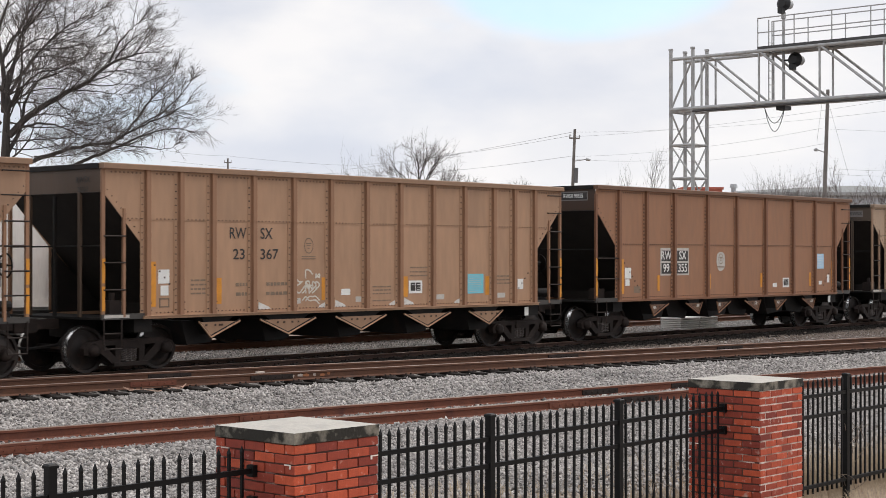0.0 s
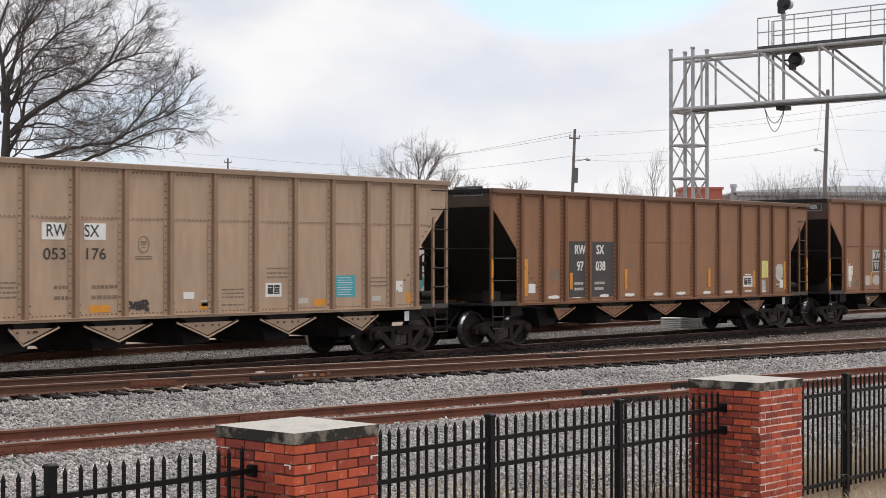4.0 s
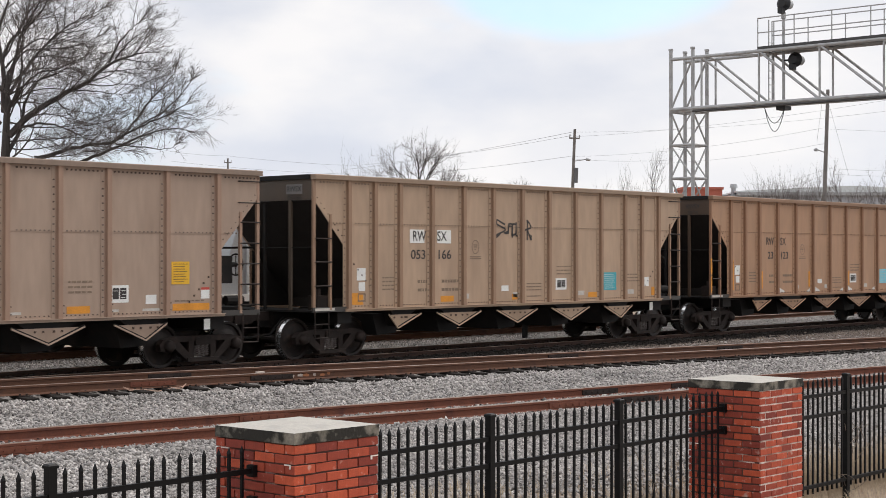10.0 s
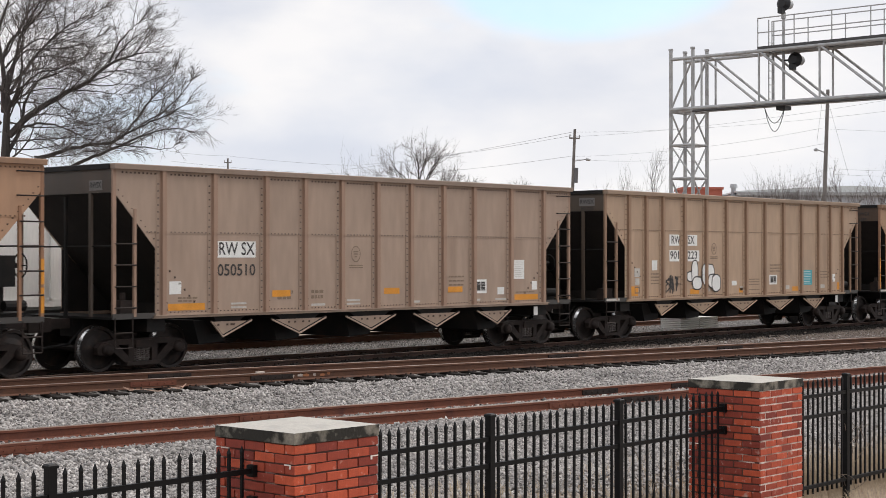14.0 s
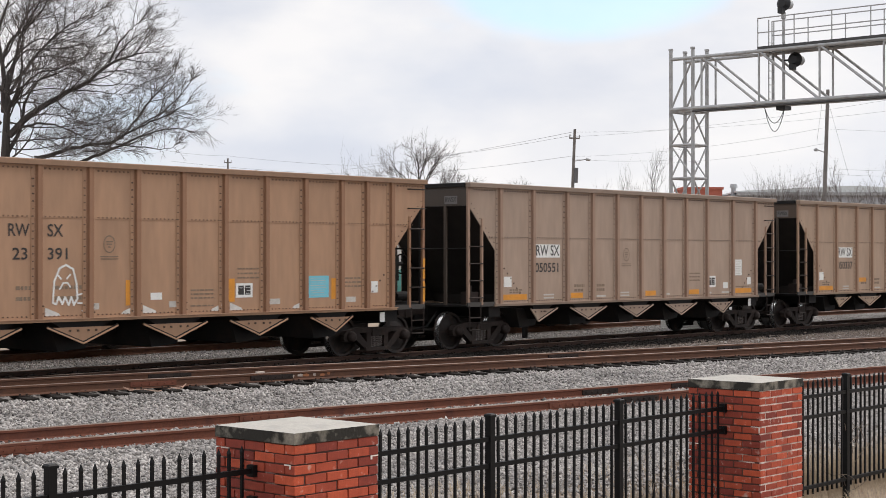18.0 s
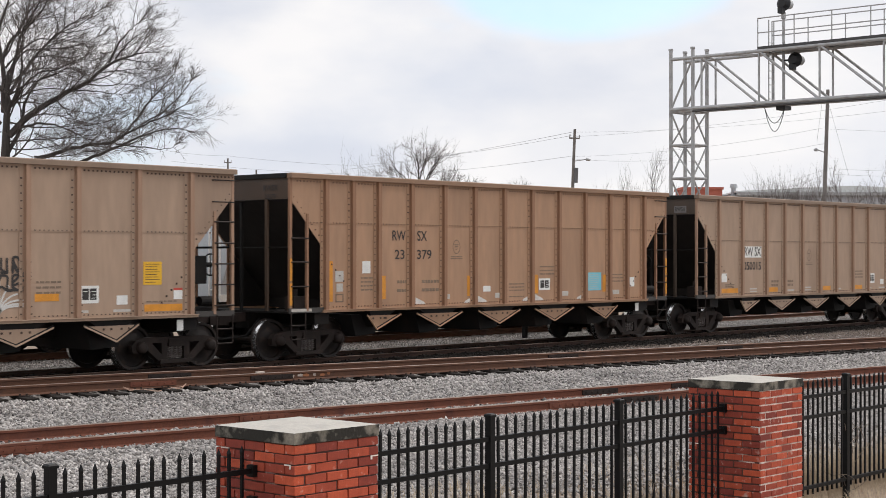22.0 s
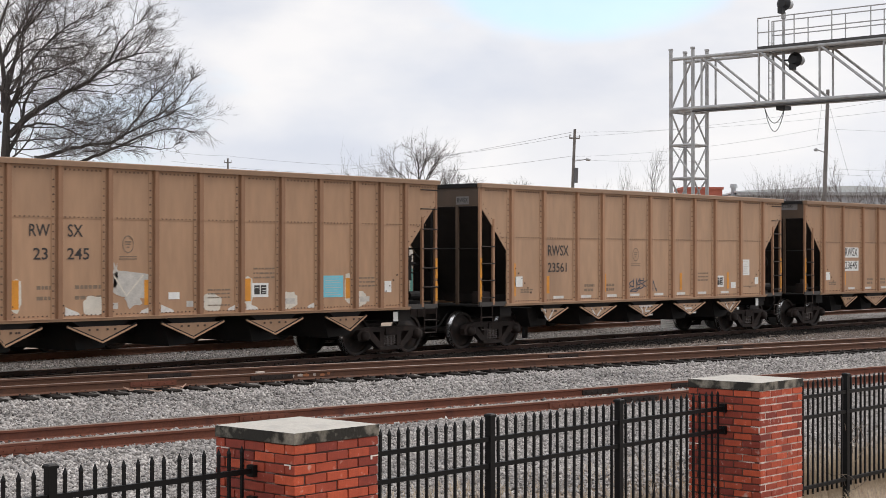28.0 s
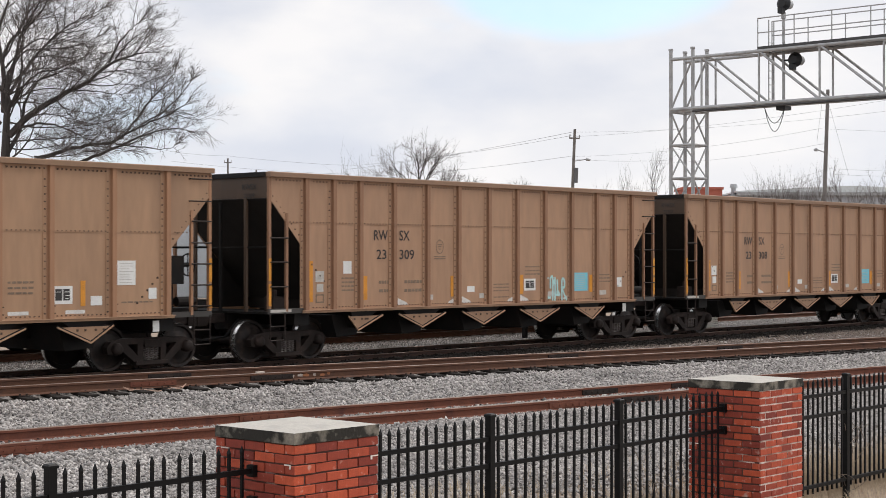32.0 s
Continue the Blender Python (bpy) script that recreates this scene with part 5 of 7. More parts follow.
# wandering strokes on a ten by ten raster, two digits a point
WAYS = {
    "crown": "3837394958 070526160705 0413243555 23343644 3335444636 434554566543 5364667553 6867787768 213241516170 3142526271",
    "waves": "2718090716252413020113 3323343747454341 463634 5747434253565853 686662525456 7879687566757372 657566 8081858889968574 859092",
    "stack": "080919170605 2528393537 4947465556 595758565545 69656775796975 8998868574848395 04000212240414 202434303222 4430415051543444 60647462605080 9494837261708193",
    "tall": "0002041507 2728170625332211 303942493947 5251586159 595051 78988881 799782",
    "script": "0804021213 23251413222426 3036334643 3343 5655454453524142 666554536263 10213142302010 797177 8084859091",
    "vee": "0930 3079",
    "hook": "092923 234079",
    "flag": "0999694474 09253090",
    "tri": "0930609030 2565",
    "block": "190804001121 252925 303929 404836484948 52585254625242 707888857590",
}
SAYS = {id(TAN): "tan", id(BUFF): "buff tan", id(PINK): "pinkish tan", id(BROWN): "dark brown", id(UMBER): "umber brown", id(GREY): "grey beige", id(WARMGREY): "warm grey", id(SAND): "sandy beige"}

# distance along the track of the first coupling at 0 s, and how far the train has gone by each second
COUPLING = 121.077 - 22.54 - 15.95 - 16.6 - 16.18 - 15.95 - 16.18 - 16.18
GONE = [0.0, 18.096, 36.61, 55.115, 73.593, 92.284, 111.068, 129.939, 148.892, 167.925, 187.038, 206.249, 225.578, 245.018, 264.560, 284.200, 303.936]


def gone(t):
    """Metres run by the train at t seconds."""
    i = min(15, int(t / 2))
    u = (t - 2 * i) / 2
    p0, p1 = GONE[i], GONE[i + 1]
    m0 = (GONE[i + 1] - GONE[i - 1]) / 2 if i > 0 else GONE[1] - GONE[0]
    m1 = (GONE[i + 2] - GONE[i]) / 2 if i < 15 else GONE[16] - GONE[15]
    return p0 * (2 * u**3 - 3 * u**2 + 1) + m0 * (u**3 - 2 * u**2 + u) + p1 * (-2 * u**3 + 3 * u**2) + m1 * (u**3 - u**2)


x = COUPLING
for kind, colour, num, o in TRAIN:
    says = SAYS[id(colour)]
    extra = " with sprayed scrawl" if "scrawl" in o or "ghost" in o else ""
    car, wheels = build_car(kind, colour, says + " steel coal hopper car, rib-sided and weathered" + extra, o)
    if kind == "b":
        marks_b(car, num, plates=o.get("plates", False))
    elif kind == "c":
        marks_c(car, num)
    elif kind == "d":
        plate(car, "mark_field", -4.79, -4.03, 1.15, 2.64, SOOT, -0.001)
        plate(car, "mark_field", -3.76, -2.73, 1.15, 2.64, SOOT, -0.001)
        for t_, xx, z in (("RW", -4.32, 2.40), ("SX", -3.42, 2.40), (num[0], -4.32, 1.96), (num[1], -3.40, 1.96)):
            text(car, t_, xx, z, 0.35, WHITE, 0.006, 0.84)
            text(car, t_, xx + 0.012, z, 0.35, WHITE, 0.007, 0.84)
        lines(car, "stencil_text", -4.56, -4.16, (1.48, 1.33), 0.07, PALEGREY, 0.004)
        lines(car, "stencil_text", -3.66, -3.20, (1.48, 1.33), 0.07, PALEGREY, 0.004)
    else:
        marks_a(car, "RW SX" if o.get("mark") is None else "RWSX", num, o.get("mark") != "plain")
        if o.get("mark") == "boxed":
            plate(car, "mark_plate", -4.78, -3.72, 1.75, 2.09, WHITE, -0.001)
    if "scrawl2" in o:
        sx, sz, sw, sh, sm, way = o["scrawl2"]
        scrawl(car, sx + 0.03, sz + 0.03, sw, sh, INK, WAYS[way], 0.03)
        scrawl(car, sx, sz, sw, sh, SPRAY[sm], WAYS[way], 0.035, 0.012)
    if "bubble" in o:
        bx_, bz_ = o["bubble"]
        for dx, dz, ww, hh in ((0.10, 0.50, 0.40, 0.26), (0.30, 0.62, 0.30, 0.66), (0.42, 0.30, 0.46, 0.34), (0.86, 0.56, 0.34, 0.60), (1.08, 0.64, 0.44, 0.40), (1.20, 0.36, 0.40, 0.36), (1.42, 0.30, 0.44, 0.46)):
            step = 0.0024 * round(dx * 10)
            blob(car, bx_ + dx, bz_ + dz, ww + 0.07, hh + 0.07, INK, 5 * int(dx * 50), 0.05, step)
            blob(car, bx_ + dx, bz_ + dz, ww, hh, WHITE, 5 * int(dx * 50), 0.05, step + 0.0012)
    if "ghost" in o:
        outline(car, [(-3.15, 1.35), (-3.12, 1.75), (-3.00, 2.0), (-2.86, 2.06), (-2.70, 1.98), (-2.62, 1.70), (-2.60, 1.42), (-2.68, 1.30), (-2.74, 1.45), (-2.80, 1.30), (-2.88, 1.45), (-2.94, 1.32), (-3.02, 1.46), (-3.08, 1.32), (-3.15, 1.35)], WHITE, 0.04)
        scrawl(car, -2.62, 1.18, 0.2, 0.34, WHITE, "0889 8414 6090 0404", 0.03)
        outline(car, [(-3.03, 1.86), (-2.97, 1.80)], WHITE, 0.035)
        outline(car, [(-2.84, 1.80), (-2.76, 1.88)], WHITE, 0.035)
        outline(car, [(-3.0, 1.60), (-2.92, 1.72), (-2.82, 1.72), (-2.76, 1.64)], WHITE, 0.03)
    if "silver" in o:
        blob(car, -1.72, 1.66, 1.05, 0.56, PALEGREY, 4, 0.16)
        blob(car, -1.75, 1.40, 0.40, 0.36, PALEGREY, 7, 0.3)
        blob(car, -2.16, 1.85, 0.12, 0.46, PALEGREY, 9, 0.3)
        for bx_ in (-4.9, -2.66, 0.25, 2.4, 4.55):
            blob(car, bx_, 1.28, 0.5, 0.36, PALESPRAY, int(bx_ * 10))
        for bx_ in (-4.42, 1.24, 4.2):
            blob(car, bx_ + 0.02, 1.50, 0.24, 0.66, PALESPRAY, int(bx_ * 10))
    if "fan" in o:
        for k in range(11):
            a = math.pi * (0.02 + 0.96 * k / 10)
            pts = [(1.66 + math.cos(a) * 0.66 * u ** 1.5, 1.17 + 0.001 * k + u * (0.30 + 0.22 * math.sin(a)) * (1.25 - 0.9 * u * abs(math.cos(a)))) for u in (0, 0.2, 0.4, 0.6, 0.8, 1.0)]
            outline(car, pts, CHALK, 0.034)
    if "patches" in o:
        for bx_, ww in ((-4.62, 0.52), (-3.95, 0.56), (4.15, 0.5), (4.62, 0.36)):
            blob(car, bx_, 1.42, ww, 0.34, PALEGREY, int(bx_ * 10), 0.05)
        blob(car, -5.9, 1.6, 0.22, 0.8, PALEGREY, 2, 0.08)
        blob(car, 5.55, 1.7, 0.25, 0.7, PALEGREY, 3, 0.08)
    if "scrawl" in o:
        sx, sz, sw, sh, sm, way = o["scrawl"]
        scrawl(car, sx, sz, sw, sh, SPRAY[sm], WAYS[way], {"TEAL": 0.06, "INK": 0.045, "BLUE": 0.03}.get(sm, 0.032))
    if o.get("baymarks"):
        for bx_, way in ((-4.62, "hook"), (-2.46, "vee"), (-0.22, "flag"), (2.02, "tri"), (4.28, "vee")):
            scrawl(car, bx_ - 0.30, 0.60, 0.62, 0.24, CHALK, WAYS[way], 0.045, -0.008)
    end_mark(car, LENGTH[kind] / 2, kind, num)
    if kind in "cd":
        slope_words(car, LENGTH[kind] / 2 - SHIFT[kind], kind)
    car.matrix_basis = pose(x + PITCH[kind] / 2, YA, 0)
    moving_cars.append((car, x + PITCH[kind] / 2))
    moving_wheels += [(ax, x + PITCH[kind] / 2, wx) for ax, wx in wheels]
    x += PITCH[kind]


def motions():
    for car, x0 in moving_cars:
        walk(car, [(t, pose(x0 - gone(t), YA, 0)) for t in range(0, 33)])
    for ax, x0, wx in moving_wheels:
        # wheels turn while they pass before the camera
        rows, t = [], 0.0
        while t <= 32.0001:
            px = x0 + wx - gone(t)
            near = 8 < px < 75
            if near or not rows or t > 31.999:
                a = math.degrees(gone(t) / 0.457)
                rows.append((t, pose(wx, 0, 0.377, 0, -(a % 360), 0)))
                t += 1 / 15 if near else 1.0
            else:
                t += 1 / 15
            if 32.0001 < t < 32.99 and rows[-1][0] < 31.99:
                t = 32.0
        if rows[-1][0] < 31.99:
            rows.append((32.0, rows[-1][1]))
        walk(ax, rows)


# rail joints along the tracks
JOINTS_CF = [16.49, 26.2, 23.81]
JOINTS_CN = [11.65, 21.57, 23.3]
JOINTS_BN = [18.12, 20.57]
JOINTS_BF = [19.21, 29.15, 34.67]

# ---------------- helpers for the distance ----------------
CB, SB = math.cos(radians(BETA)), math.sin(radians(BETA))


def spot(across, depth, z):
    """A place by its distance along the line of sight and across it."""
    return Vector((depth * CB + across * SB, depth * SB - across * CB, z))


# ---------------- parked covered hoppers ----------------
HOPPER = mat("off_white_car_paint", (0.80, 0.79, 0.76), 0.55, 0, 0.08, 0.8, 20, 0.05, second=(0.50, 0.50, 0.49), mix=(0.55, 0.8), streak=True)
HOPGREY = mat("grey_car_paint", (0.36, 0.37, 0.38), 0.6, 0, 0.1, 1, 20, 0.05)


def covered_hopper(x0, x1, num):
    xm, h = (x0 + x1) / 2, (x1 - x0) / 2
    car = thing("covered_hopper", (xm, YD, -0.02), "off-white covered hopper car parked behind the train", "hopper car", "parked covered hoppers")
    prof = [(-1.58, 1.2), (-1.62, 2.2), (-1.60, 3.5), (-1.45, 3.85), (-0.9, 4.1), (0, 4.2), (0.9, 4.1), (1.45, 3.85), (1.60, 3.5), (1.62, 2.2), (1.58, 1.2)]
    part("body", Geo().prism(prof, 0, -h + 1.0, h - 1.0), HOPPER, car)
    part("roof_walk", Geo().box(-h, h, -0.35, 0.35, 4.22, 4.26), STEEL, car)
    for s in (-1, 1):
        part("side_sill", Geo().box(-h, h, *sorted((s * 1.62, s * 1.52)), 1.1, 1.28), HOPPER, car)
        g = Geo().prism([(s * (h - 1.0), 1.2), (s * (h - 1.0), 3.6), (s * (h - 0.9), 3.6), (s * (h - 0.05), 1.2)], 1, -1.5, 1.5)
        part("end_slope", g, HOPGREY, car)
        g = Geo()
        for y in (-1.55, -1.15):
            g.tube((s * (h - 0.06), y, 1.1), (s * (h - 0.06), y, 4.1), 0.03, 6)
        for k in range(8):
            g.tube((s * (h - 0.06), -1.55, 1.4 + 0.36 * k), (s * (h - 0.06), -1.15, 1.4 + 0.36 * k), 0.018, 5)
        part("ladder", g, HOPPER, car)
        part("end_sill", Geo().box(*sorted((s * h, s * (h - 1.0))), -1.55, 1.55, 0.95, 1.12), DARK, car)
        tr = truck(car, s * (h - 1.9), 0.0)
        for a in (-0.889, 0.889):
            ax = piece("wheelset", AXLE_ME, car, pose(s * (h - 1.9) + a, 0, 0.457))
            for q in (-1, 1):
                piece("wheel", WHEEL_ME, ax, pose(0, q * 0.78, 0, 0, 0, 0 if q < 0 else 180))
    for k in range(9):
        xx = -h + 1.6 + k * (2 * h - 3.2) / 8
        part("rib", Geo().box(xx - 0.04, xx + 0.04, -1.665, -1.60, 1.28, 3.5), HOPPER, car)
    for k in range(4):
        xx = -h + 3.6 + k * (2 * h - 7.2) / 3
        part("outlet", Geo().prism([(xx - 1.3, 1.1), (xx + 1.3, 1.1), (xx + 0.4, 0.45), (xx - 0.4, 0.45)], 1, -1.2, 1.2), HOPGREY, car)
    part("centre_sill", Geo().box(-h - 0.35, h + 0.35, -0.2, 0.2, 0.75, 1.1), DARK, car)
    if num:
        for s, x, z, sz in ((num[0], -h + 2.3, 2.5, 0.42), (num[1], -h + 2.35, 2.02, 0.40)):
            piece("lettering", letters(s, sz, INK), car, pose(x, -1.645, z, 90) @ Matrix.Diagonal((0.9, 1, 1, 1)))
        g = Geo()
        for z in (1.72, 1.6):
            for k in range(5):
                g.box(-h + 1.8 + 0.22 * k, -h + 1.96 + 0.22 * k, -1.645, -1.638, z, z + 0.06)
        part("stencil_text", g, FAINT, car)
    return car


white_car = covered_hopper(6.9, 24.4, None)
teal_car = covered_hopper(26.0, 43.5, ("DAKX", "395263"))
g = Geo()
g.prism([(4.8, 1.35), (6.4, 1.3), (7.0, 1.9), (6.2, 2.3), (5.5, 2.1), (5.0, 2.35), (4.6, 1.9)], 1, 0, -0.004)
part("graffiti", g, mat("teal_spray_paint", (0.16, 0.48, 0.44), 0.6, 0, 0.1, 5, 40, 0), teal_car, "teal spray-painted letters", pose(-8.0, -1.645, -0.32))

# ---------------- signal bridge ----------------
DARKSTEEL = mat("dark_grey_steel", (0.06, 0.058, 0.058), 0.6, 0.2, 0.15, 3, 40, 0.1)
bx0, bx1, by0, by1 = 55.34, 56.41, 35.6, 36.67
ZT, ZB = 10.42, 8.33
bridge = thing("signal_bridge", ((bx0 + bx1) / 2, (by0 + by1) / 2, -0.55), "grey steel signal bridge spanning the tracks", "signal bridge")
off = Vector(bridge.location)
YEND = 6.3


def rel(p):
    return Vector(p) - off


def tower(ya, yb_):
    for x in (bx0, bx1):
        for y in (ya, yb_):
            leg = part("tower_leg", Geo().tube(rel((x, y, -0.6)), rel((x, y, 10.80)), 0.078, 12), STEEL, bridge, smooth=False)
            part("leg_cap", Geo().tube(rel((x, y, 10.78)), rel((x, y, 10.86)), 0.10, 12), STEEL, leg)
    zs = [0.0, 1.37, 2.74, 4.11, 5.48, 6.85, 8.24]
    for z in zs:
        for p, q in (((bx0, ya), (bx1, ya)), ((bx0, yb_), (bx1, yb_)), ((bx0, ya), (bx0, yb_)), ((bx1, ya), (bx1, yb_))):
            part("tower_strut", Geo().tube(rel((*p, z)), rel((*q, z)), 0.05, 8), STEEL, bridge)
    for k, (a, b) in enumerate(zip(zs, zs[1:])):
        for p, q in (((bx0, ya), (bx1, ya)), ((bx0, yb_), (bx1, yb_)), ((bx0, ya), (bx0, yb_)), ((bx1, ya), (bx1, yb_))):
            if k % 2:
                p, q = q, p
            part("tower_brace", Geo().tube(rel((*p, a)), rel((*q, b)), 0.036, 8), STEEL, bridge)
    for x in (bx0, bx1):
        part("tower_brace", Geo().tube(rel((x, yb_, ZB)), rel((x, ya, ZT)), 0.045, 8), STEEL, bridge)


tower(by0, by1)
tower(YEND - 1.07, YEND)
PANEL = 2.67
ny = int((by0 - YEND) / PANEL)
for x in (bx0, bx1):
    for z, r in ((ZT, 0.078), (ZB, 0.085)):
        part("truss_chord", Geo().tube(rel((x, by1, z)), rel((x, YEND - 1.07, z)), r, 10), STEEL, bridge)
    for k in range(ny + 1):
        y = by0 - 0.42 - PANEL * k
        part("truss_post", Geo().tube(rel((x, y, ZB)), rel((x, y, ZT)), 0.045, 8), STEEL, bridge)
        if y - PANEL > YEND - 0.3:
            part("truss_diagonal", Geo().tube(rel((x, y, ZT)), rel((x, y - PANEL, ZB)), 0.056, 8), STEEL, bridge)
for k in range(ny + 1):
    y = by0 - 0.42 - PANEL * k
    for z in (ZT, ZB):
        part("truss_cross", Geo().tube(rel((bx0, y, z)), rel((bx1, y, z)), 0.045, 8), STEEL, bridge)
        if y - PANEL > YEND:
            part("truss_brace", Geo().tube(rel((bx0, y, z)), rel((bx1, y - PANEL, z)), 0.035, 6), STEEL, bridge)
wy = by0 - 3.05
for x in (bx0 - 0.02, bx1 + 0.02):
    part("walkway_channel", Geo().box(x - 0.03 - off.x, x + 0.03 - off.x, YEND - off.y, wy - off.y, ZT + 0.06 - off.z, ZT + 0.17 - off.z), DARKSTEEL, bridge, "dark channel along the walkway")
# Added dark tube that stands in for the shaded underside of the chord.
part("cable_conduit", Geo().tube(rel((bx0 - 0.05, by0, ZB - 0.12)), rel((bx0 - 0.05, YEND, ZB - 0.12)), 0.04, 8), DARKSTEEL, bridge, "added dark tube for the lower chord's shaded underside")
part("walkway", Geo().box(bx0 - off.x + 0.05, bx1 - off.x - 0.05, YEND - off.y, wy - off.y, ZT + 0.09 - off.z, ZT + 0.13 - off.z), STEEL, bridge)
for x in (bx0 - 0.02, bx1 + 0.02):
    for z in (1.30, 0.72):
        part("handrail", Geo().tube(rel((x, wy, ZT + z)), rel((x, YEND, ZT + z)), 0.024, 6), STEEL, bridge)
    y = wy
    while y > YEND:
        part("handrail_post", Geo().tube(rel((x, y, ZT)), rel((x, y, ZT + 1.30)), 0.024, 6), STEEL, bridge)
        y -= 1.62
g = Geo()
for x in (bx0 + 0.35, bx0 + 0.75):
    g.tube(rel((x, wy - 0.28, ZB)), rel((x, wy - 0.28, ZT + 1.25)), 0.026, 6)
for k in range(9):
    g.tube(rel((bx0 + 0.35, wy - 0.28, ZB + 0.2 + 0.28 * k)), rel((bx0 + 0.75, wy - 0.28, ZB + 0.2 + 0.28 * k)), 0.014, 5)
part("access_ladder", g, STEEL, bridge)
BLACKHEAD = mat("matt_black_signal_paint", (0.012, 0.012, 0.014), 0.6, 0, 0.15, 5, 40, 0.05)
mx, my = (bx0 + bx1) / 2, by0 - 3.89
mast = part("signal_mast", Geo().tube(rel((mx, my, ZB - 0.1)), rel((mx, my, 11.75)), 0.06, 12).tube(rel((mx, my, 11.7)), rel((mx, my, 11.95)), 0.11, 12, 0.09), STEEL, bridge)
part("mast_base", Geo().box(mx - 0.25 - off.x, mx + 0.25 - off.x, my - 0.2 - off.y, my + 0.2 - off.y, ZB - 0.28 - off.z, ZB - 0.12 - off.z), BLACKHEAD, bridge)


def signal_head(z, dy):
    c = rel((mx, my - dy, z))
    head = part("signal_head", Geo().lathe([(0.0, -0.14), (0.16, -0.14), (0.27, -0.05), (0.30, 0.0), (0.30, 0.04), (0.22, 0.06), (0.0, 0.06)], 22, tuple(c), 0), BLACKHEAD, bridge, "black round signal head with a hood")
    g = Geo()
    g.lathe([(0.17, 0.05), (0.19, 0.05), (0.19, 0.46), (0.17, 0.46), (0.17, 0.05)], 18, tuple(c), 0)
    part("hood", g, HOPGREY, head)
    part("head_bracket", Geo().tube(c, rel((mx, my, z)), 0.04, 6).box(c.x - 0.3, c.x - 0.06, c.y - 0.1, c.y + 0.1, c.z - 0.42, c.z - 0.2), BLACKHEAD, head)


signal_head(10.02, 0.50)
signal_head(12.3, 0.0)
g = Geo()
for rad, dip in ((0.55, 0.62), (0.62, 0.95)):
    pts = [rel((mx, my + 0.85 - 0.9 * k / 12, ZB - 0.15 - dip * math.sin(math.pi * k / 12) ** 0.8)) for k in range(13)]
    for p, q in zip(pts, pts[1:]):
        g.tube(p, q, 0.016, 5)
part("hanging_cable", g, BLACKHEAD, bridge)

# ---------------- poles and wires ----------------
def utility_pole(base, height, lean, arms, lamp, can, label):
    root = thing("utility_pole", (base.x, base.y, base.z), label, "utility pole", "poles behind the tracks")
    root.matrix_basis = Matrix.Translation(base) @ Matrix.Rotation(radians(lean), 4, spot(0, 1, 0)) if lean else root.matrix_basis
    part("pole", Geo().tube((0, 0, -0.5), (0, 0, height), 0.135, 10, 0.082), WOODPOLE, root)
    right = Vector((SB, -CB, 0))
    for z, w in arms:
        a = part("crossarm", Geo().tube(-right * w + Vector((0, 0, z)), right * w + Vector((0, 0, z)), 0.055, 4), WOODPOLE, root)
        for k in (-0.9, 0.9):
            part("insulator", Geo().tube(right * w * k + Vector((0, 0, z + 0.05)), right * w * k + Vector((0, 0, z + 0.22)), 0.04, 6), STEEL, a)
    for z, w in lamp:
        part("lamp_arm", Geo().tube((0, 0, z), right * w + Vector((0, 0, z + 0.15)), 0.03, 6).tube(right * w + Vector((0, 0, z + 0.15)), right * (w * 1.35) + Vector((0, 0, z + 0.12)), 0.10, 8, 0.06), STEEL, root)
    for z in can:
        part("transformer", Geo().tube(right * 0.16 + Vector((0, 0, z - 0.45)), right * 0.16 + Vector((0, 0, z + 0.45)), 0.14, 12), mat("grey_transformer", (0.12, 0.12, 0.125), 0.6, 0, 0.1), root)
    return root


utility_pole(spot(7.6, 96, -0.5), 10.5, 2.2, [(9.95, 0.32)], [(8.55, 0.75)], [7.7], "grey timber utility pole with crossarm and lamp")
utility_pole(spot(19.1, 80, -0.5), 11.2, 1.9, [], [(8.0, -0.45)], [], "leaning timber utility pole with a yard lamp")
utility_pole(spot(-9.0, 150, -0.5), 10.6, 0, [(10.2, 0.35), (9.5, 0.35)], [], [], "distant timber utility pole with crossarms")
utility_pole(spot(-20.4, 150, -0.5), 12.1, 0, [(11.7, 0.35)], [], [], "distant timber utility pole with crossarms")
utility_pole(spot(-17.7, 150, -0.5), 11.0, 0, [], [], [], "distant bare timber pole")
WIRE = mat("dark_overhead_wire", (0.20, 0.20, 0.21), 0.6, 0.3, 0.1)


def wire(p, q, sag, r=0.014):
    w = thing("overhead_wire", (p.x, p.y, p.z), "thin dark overhead wire strung between poles", "wire", "overhead wires")
    d = q - p
    pts = [d * (k / 14) - Vector((0, 0, 4 * sag * (k / 14) * (1 - k / 14))) for k in range(15)]
    g = Geo()
    for a, b in zip(pts, pts[1:]):
        g.tube(a, b, r, 4)
    part("strand", g, WIRE, w)


def ray(ix, iy, depth):
    return spot((ix - 784) / 2800 * depth, depth, 2.2 + (456 - iy) / 2800 * depth)


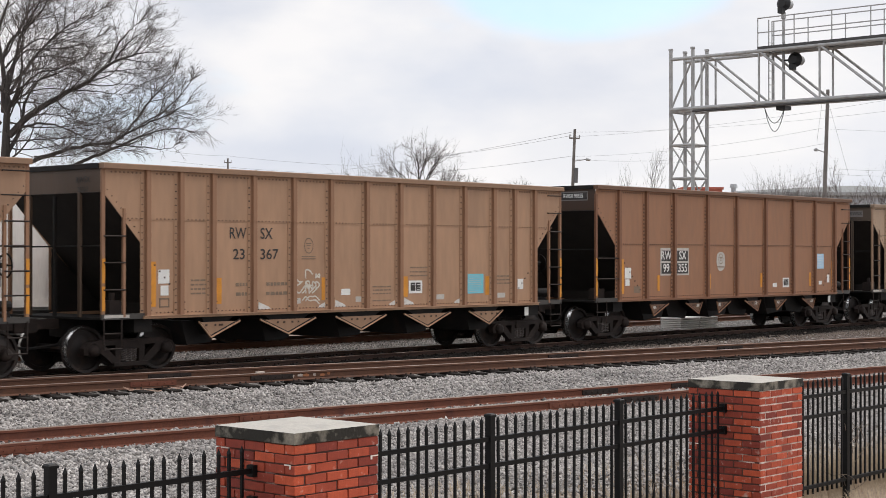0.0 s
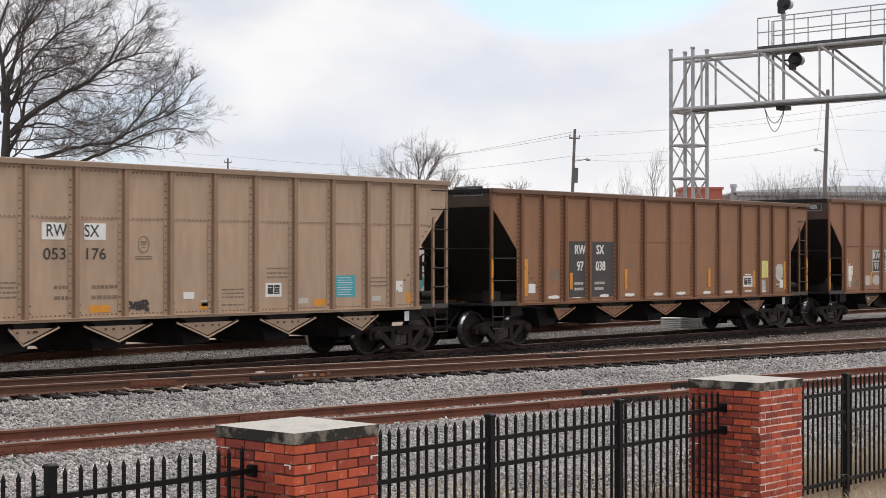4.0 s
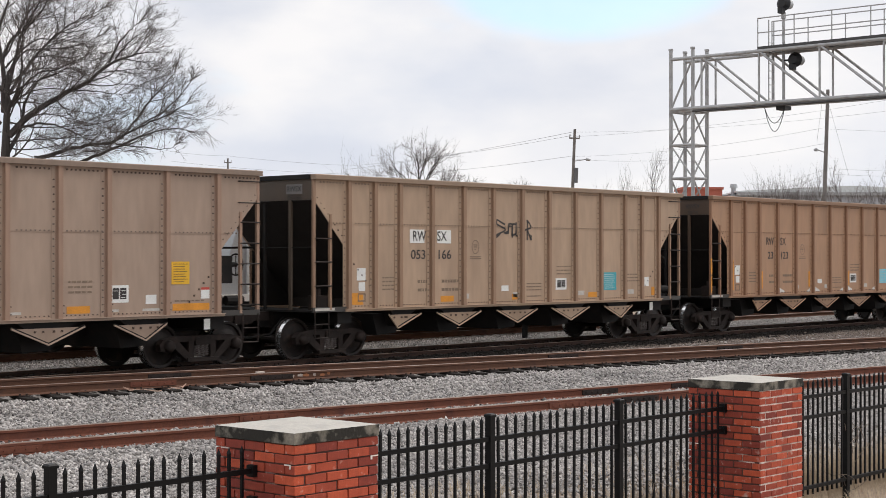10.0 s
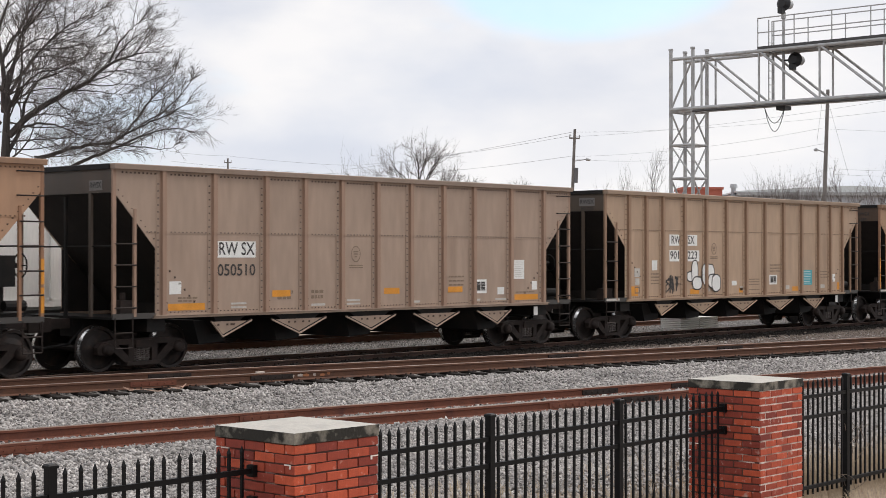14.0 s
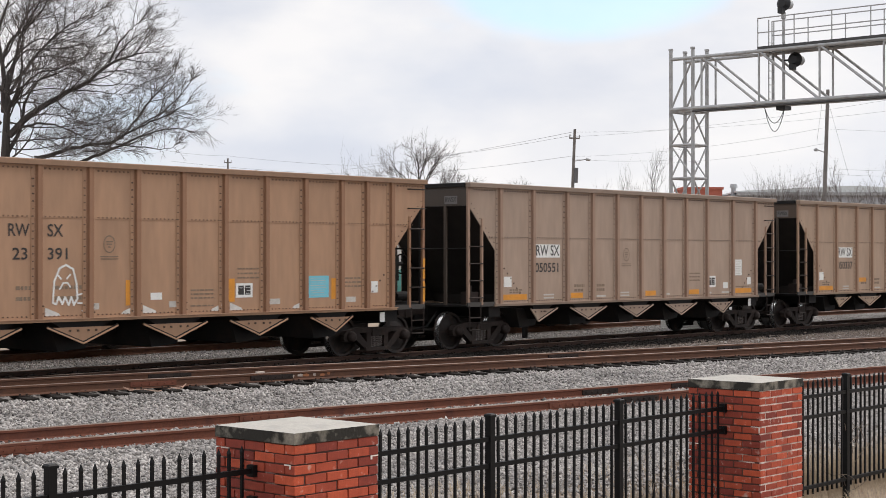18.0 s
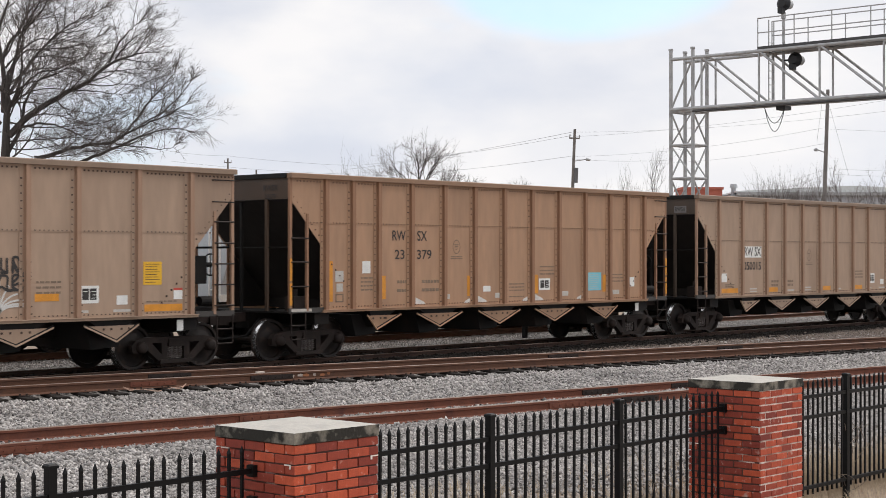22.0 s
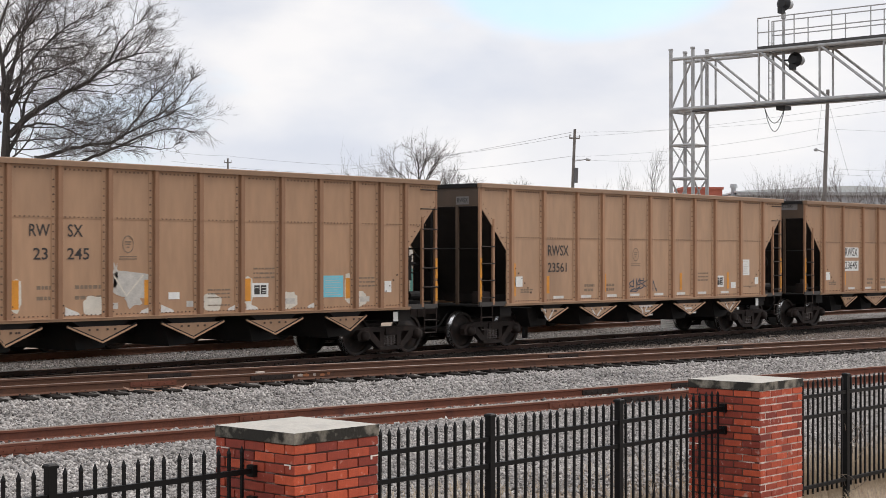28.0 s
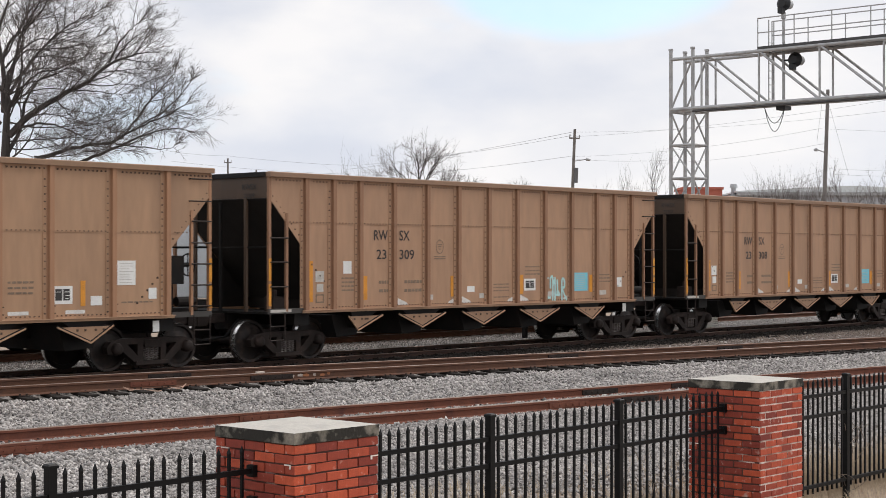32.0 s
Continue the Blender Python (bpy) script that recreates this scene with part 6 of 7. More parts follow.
for a, b, sag in (((614, 294, 150), (1012, 240, 96), 0.25), ((614, 300, 150), (1012, 234, 96), 0.2), ((1016, 234, 96), (1640, 188, 75), 0.3), ((1018, 242, 96), (1640, 165, 75), 0.3),
                  ((614, 312, 150), (1014, 276, 96), 0.3), ((1018, 277, 96), (1460, 226, 80), 0.3), ((1020, 282, 96), (1190, 283, 90), 0.1), ((1150, 290, 96), (1460, 254, 80), 0.2),
                  ((1462, 228, 80), (1700, 231, 90), 0.1), ((1464, 298, 80), (1700, 302, 90), 0.1), ((1464, 308, 80), (1700, 310, 90), 0.1), ((1280, 340, 110), (1464, 298, 80), 0.3), ((1280, 348, 110), (1464, 308, 80), 0.3),
                  ((403, 276, 150), (614, 293, 150), 0.1), ((300, 268, 150), (403, 276, 150), 0.1), ((300, 285, 150), (614, 308, 150), 0.2), ((1458, 160, 80), (1446, 250, 80), 0.0), ((1462, 165, 80), (1502, 310, 80), 0.0)):
    wire(ray(*a), ray(*b), sag, 0.0065 if a[2] < 140 else 0.010)


# ---------------- bare trees ----------------
def branch(trunk, twigs, p, d, length, r, level, rr, up=0.12, spread=0.7, kids=(5, 4, 4), stop=3, wob=0.16, dome=None, thin=0.0025):
    n = 6 if level < 2 else 4
    pts, dirs = [Vector(p)], []
    d = Vector(d).normalized()
    for i in range(n):
        d = (d + Vector((rr.gauss(0, wob), rr.gauss(0, wob), rr.gauss(0, wob) + up))).normalized()
        q = pts[-1] + d * length / n
        if dome and i and (q.x ** 2 + q.y ** 2) / dome[0] ** 2 + ((q.z - dome[1]) / dome[2]) ** 2 > rr.uniform(0.62, 1.08) + 0.45 * noise.noise(q * 0.33):
            break
        dirs.append(d)
        pts.append(q)
    n = len(dirs)
    for i in range(n):
        a, b = r * (1 - 0.75 * i / n), r * (1 - 0.75 * (i + 1) / n)
        (trunk if level < 2 else twigs).tube(pts[i], pts[i + 1], a, 7 if level == 0 else (5 if level == 1 else 3), b)
    if level >= stop:
        return
    k = kids[min(level, len(kids) - 1)]
    for j in range(k):
        u = rr.uniform(0.25, 1.0) if level else rr.uniform(0.35, 1.0)
        i = min(n - 1, int(u * n))
        q = pts[i].lerp(pts[i + 1], u * n - i)
        side = dirs[i].orthogonal()
        side.rotate(Matrix.Rotation(rr.uniform(0, 6.283), 3, dirs[i]))
        nd = (dirs[i] + side * rr.uniform(0.5, 1.1) * spread).normalized()
        branch(trunk, twigs, q, nd, length * rr.uniform(0.42, 0.66), r * (1 - 0.75 * u) * 0.46 + thin, level + 1, rr, up, spread, kids, stop, wob, dome, thin)


def bare_tree(base, limbs, height, r, seed, label, kids=(6, 5, 5), stop=3, up=0.1, spread=0.75, dome=None, category="tree", thin=0.0025, bark=None):
    rr = random.Random(seed)
    root = thing("bare_tree", (base.x, base.y, base.z), label, category, "bare winter trees")
    tr, tw = Geo(), Geo()
    for d, length, start, rad in limbs:
        branch(tr, tw, Vector((0, 0, start)), d, length, rad, 0, rr, up, spread, kids, stop, 0.13, dome, thin)
    tr.tube((0, 0, -0.3), (0, 0, max([l[2] for l in limbs] + [0.3])), r * 1.15, 9, r * 0.85)
    part("trunk", tr, bark or HAZETWIG, root)
    tagged(part("twig_spray", tw, HAZETWIG, root), kind="stuff")
    return root


R3, F3 = Vector((SB, -CB, 0)), Vector((CB, SB, 0))


def dirv(right, away, up):
    return R3 * right + F3 * away + Vector((0, 0, up))


# the large tree, whose crown hangs over the parked cars
def spreading_tree(base, seed, label):
    """A tree whose long limbs bend outwards; each limb bears sprays of fine twigs."""
    rr = random.Random(seed)
    root = thing("bare_tree", (base.x, base.y, base.z), label, "tree", "bare winter trees")
    tr, tw = Geo(), Geo()

    def limb(way, r, away, bare=0.18, reach=1.0):
        """way: (right, up) in metres from the trunk's foot; away: drift in depth at the tip."""
        pts = []
        for i in range(len(way) - 1):
            p0, p1, p2, p3 = way[max(0, i - 1)], way[i], way[i + 1], way[min(len(way) - 1, i + 2)]
            for k in range(4):
                u = k / 4
                pts.append([0.5 * (2 * b + (c - a) * u + (2 * a - 5 * b + 4 * c - e) * u * u + (3 * b - a - 3 * c + e) * u ** 3) for a, b, c, e in zip(p0, p1, p2, p3)])
        pts.append(list(way[-1]))
        n = len(pts) - 1
        run = [R3 * p[0] + Vector((0, 0, p[1])) + F3 * (away * (i / n) ** 1.3) + Vector((rr.gauss(0, 0.012), rr.gauss(0, 0.012), rr.gauss(0, 0.014))) for i, p in enumerate(pts)]
        for i in range(n):
            tr.tube(run[i], run[i + 1], 1.12 * r * (1 - 0.84 * i / n), 7, 1.12 * r * (1 - 0.84 * (i + 1) / n))
        total = sum((b - a).length for a, b in zip(run, run[1:]))
        # lesser limbs, each with a fan of its own
        for j in range(int(total * 1.15)):
            u = rr.uniform(bare, 0.92)
            i = min(n - 1, int(u * n))
            d = (run[i + 1] - run[i]).normalized()
            side = d.orthogonal()
            side.rotate(Matrix.Rotation(rr.uniform(0, 6.283), 3, d))
            nd = d + side * rr.uniform(0.45, 0.9) + Vector((0, 0, 0.15))
            branch(tr, tw, run[i].lerp(run[i + 1], u * n - i), nd, reach * rr.uniform(1.3, 2.6) * (1.15 - 0.55 * u), 0.010 + 0.30 * r * (1 - 0.8 * u), 1, rr, 0.03, 0.75, (0, 6, 5, 3), 4, 0.10, None, 0.0028)
        for j in range(int(total * 3.2)):
            u = rr.uniform(bare, 1.0)
            i = min(n - 1, int(u * n))
            p = run[i].lerp(run[i + 1], u * n - i)
            d = (run[i + 1] - run[i]).normalized()
            side = d.orthogonal()
            side.rotate(Matrix.Rotation(rr.uniform(0, 6.283), 3, d))
            nd = d * 1.0 + side * rr.uniform(0.35, 0.95) + Vector((0, 0, 0.22))
            branch(tr, tw, p, nd, reach * rr.uniform(0.8, 1.9) * (1.15 - 0.45 * u), 0.007 + 0.22 * r * (1 - 0.8 * u), 2, rr, 0.035, 0.7, (0, 0, 5, 3), 4, 0.10, None, 0.0028)
        # the tip spreads into a fan
        for j in range(6):
            nd = (run[-1] - run[-3]).normalized() + Vector((rr.gauss(0, 0.22), rr.gauss(0, 0.22), rr.gauss(0.10, 0.2)))
            branch(tr, tw, run[-1], nd, rr.uniform(0.6, 1.2) * reach, 0.010, 2, rr, 0.035, 0.55, (0, 0, 5, 3), 4, 0.10, None, 0.0028)

    limb([(0.14, 6.56), (0.74, 7.18), (1.37, 7.61), (1.96, 7.97), (2.53, 8.25), (3.24, 8.84), (3.81, 9.09), (4.31, 9.24)], 0.105, 0.5, 0.3, 0.75)
    limb([(3.28, 8.88), (3.53, 9.34), (3.78, 9.74), (4.03, 10.02), (4.21, 10.20)], 0.035, 0.3, 0.1, 0.62)
    limb([(3.51, 9.02), (3.87, 9.41), (4.22, 9.66), (4.49, 9.77)], 0.028, -0.5, 0.1, 0.6)
    limb([(-0.01, 5.49), (0.92, 5.77), (1.81, 6.06), (2.62, 6.24), (3.42, 6.33), (3.89, 6.59), (4.53, 6.88), (5.21, 7.16), (5.78, 7.45)], 0.07, -0.6, 0.35, 0.62)
    limb([(1.99, 5.49), (2.62, 5.81), (3.28, 6.11), (3.89, 6.38), (4.53, 6.65), (5.17, 6.81), (5.67, 6.77)], 0.055, 0.5, 0.25, 0.6)
    limb([(3.67, 6.45), (4.14, 7.08), (4.53, 7.63), (4.85, 8.06), (5.14, 8.41), (5.28, 8.63)], 0.036, 0.6, 0.15, 0.62)
    limb([(4.31, 6.88), (4.96, 7.27), (5.42, 7.63), (5.74, 7.99), (5.92, 8.20)], 0.026, -0.4, 0.15, 0.55)
    limb([(3.51, 6.29), (4.31, 6.20), (5.03, 6.09), (5.53, 6.16)], 0.024, -0.9, 0.15, 0.6)
    limb([(0.39, 6.77), (0.92, 6.91), (1.49, 6.91), (1.99, 6.74), (2.49, 6.50), (2.85, 6.27)], 0.04, -0.5, 0.35, 0.6)
    limb([(0.10, 7.81), (0.49, 8.45), (0.92, 9.04), (1.28, 9.49), (1.74, 9.95), (2.24, 10.31), (2.85, 10.59)], 0.055, 0.6, 0.25, 0.72)
    limb([(0.06, 7.81), (0.31, 8.84), (0.46, 9.41), (0.74, 10.04), (1.10, 10.57), (1.46, 11.09)], 0.055, -0.5, 0.25, 0.75)
    limb([(0.24, 7.45), (0.65, 8.13), (1.14, 8.50), (1.67, 8.57), (2.21, 8.74), (2.56, 8.84)], 0.034, -1, 0.3, 0.65)
    limb([(0.10, 8.52), (0.56, 9.20), (1.10, 9.34), (1.71, 9.38), (2.21, 9.54), (2.71, 9.81)], 0.034, 1, 0.3, 0.65)
    limb([(0.06, 7.59), (0.74, 7.63), (1.46, 7.52), (2.17, 7.41), (2.80, 7.34)], 0.024, 1.5, 0.3, 0.6)
    limb([(-0.08, 8.88), (0.24, 9.56), (0.78, 9.88), (1.28, 10.31), (1.64, 10.77), (1.92, 11.20)], 0.046, -1.4, 0.25, 0.75)
    limb([(2.06, 7.99), (2.80, 7.95), (3.51, 7.84), (4.06, 7.81)], 0.022, -0.8, 0.2, 0.6)
    limb([(2.35, 8.16), (3.15, 8.16), (3.81, 8.24), (4.31, 8.16)], 0.022, 0.9, 0.2, 0.6)
    limb([(1.56, 7.74), (2.03, 7.27), (2.28, 7.00), (2.21, 6.63)], 0.022, -0.6, 0.3, 0.5)
    limb([(2.89, 8.52), (3.51, 8.63), (4.05, 8.74), (4.53, 8.84)], 0.022, 0.9, 0.2, 0.55)
    limb([(0.92, 9.06), (1.64, 9.09), (2.35, 9.06), (2.98, 9.20)], 0.024, 1.6, 0.2, 0.65)
    limb([(1.35, 9.52), (1.81, 9.77), (2.44, 9.91), (2.98, 10.13)], 0.022, -1.2, 0.2, 0.65)
    limb([(-0.04, 7.27), (-0.08, 8.70), (-0.26, 9.77), (-0.08, 10.66), (0.10, 11.38)], 0.08, 0.6, 0.3, 0.75)
    limb([(-0.15, 7.99), (-0.69, 8.88), (-1.22, 9.77), (-1.76, 10.66)], 0.08, 0.5, 0.3, 0.7)
    limb([(-0.15, 6.91), (-1.22, 7.99), (-2.47, 8.70), (-3.54, 9.24)], 0.08, 0.8, 0.3, 0.7)
    limb([(0.92, 6.65), (1.46, 6.38), (1.72, 6.16), (2.17, 6.16)], 0.018, 1.2, 0.2, 0.55)
    limb([(2.53, 6.88), (3.06, 7.00), (3.51, 7.18), (3.87, 7.31)], 0.018, 1.4, 0.2, 0.55)
    limb([(0.39, 9.77), (0.65, 10.49), (0.92, 11.02), (1.19, 11.56)], 0.04, 1.4, 0.2, 0.7)
    limb([(0.03, 6.63), (0.92, 7.27), (1.81, 7.20), (2.71, 6.99)], 0.03, 2, 0.2, 0.6)
    limb([(0.03, 7.27), (0.56, 7.99), (1.46, 8.16), (2.35, 7.99)], 0.03, 2.4, 0.2, 0.6)
    limb([(0.03, 6.38), (0.92, 6.47), (1.81, 6.56), (2.89, 6.77)], 0.026, 1.6, 0.2, 0.6)
    limb([(0.06, 8.16), (0.74, 8.70), (1.46, 8.88), (2.17, 8.97)], 0.03, 2.6, 0.2, 0.6)
    limb([(0.03, 7.00), (1.10, 6.83), (1.99, 7.09), (3.06, 7.45)], 0.026, 2.2, 0.2, 0.6)
    limb([(0.03, 6.16), (0.74, 6.16), (1.64, 6.38), (2.35, 6.56)], 0.024, 2.4, 0.2, 0.6)
    limb([(0.06, 7.81), (0.92, 8.16), (1.81, 8.34), (2.53, 8.52)], 0.03, -2, 0.2, 0.6)
    limb([(0.03, 8.70), (0.74, 9.59), (1.64, 9.77), (2.53, 9.50)], 0.03, 2.4, 0.2, 0.6)
    limb([(-0.01, 6.74), (0.39, 7.45), (0.92, 7.99), (1.28, 8.34)], 0.03, -1.6, 0.2, 0.6)
    limb([(0.03, 9.06), (0.39, 10.13), (0.92, 10.49), (1.81, 10.66)], 0.03, 2.6, 0.2, 0.6)
    limb([(0.05, 5.90), (0.42, 6.75), (0.50, 7.60), (0.78, 8.30), (1.20, 8.75)], 0.07, 1.2, 0.2, 0.65)
    limb([(-0.02, 6.20), (0.16, 7.30), (0.52, 8.05), (0.70, 8.90), (0.62, 9.80)], 0.075, -0.8, 0.2, 0.65)
    limb([(0.03, 5.70), (0.55, 6.05), (1.05, 6.60), (1.30, 7.25)], 0.035, -1.2, 0.15, 0.55)
    limb([(-0.02, 8.30), (0.30, 9.20), (0.34, 10.10), (0.60, 11.00)], 0.045, 2.0, 0.2, 0.65)
    limb([(0.92, 5.88), (1.81, 5.93), (2.71, 6.16), (3.60, 6.16)], 0.02, 1.5, 0.2, 0.6)
    tr.tube((0, 0, -0.3), (0, 0, 5.5), 0.24, 10, 0.16)
    tr.tube((0, 0, 5.45), R3 * 0.05 + Vector((0, 0, 7.0)), 0.16, 9, 0.11)
    tr.tube(R3 * 0.05 + Vector((0, 0, 6.98)), R3 * 0.10 + Vector((0, 0, 8.6)), 0.11, 9, 0.05)
    tagged(part("trunk", tr, BARK, root), kind="stuff")
    tagged(part("twig_spray", tw, TWIG, root), kind="stuff")


spreading_tree(spot(-13.85, 50, -0.5), 3, "large bare deciduous tree with wide grey limbs")
bare_tree(spot(-1.65, 118, -0.5), [
    (dirv(0.0, 0, 1), 3.1, 7.6, 0.085), (dirv(-0.35, 0.2, 1), 3.2, 7.3, 0.07), (dirv(0.38, 0.1, 1), 2.9, 7.4, 0.07), (dirv(0.15, -0.4, 1), 2.8, 7.5, 0.055), (dirv(-0.85, 0.0, 0.9), 3.3, 7.0, 0.06), (dirv(0.8, 0.0, 0.85), 2.6, 7.0, 0.06), (dirv(-1.3, 0.3, 0.8), 2.9, 7.2, 0.06)],
    11, 0.24, 8, "bare rounded tree standing behind the railway", kids=(8, 6, 4), stop=3, up=0.04, spread=0.6, thin=0.005, bark=BARK)
# low rounded crowns: place by bearing, height of the crown and its half width
for px_, top, wide, depth, seed in ((800, 290, 1.6, 126, 41), (838, 304, 1.4, 130, 43), (915, 306, 1.3, 150, 42)):
    z = 2.7 + (456 - top) / 2800 * depth
    bare_tree(spot((px_ - 784) / 2800 * depth, depth, -0.5), [(dirv(k * wide * 0.5, 0.1 * k, 1.0), 1.7 - 0.3 * abs(k), z - 2.5, 0.04) for k in (-1.0, -0.6, -0.2, 0.2, 0.6, 1.0)], z, 0.16, seed, "low rounded bare tree behind the railway", kids=(6, 4), stop=2, up=0.03, spread=0.6, thin=0.006)
# saplings and thickets: bearing, height of the tips, depth, stems
for px_, top, depth, seed, n, sway in ((616, 262, 122, 14, 2, 0.2), (634, 278, 122, 15, 3, 0.3), (672, 262, 120, 16, 3, 0.3), (1064, 318, 105, 19, 5, 0.5), (1110, 290, 105, 17, 3, 0.35), (1164, 244, 100, 18, 3, 0.3), (1140, 300, 102, 32, 4, 0.5),
                                       (1318, 322, 100, 29, 5, 0.5), (1346, 306, 100, 20, 6, 0.4), (1366, 308, 98, 21, 7, 0.4), (1388, 300, 96, 22, 7, 0.35), (1408, 298, 98, 23, 7, 0.35), (1428, 304, 97, 30, 6, 0.4), (1444, 322, 98, 33, 6, 0.5),
                                       (1438, 264, 92, 24, 2, 0.2), (1478, 300, 94, 34, 4, 0.5), (1502, 266, 95, 25, 2, 0.25), (1520, 316, 97, 35, 4, 0.5), (1552, 296, 98, 27, 4, 0.4), (1572, 282, 96, 31, 3, 0.4)):
    rr = random.Random(seed)
    z = 2.7 + (456 - top) / 2800 * depth
    limbs = [(dirv(rr.uniform(-sway, sway), rr.uniform(-0.3, 0.3), 1.0), z * rr.uniform(0.25, 0.34), z * 0.50, 0.032) for _ in range(n)]
    bare_tree(spot((px_ - 784) / 2800 * depth, depth, -0.5), limbs, z, 0.08, seed, "bare scrubby sapling behind the railway" if n < 5 else "bare leafless shrub thicket behind the railway", kids=(7, 3), stop=2, up=0.10, spread=0.45, thin=0.004)

# ---------------- buildings in the distance ----------------
SIDING = mat("pale_ribbed_metal_siding", (0.50, 0.52, 0.56), 0.5, 0.0, 0.06, 0.3, 8, 0.1)
ROOFMETAL = mat("grey_green_metal_roof", (0.60, 0.62, 0.62), 0.5, 0.0, 0.08, 0.3, 8, 0.1)
REDBRICK = mat("far_red_brick_wall", (0.42, 0.12, 0.08), 0.85, 0, 0.15, 0.8, 12, 0.2)
GLASS = mat("dark_window_glass", (0.03, 0.035, 0.04), 0.15, 0, 0.1)


def warehouse():
    c = spot(33.0, 140, -0.5)
    root = thing("warehouse", Matrix.Translation(c) @ Matrix.Rotation(radians(BETA - 90), 4, "Z"), "pale metal warehouse with grey-green low roof", "warehouse")
    w, dp, hh = 9.0, 12.0, 7.95
    part("wall", Geo().box(-w, w, -dp, dp, 0, hh), SIDING, root)
    for k in range(int(2 * w / 0.75)):
        x = -w + 0.35 + 0.75 * k
        part("siding_rib", Geo().box(x - 0.04, x + 0.04, -dp - 0.05, -dp, 0, hh), SIDING, root)
    part("roof", Geo().prism([(-w - 0.3, hh), (w + 0.3, hh), (w + 0.3, hh + 0.12), (0, hh + 0.55), (-w - 0.3, hh + 0.12)], 1, -dp - 0.4, dp + 0.4), ROOFMETAL, root)
    part("gutter", Geo().box(-w - 0.3, w + 0.3, -dp - 0.55, -dp - 0.4, hh - 0.25, hh + 0.02), STEEL, root)
    for x in (-6, -2, 2, 6):
        part("loading_door", Geo().box(x - 1.4, x + 1.4, -dp - 0.08, -dp, 0, 3.6), HOPGREY, root)
    part("annex", Geo().box(-w - 0.75, -w, -dp + 0.2, dp - 2, 0, hh - 0.15), HOPGREY, root, "small grey lean-to at the end wall")
    part("roof_vent", Geo().tube((-w - 0.3, -dp + 1, hh - 0.2), (-w - 0.3, -dp + 1, hh + 0.45), 0.2, 10).tube((-w - 0.3, -dp + 1, hh + 0.45), (-w - 0.3, -dp + 1, hh + 0.75), 0.34, 10, 0.26), HOPGREY, root)


warehouse()


def brick_block():
    c = spot(21.0, 130, -0.5)
    root = thing("brick_building", Matrix.Translation(c) @ Matrix.Rotation(radians(BETA - 90), 4, "Z"), "red brick building with a flat parapet roof", "building")
    part("wall", Geo().box(-1.6, 1.6, -2, 2, 0, 8.2), REDBRICK, root)
    part("parapet", Geo().box(-1.7, 1.7, -2.1, 2.1, 8.2, 8.4), REDBRICK, root)
    for x in (-0.8, 0.8):
        for z in (1.2, 4.2):
            win = part("window", Geo().box(x - 0.45, x + 0.45, -2.05, -2.0, z, z + 1.5), STEEL, root)
            part("pane", Geo().box(x - 0.38, x + 0.38, -2.07, -2.05, z + 0.07, z + 1.43), GLASS, win)


brick_block()

# ---------------- odds and ends between the tracks ----------------
p = ray(1172, 585, 53.0)
pile = thing("panel_stack", (p.x + 0.2, 29.6, -0.19), "low stack of galvanised ribbed panels on the ballast", "metal panels")
for half in range(2):
    for k in range(6):
        part("panel", Geo().box(1.18 * half, 1.18 * half + 1.12, -0.4, 0.4, 0.065 * k, 0.065 * k + 0.045), HOPPER, pile)
stake = thing("marker_stake", (36.73, 29.5, -0.22), "short dark marker stake in the ballast", "stake")
part("stake_post", Geo().chamfer(-0.06, 0.06, -0.06, 0.06, 0, 0.62, 0.015), DARK, stake)

for root, fy, z, u, xs in ((track_c, yc, ZC, 0.7525, JOINTS_CF), (track_c, yc, ZC, -0.7525, JOINTS_CN), (track_b, yb, 0.0, -0.7525, JOINTS_BN), (track_b, yb, 0.0, 0.7525, JOINTS_BF)):
    for xx in xs:
        joint(root, fy, xx, u, z, 0.92, REDRAIL if root is track_c and xx < 23 or xx < 19 else TRUCK)

# old paint and scale on a rail web, and a pale chip on the joint before it
r = random.Random(12)
for xx in (20.9, 21.02, 21.2, 21.33, 21.52, 21.7, 21.84):
    a, b = offset(yb, xx, -0.7525)
    w, zz = r.uniform(0.03, 0.09), r.uniform(-0.11, -0.06)
    part("scale_patch", Geo().prism([(-w, -0.02), (w * 0.8, -0.03), (w, 0.015), (0.2 * w, 0.03), (-0.9 * w, 0.02)], 1, -0.004, 0.004), r.choice((ORANGERUST, PALESCALE, ORANGERUST)), track_b, "flaking pale scale on the rail web", pose(a, b - 0.016, zz, 0, 0, -11.2))
a, b = offset(yb, 20.33, -0.7525)
part("paint_chip", Geo().chamfer(-0.09, 0.09, -0.03, 0.03, 0.0, 0.03, 0.01), PALESCALE, track_b, "pale chip lying on the rail head", pose(a, b, 0.0, 0, 0, -11.2))

# ---------------- loose stones and dry grass ----------------
tagged(stones("gravel_stones", 4, 36, 8.3, 16.6, 165000, 0.0225, 7, STONE, lambda a, b: off_rails(a, b) and seen_strip(a, b) and b > (9.5 + 1.0 * noise.noise((a * 0.9, b * 0.9, 0)) if a > 14.6 else 8.5 + 0.5 * noise.noise((a * 0.9, b * 0.9, 0))) + 0.5 * math.sin(a * 37.1 + b * 91.7)), "crushed grey ballast stones along the fence", "gravel", kind="stuff")
tagged(stones("gravel_stones", 8, 50, 15.6, 25.6, 150000, 0.034, 17, STONE, lambda a, b: off_rails(a, b) and seen_strip(a, b) and b < yb(a) - 0.45 + 0.5 * noise.noise((a, b, 1))), "crushed grey ballast stones between the tracks", "gravel", kind="stuff")
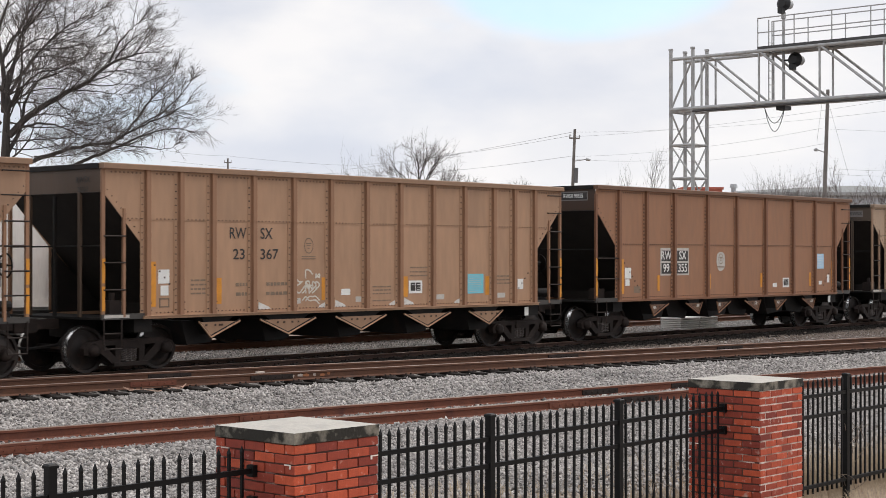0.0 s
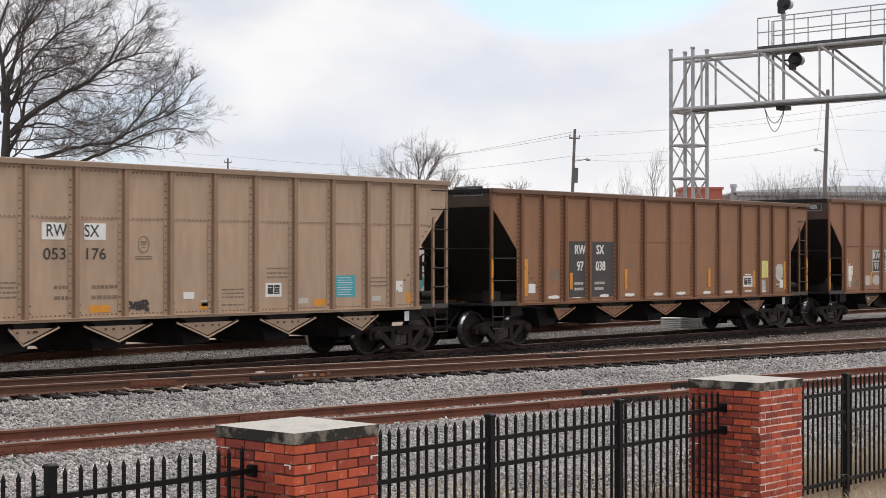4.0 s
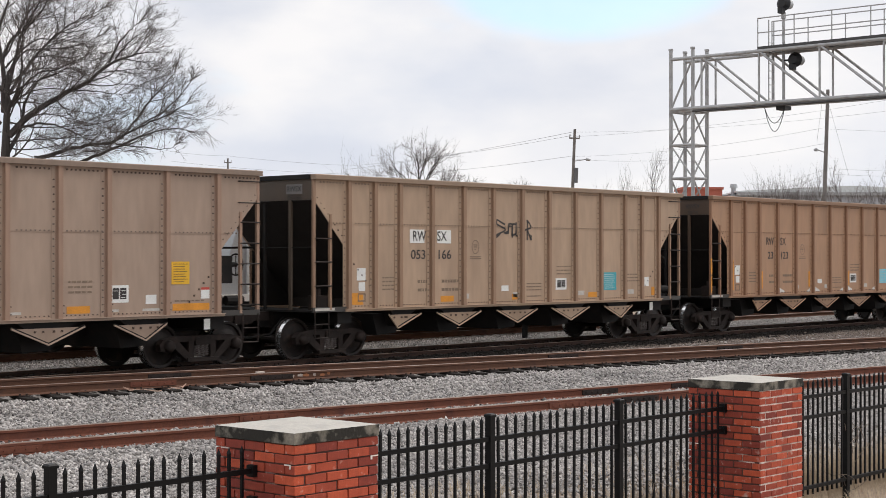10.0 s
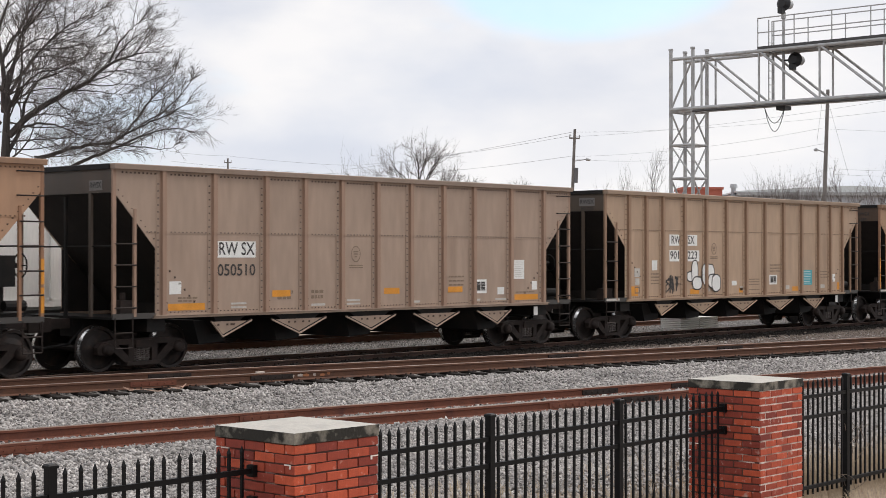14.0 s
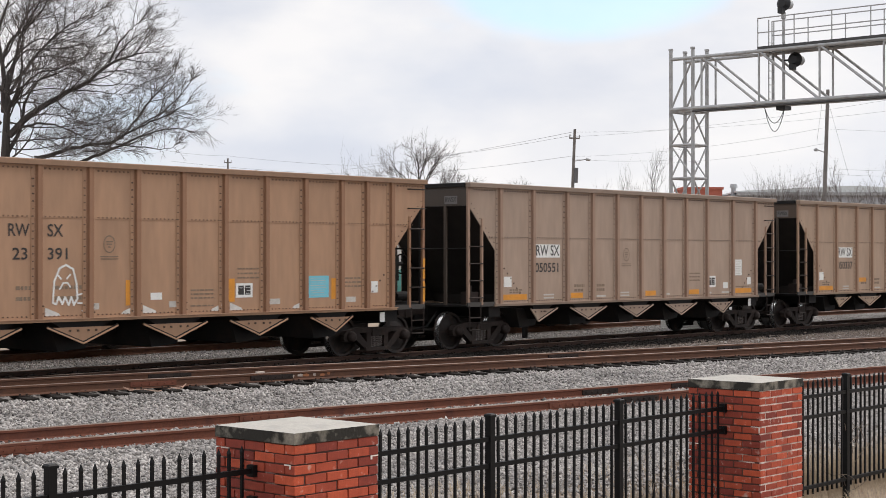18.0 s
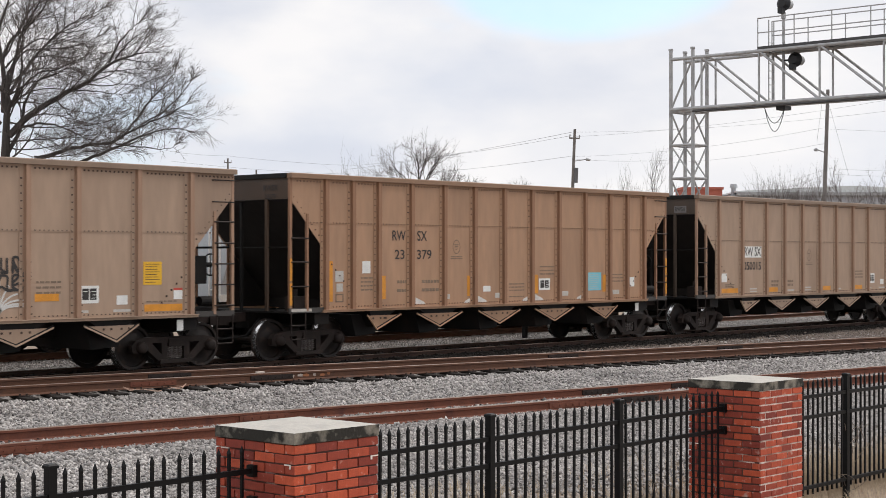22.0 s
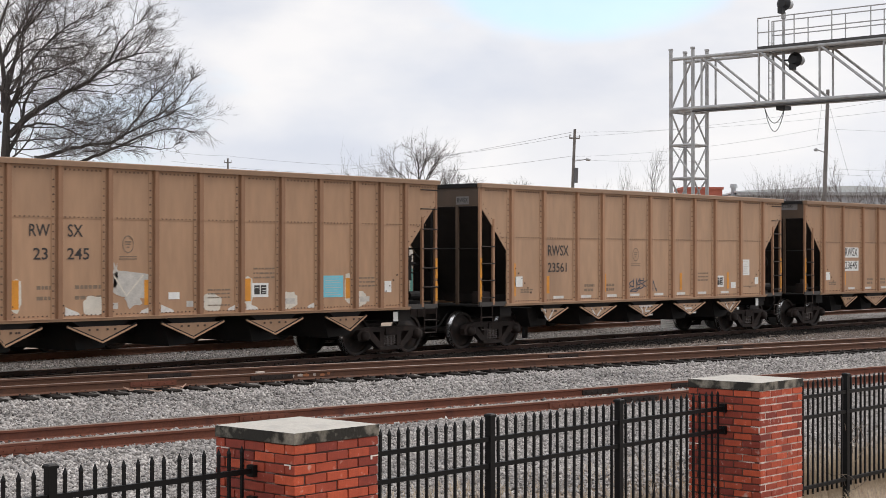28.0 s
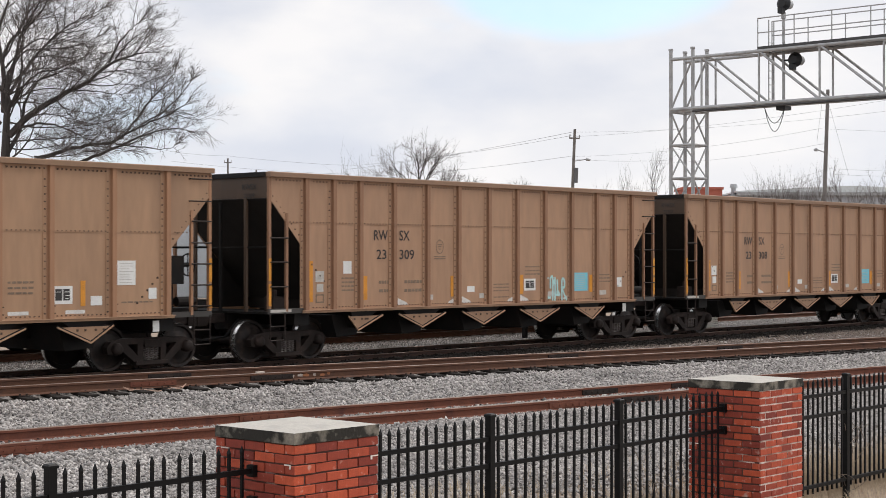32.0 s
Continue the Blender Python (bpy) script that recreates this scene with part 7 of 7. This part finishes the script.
tagged(stones("gravel_stones", 14, 62, 15.0, 25.95, 70000, 0.030, 19, BROWNSTONE, lambda a, b: off_rails(a, b) and seen_strip(a, b) and yb(a) - 0.5 < b < 24.6 + 0.6 * noise.noise((a * 0.7, b, 3))), "rust-stained ballast beside the main line", "gravel", kind="stuff")
tagged(stones("gravel_stones", 12, 62, 24.3, 28.15, 45000, 0.028, 23, FOULSHADE, lambda a, b: off_rails(a, b) and seen_strip(a, b) and abs(b - yb(a)) > 0.9, lambda a, b: -0.205), "coal-fouled stones under the train, blackened further for its shade", "gravel", kind="stuff")
tagged(stones("gravel_stones", 12, 78, 28.2, 31.8, 70000, 0.028, 9, STONE, seen_strip), "crushed grey ballast stones behind the train", "gravel", kind="stuff")


def grass_blades(n, seed):
    r = np.random.RandomState(seed)
    g = Geo()
    for i in range(n):
        x, y = (r.uniform(7.5, 20.0) if i % 4 else r.uniform(11.3, 13.4)), (YF + r.normal(0.05, 0.28) if i % 3 else r.uniform(8.2, 11.8))
        if 13.2 < x < 14.3 and abs(y - YF) < 0.45:
            continue
        z = ground_z(x, y) - 0.04
        hh, a = r.uniform(0.05, 0.22), r.uniform(0, 6.28)
        if x > 11.3 and i % 2:
            y = YF + r.uniform(0.15, 1.1)
            z = ground_z(x, y) - 0.04
            hh = r.uniform(0.12, 0.48)
        dx, dy = math.cos(a) * hh * 0.5, math.sin(a) * hh * 0.5
        w = 0.004
        g.add([(x - w, y, z), (x + w, y, z), (x + dx * 0.4 + w * 0.7, y + dy * 0.4, z + hh * 0.7), (x + dx * 0.4 - w * 0.7, y + dy * 0.4, z + hh * 0.7), (x + dx, y + dy, z + hh)], [(0, 1, 2, 3), (3, 2, 4)])
    ob = piece("dry_grass", g.mesh("dry_grass", GRASSBLADE))
    tagged(ob, "dry straw-coloured grass along the fence foot", "grass", kind="stuff")


GRASSBLADE = mat("straw_grass_blades", (0.42, 0.335, 0.235), 0.9, 0, 0.3, 3, 30, 0.0)
grass_blades(20000, 5)


def tangle(x, n, seed, label):
    """Dry vine stems caught on the fence."""
    r = random.Random(seed)
    root = thing("dry_vine", (x, YF, ZG), label, "vine")
    for k in range(n):
        p = Vector((r.uniform(-0.12, 0.12), r.uniform(-0.05, 0.02), r.uniform(0.0, 0.7)))
        d = Vector((r.gauss(0, 1), r.gauss(0, 0.3), r.uniform(0.3, 1.2))).normalized()
        g = Geo()
        for i in range(6):
            q = p + d * r.uniform(0.04, 0.08)
            g.tube(p, q, 0.0035, 4)
            p, d = q, (d + Vector((r.gauss(0, 0.45), r.gauss(0, 0.2), r.gauss(0, 0.4)))).normalized()
        part("stem", g, VINE, root)


COPPER = mat("dull_copper_wire", (0.42, 0.27, 0.20), 0.5, 0.3, 0.1)
VINE = mat("dry_vine_stem", (0.14, 0.11, 0.085), 0.9, 0, 0.3)
tangle(5.42, 16, 2, "dry vine stems tangled on the iron fence")
tangle(15.82, 14, 6, "dry vine stems tangled round a fence post")
tangle(11.95, 5, 9, "few dry vine stems on the iron fence")

# bond wires at the rail joints
for xx, u in ((18.12, -0.7525),):
    a, b = offset(yb, xx - 0.62, u), offset(yb, xx + 0.62, u)
    bond = thing("bond_wire", (a[0], a[1] - 0.07, -0.12), "pale copper bond wire looped at a rail joint", "wire")
    d = Vector((b[0] - a[0], b[1] - a[1], 0))
    for dip in (0.10, 0.15):
        pts = [d * (k / 12) + Vector((0, -0.09 * math.sin(math.pi * k / 12) ** 0.5, -dip * math.sin(math.pi * k / 12) ** 0.5 * (1 - 0.35 * math.sin(2 * math.pi * k / 12) ** 2))) for k in range(13)]
        g = Geo()
        for p, q in zip(pts, pts[1:]):
            g.tube(p, q, 0.008, 5)
        part("strand", g, COPPER, bond)


motions()
